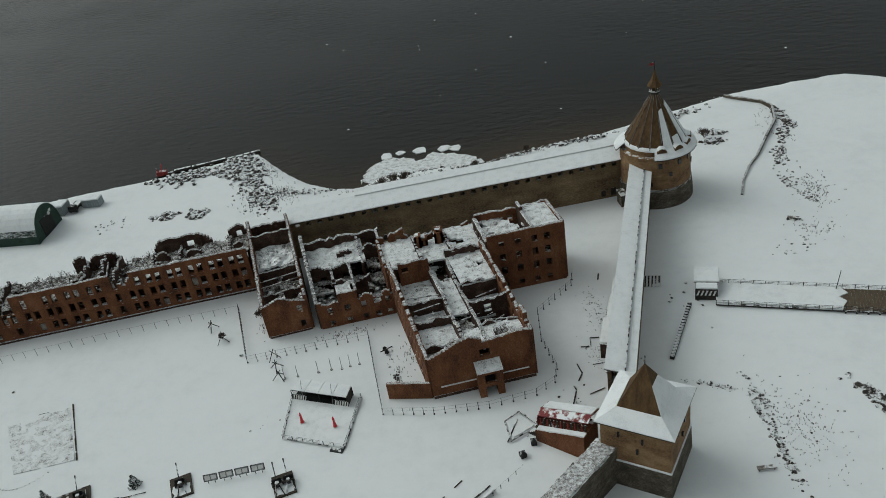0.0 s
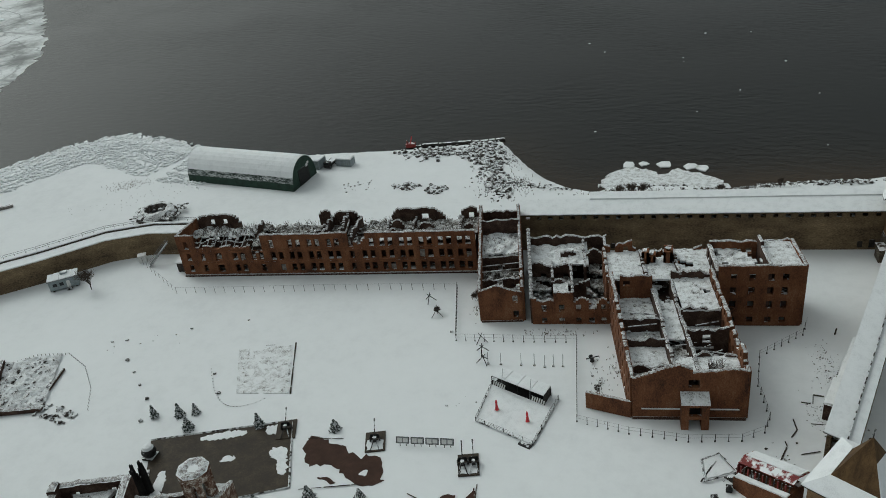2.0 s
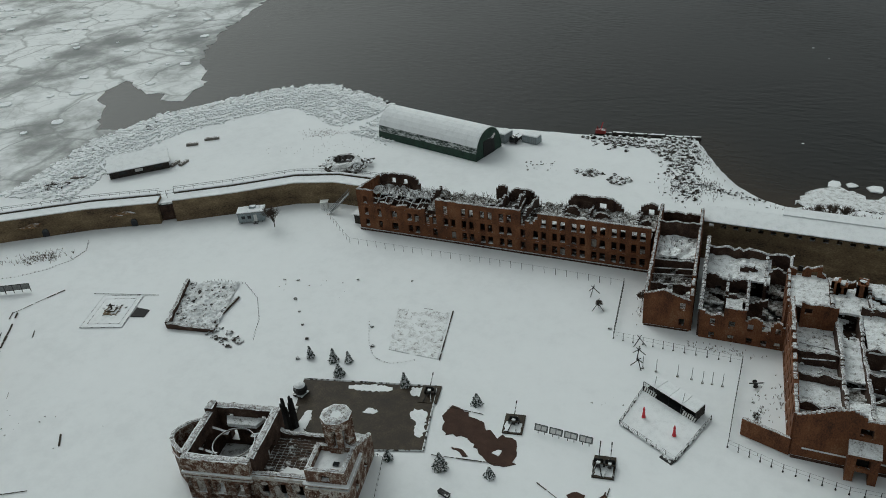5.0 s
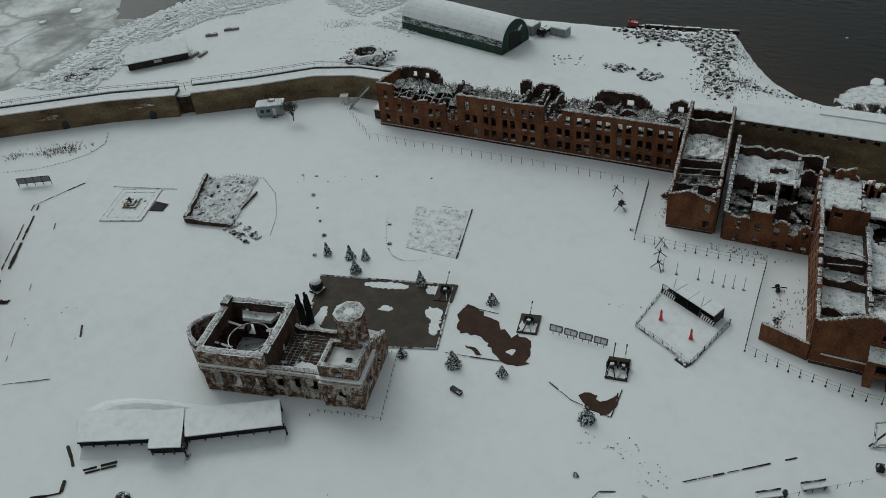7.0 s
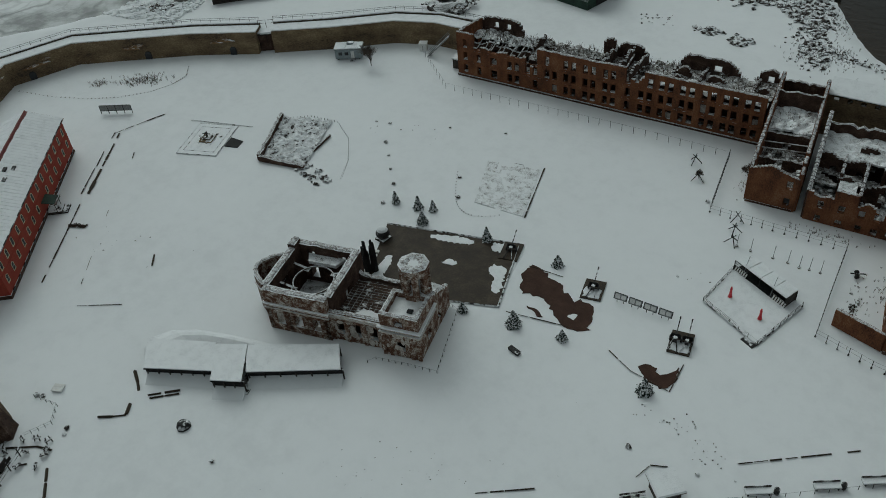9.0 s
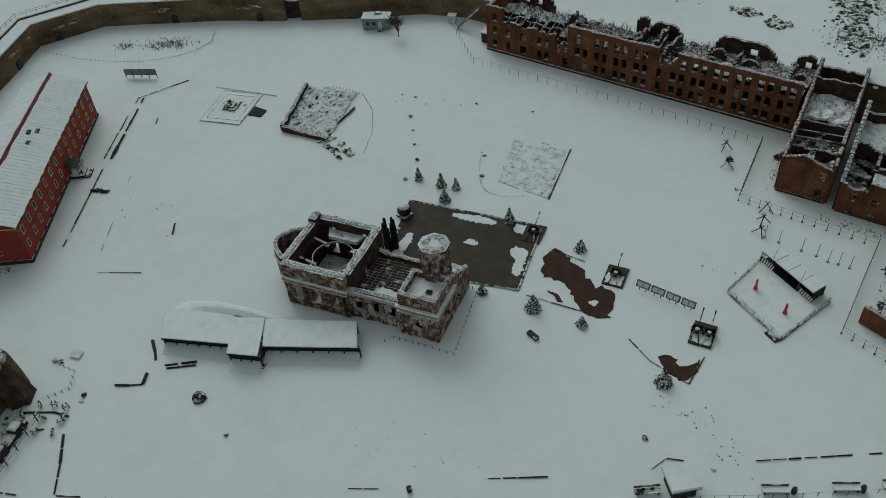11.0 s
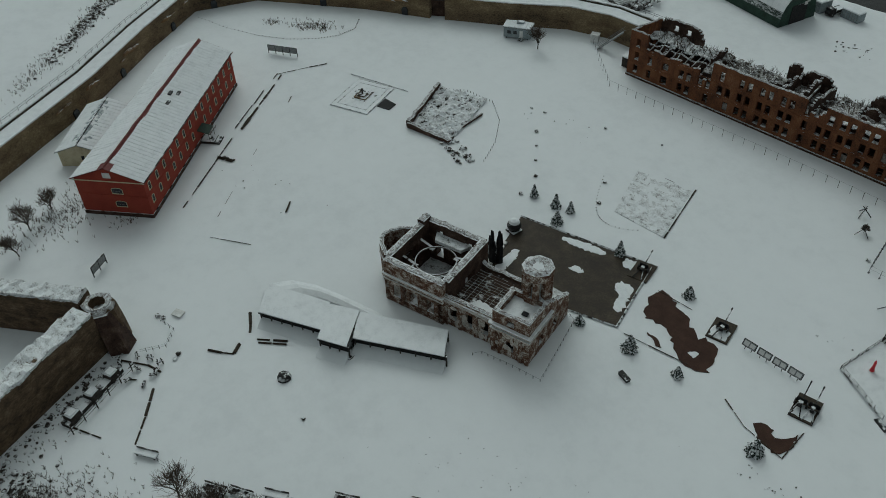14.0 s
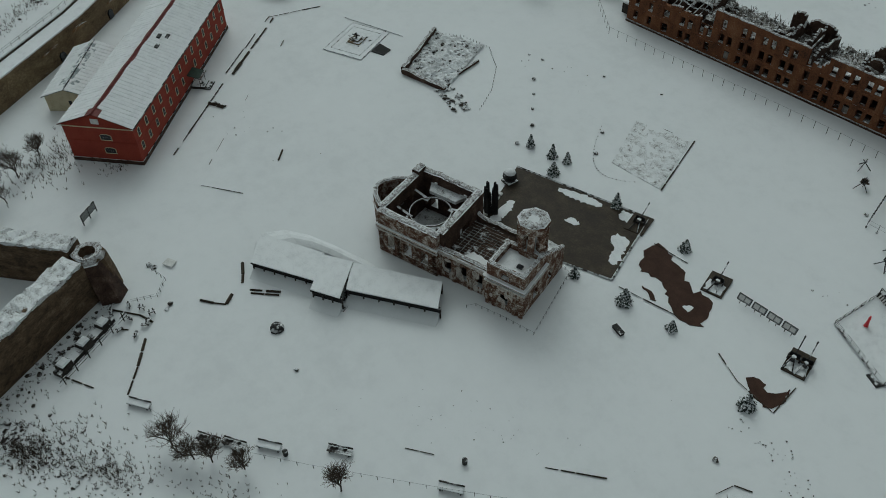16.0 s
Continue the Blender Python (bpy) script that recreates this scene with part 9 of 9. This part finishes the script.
for i in range(12):
    part("step", Mesh().box(-3 + i * .5, -.7, .2 + i * .48, -2.5 + i * .5, .7, .28 + i * .48), STEEL, st)
for y in (-.75, .75):
    part("stringer", Mesh().tube((-3.2, y, 0), (3.2, y, 6.0), .12, n=4), STEEL, st)
    part("rail", Mesh().tube((-3.2, y, 1.0), (3.2, y, 7.0), .05, n=4), STEEL, st)
whole("white_hut", Mesh().box(-1, -.8, -.1, 1, .8, 2.0).box(-1.15, -.95, 2.0, 1.15, .95, 2.2), WHITE, -146.6, 152.2, 0, 30, "tiny white hut beside the fence", "hut")
lt2 = thing("wooden_lean_to", -131.6, 150.2, 0, 8, "small snow-roofed timber lean-to by the ruin", "lean-to")
part("wall", Mesh().box(-1.6, -1.4, -.1, 1.6, 3.6, 2.6), WOOD_DARK, lt2)
part("roof_snow", Mesh().box(-1.8, -1.6, 2.6, 1.8, 3.8, 2.95), SNOW, lt2)

bo = thing("ticket_booth", -25.6, 67.6, 0, 52, "small booth with a square snowy roof", "booth")
part("wall", Mesh().box(-1.7, -1.7, -.1, 1.7, 1.7, 2.4), WOOD_DARK, bo)
part("window", Mesh().box(-1.0, -1.76, 1.0, 1.0, -1.7, 1.9), GLASS_DARK, bo)
part("roof", Mesh().box(-2.2, -2.2, 2.4, 2.2, 2.2, 2.6), WOOD_GREY, bo)
part("roof_snow", Mesh(2).prism([(-2.2, -2.2), (2.2, -2.2), (2.2, 2.2), (-2.2, 2.2)], 2.58, 2.95, .06), SNOW, bo)
kerb_line([(-30.2, 67.5), (-29.6, 70.6), (-27.2, 72.0)], r=.1)
BENCH = [(-28.6, 64.0, 46, 0), (-15.2, 75.6, 40, 1), (-8.0, 82.2, 40, 1), (-3.0, 87.0, 40, 1), (-73.6, 20.4, 40, 1), (-52.4, 38.0, 40, 1), (-66.8, 28.4, 40, 0), (-80.0, 13.6, 36, 0), (-77.0, 16.4, 36, 0), (-92.0, 7.6, 38, 1)]
for i, (x, y, tn, snowy) in enumerate(BENCH):
    b = thing("park_bench", x, y, 0, tn, "park bench under snow beside the path" if snowy else "dark park bench beside the path", "bench", "benches along the path")
    for k in range(3):
        part("slat", Mesh().box(-1.9, -.5 + k * .34, .42, 1.9, -.2 + k * .34, .5), WOOD_DARK, b)
    for k in range(2):
        part("backrest", Mesh().box(-1.9, .5, .65 + k * .25, 1.9, .58, .82 + k * .25), WOOD_DARK, b)
    for xx in (-1.5, 1.5):
        part("leg", Mesh().box(xx - .08, -.45, -.1, xx + .08, .55, .42), IRON, b)
    if snowy:
        part("snow_cover", Mesh(i).prism([(-1.9, -.5), (1.9, -.5), (1.9, .5), (-1.9, .5)], .48, .75, .05), SNOW, b)
for x, y in ((-13.2, 77.2), (-6.2, 83.6), (-71.2, 21.8), (-54.7, 42.1)):
    whole("litter_bin", Mesh().tube((0, 0, -.1), (0, 0, .95), .38, .42, 10), IRON, x, y, 0, 0, "round dark litter bin beside a bench", "bin", "litter bins")
fence("rope_fence", [(-90, 8.6), (-80, 12.4), (-66.8, 24.0), (-53.0, 37.0), (-40, 49.6), (-28, 62)], .9, 2.4, "low path fence buried in snow", (.9, ), .05, feet=False)
fence("rope_fence", [(-24, 66.5), (-15, 74.5), (-3, 86.0), (4, 92.4)], .9, 2.0, "low path fence buried in snow", (.9, ), .05, feet=False)


def memorial():
    """The low memorial yard with its carved benches and wall under the citadel."""
    ob = thing("memorial_plinth", -108.2, 4.6, 0, -60, "dark stepped memorial plinth with snow on it", "memorial")
    for i, x in enumerate((-4.6, 0, 4.6)):
        part("block", Mesh(i).prism([(x - 1.1, -1.0), (x + 1.1, -1.0), (x + 1.1, 1.0), (x - 1.1, 1.0)], -.1, 1.5, .12), WOOD_DARK, ob)
        part("block_snow", Mesh(i).prism([(x - .9, -.8), (x + .9, -.8), (x + .9, .8), (x - .9, .8)], 1.48, 1.75, .2), SNOW, ob)
    part("base", Mesh().box(-6.4, -.8, -.1, 6.4, .8, .7), WOOD_DARK, ob)
    for i in range(6):
        x = -7.0 + i * 2.8
        part("cross", Mesh().box(x - .07, 2.1, -.1, x + .07, 2.24, 2.1).box(x - .6, 2.1, 1.3, x + .6, 2.24, 1.44), WOOD_DARK, ob)
    for z in (.6, 1.2):
        part("rail", Mesh().tube((-8, 2.2, z), (8, 2.2, z), .05, n=4), IRON, ob)


memorial()
kerb_line([(-113.8, 10.6), (-109.4, 14.4), (-106.6, 15.6)], "memorial_rail", .2, "dark carved rail posts in snow", .2)
kerb_line([(-110.4, 8.0), (-107.4, 11.8), (-104.6, 13.6)], "memorial_rail", .16, "dark carved rail posts in snow", .4)
kerb_line([(-104.0, 13.2), (-99.2, 10.0), (-95.0, 6.8)], "memorial_rail", .24, "snow-topped low stone border", .3)
kerb_line([(-105, -.6), (-99, 3.2), (-95, 6.6)], "memorial_rail", .18, "snow-topped low stone border", .3)
for i, (x, y) in enumerate(((-112.4, 13.6), (-110.6, 15.2), (-108.6, 16.2), (-107.0, 15.0), (-112.6, 10.6), (-109.6, 12.6), (-106.6, 14.2), (-108.0, 10.4), (-105.6, 12.2))):
    a = thing("carved_seat", x, y, 0, 40 * i, "small dark carved timber seat in snow", "seat", "carved seats")
    part("seat", Mesh().box(-.6, -.25, .45, .6, .25, .6), WOOD_DARK, a)
    for s in (-.45, .45):
        part("leg", Mesh().tube((s, -.2, -.1), (s * .6, .2, 1.1), .1, n=4), WOOD_DARK, a)
fence("low_fence", [(-119.4, 19.6), (-114.4, 21.0), (-111.6, 18.4), (-113.0, 14.2)], .9, 1.2, "low dark fence round the citadel corner", (.9, .4), .05, feet=False)
whole("bush_row", Mesh(4).lump(-119.8, 20.0, 0, .6).lump(-118.6, 20.6, 0, .5).lump(-108.8, 19.6, 0, .6).lump(-108.0, 18.6, 0, .4), ROCK, label="dark clipped shrubs dusted with snow", category="shrub", kind="stuff")
oval = Mesh(5)
bed_edge = [(-227.2, 73.7), (-216, 77.4), (-206.1, 82.5), (-199.4, 87.6), (-194.6, 94.0), (-192.4, 100.0), (-193.0, 105.4), (-197.5, 109.7)]
for (ax, ay), (bx, by) in zip(bed_edge, bed_edge[1:]):
    for i in range(8):
        oval.lump(ax + (bx - ax) * i / 8, ay + (by - ay) * i / 8, 0, .2, .9)
whole("flowerbed_border", oval, ROCK, label="curved border of small stones round a flowerbed", category="stone border", kind="stuff")
bb = thing("building_eaves", -106, -16, 0, 0, "brick corner of a neighbouring ruined bastion", "ruin")
part("wall", Mesh(2).prism([(-9, -6), (1.2, -3.4), (.4, 1.2), (-3, 5.5), (-9, 5)], -.3, 4.6, .04), BRICK, bb)
debris(bb, [(-1, -2), (7, 1), (9, 7), (-1, 6)], 0, 90, .2, .7, ROCK, 530)
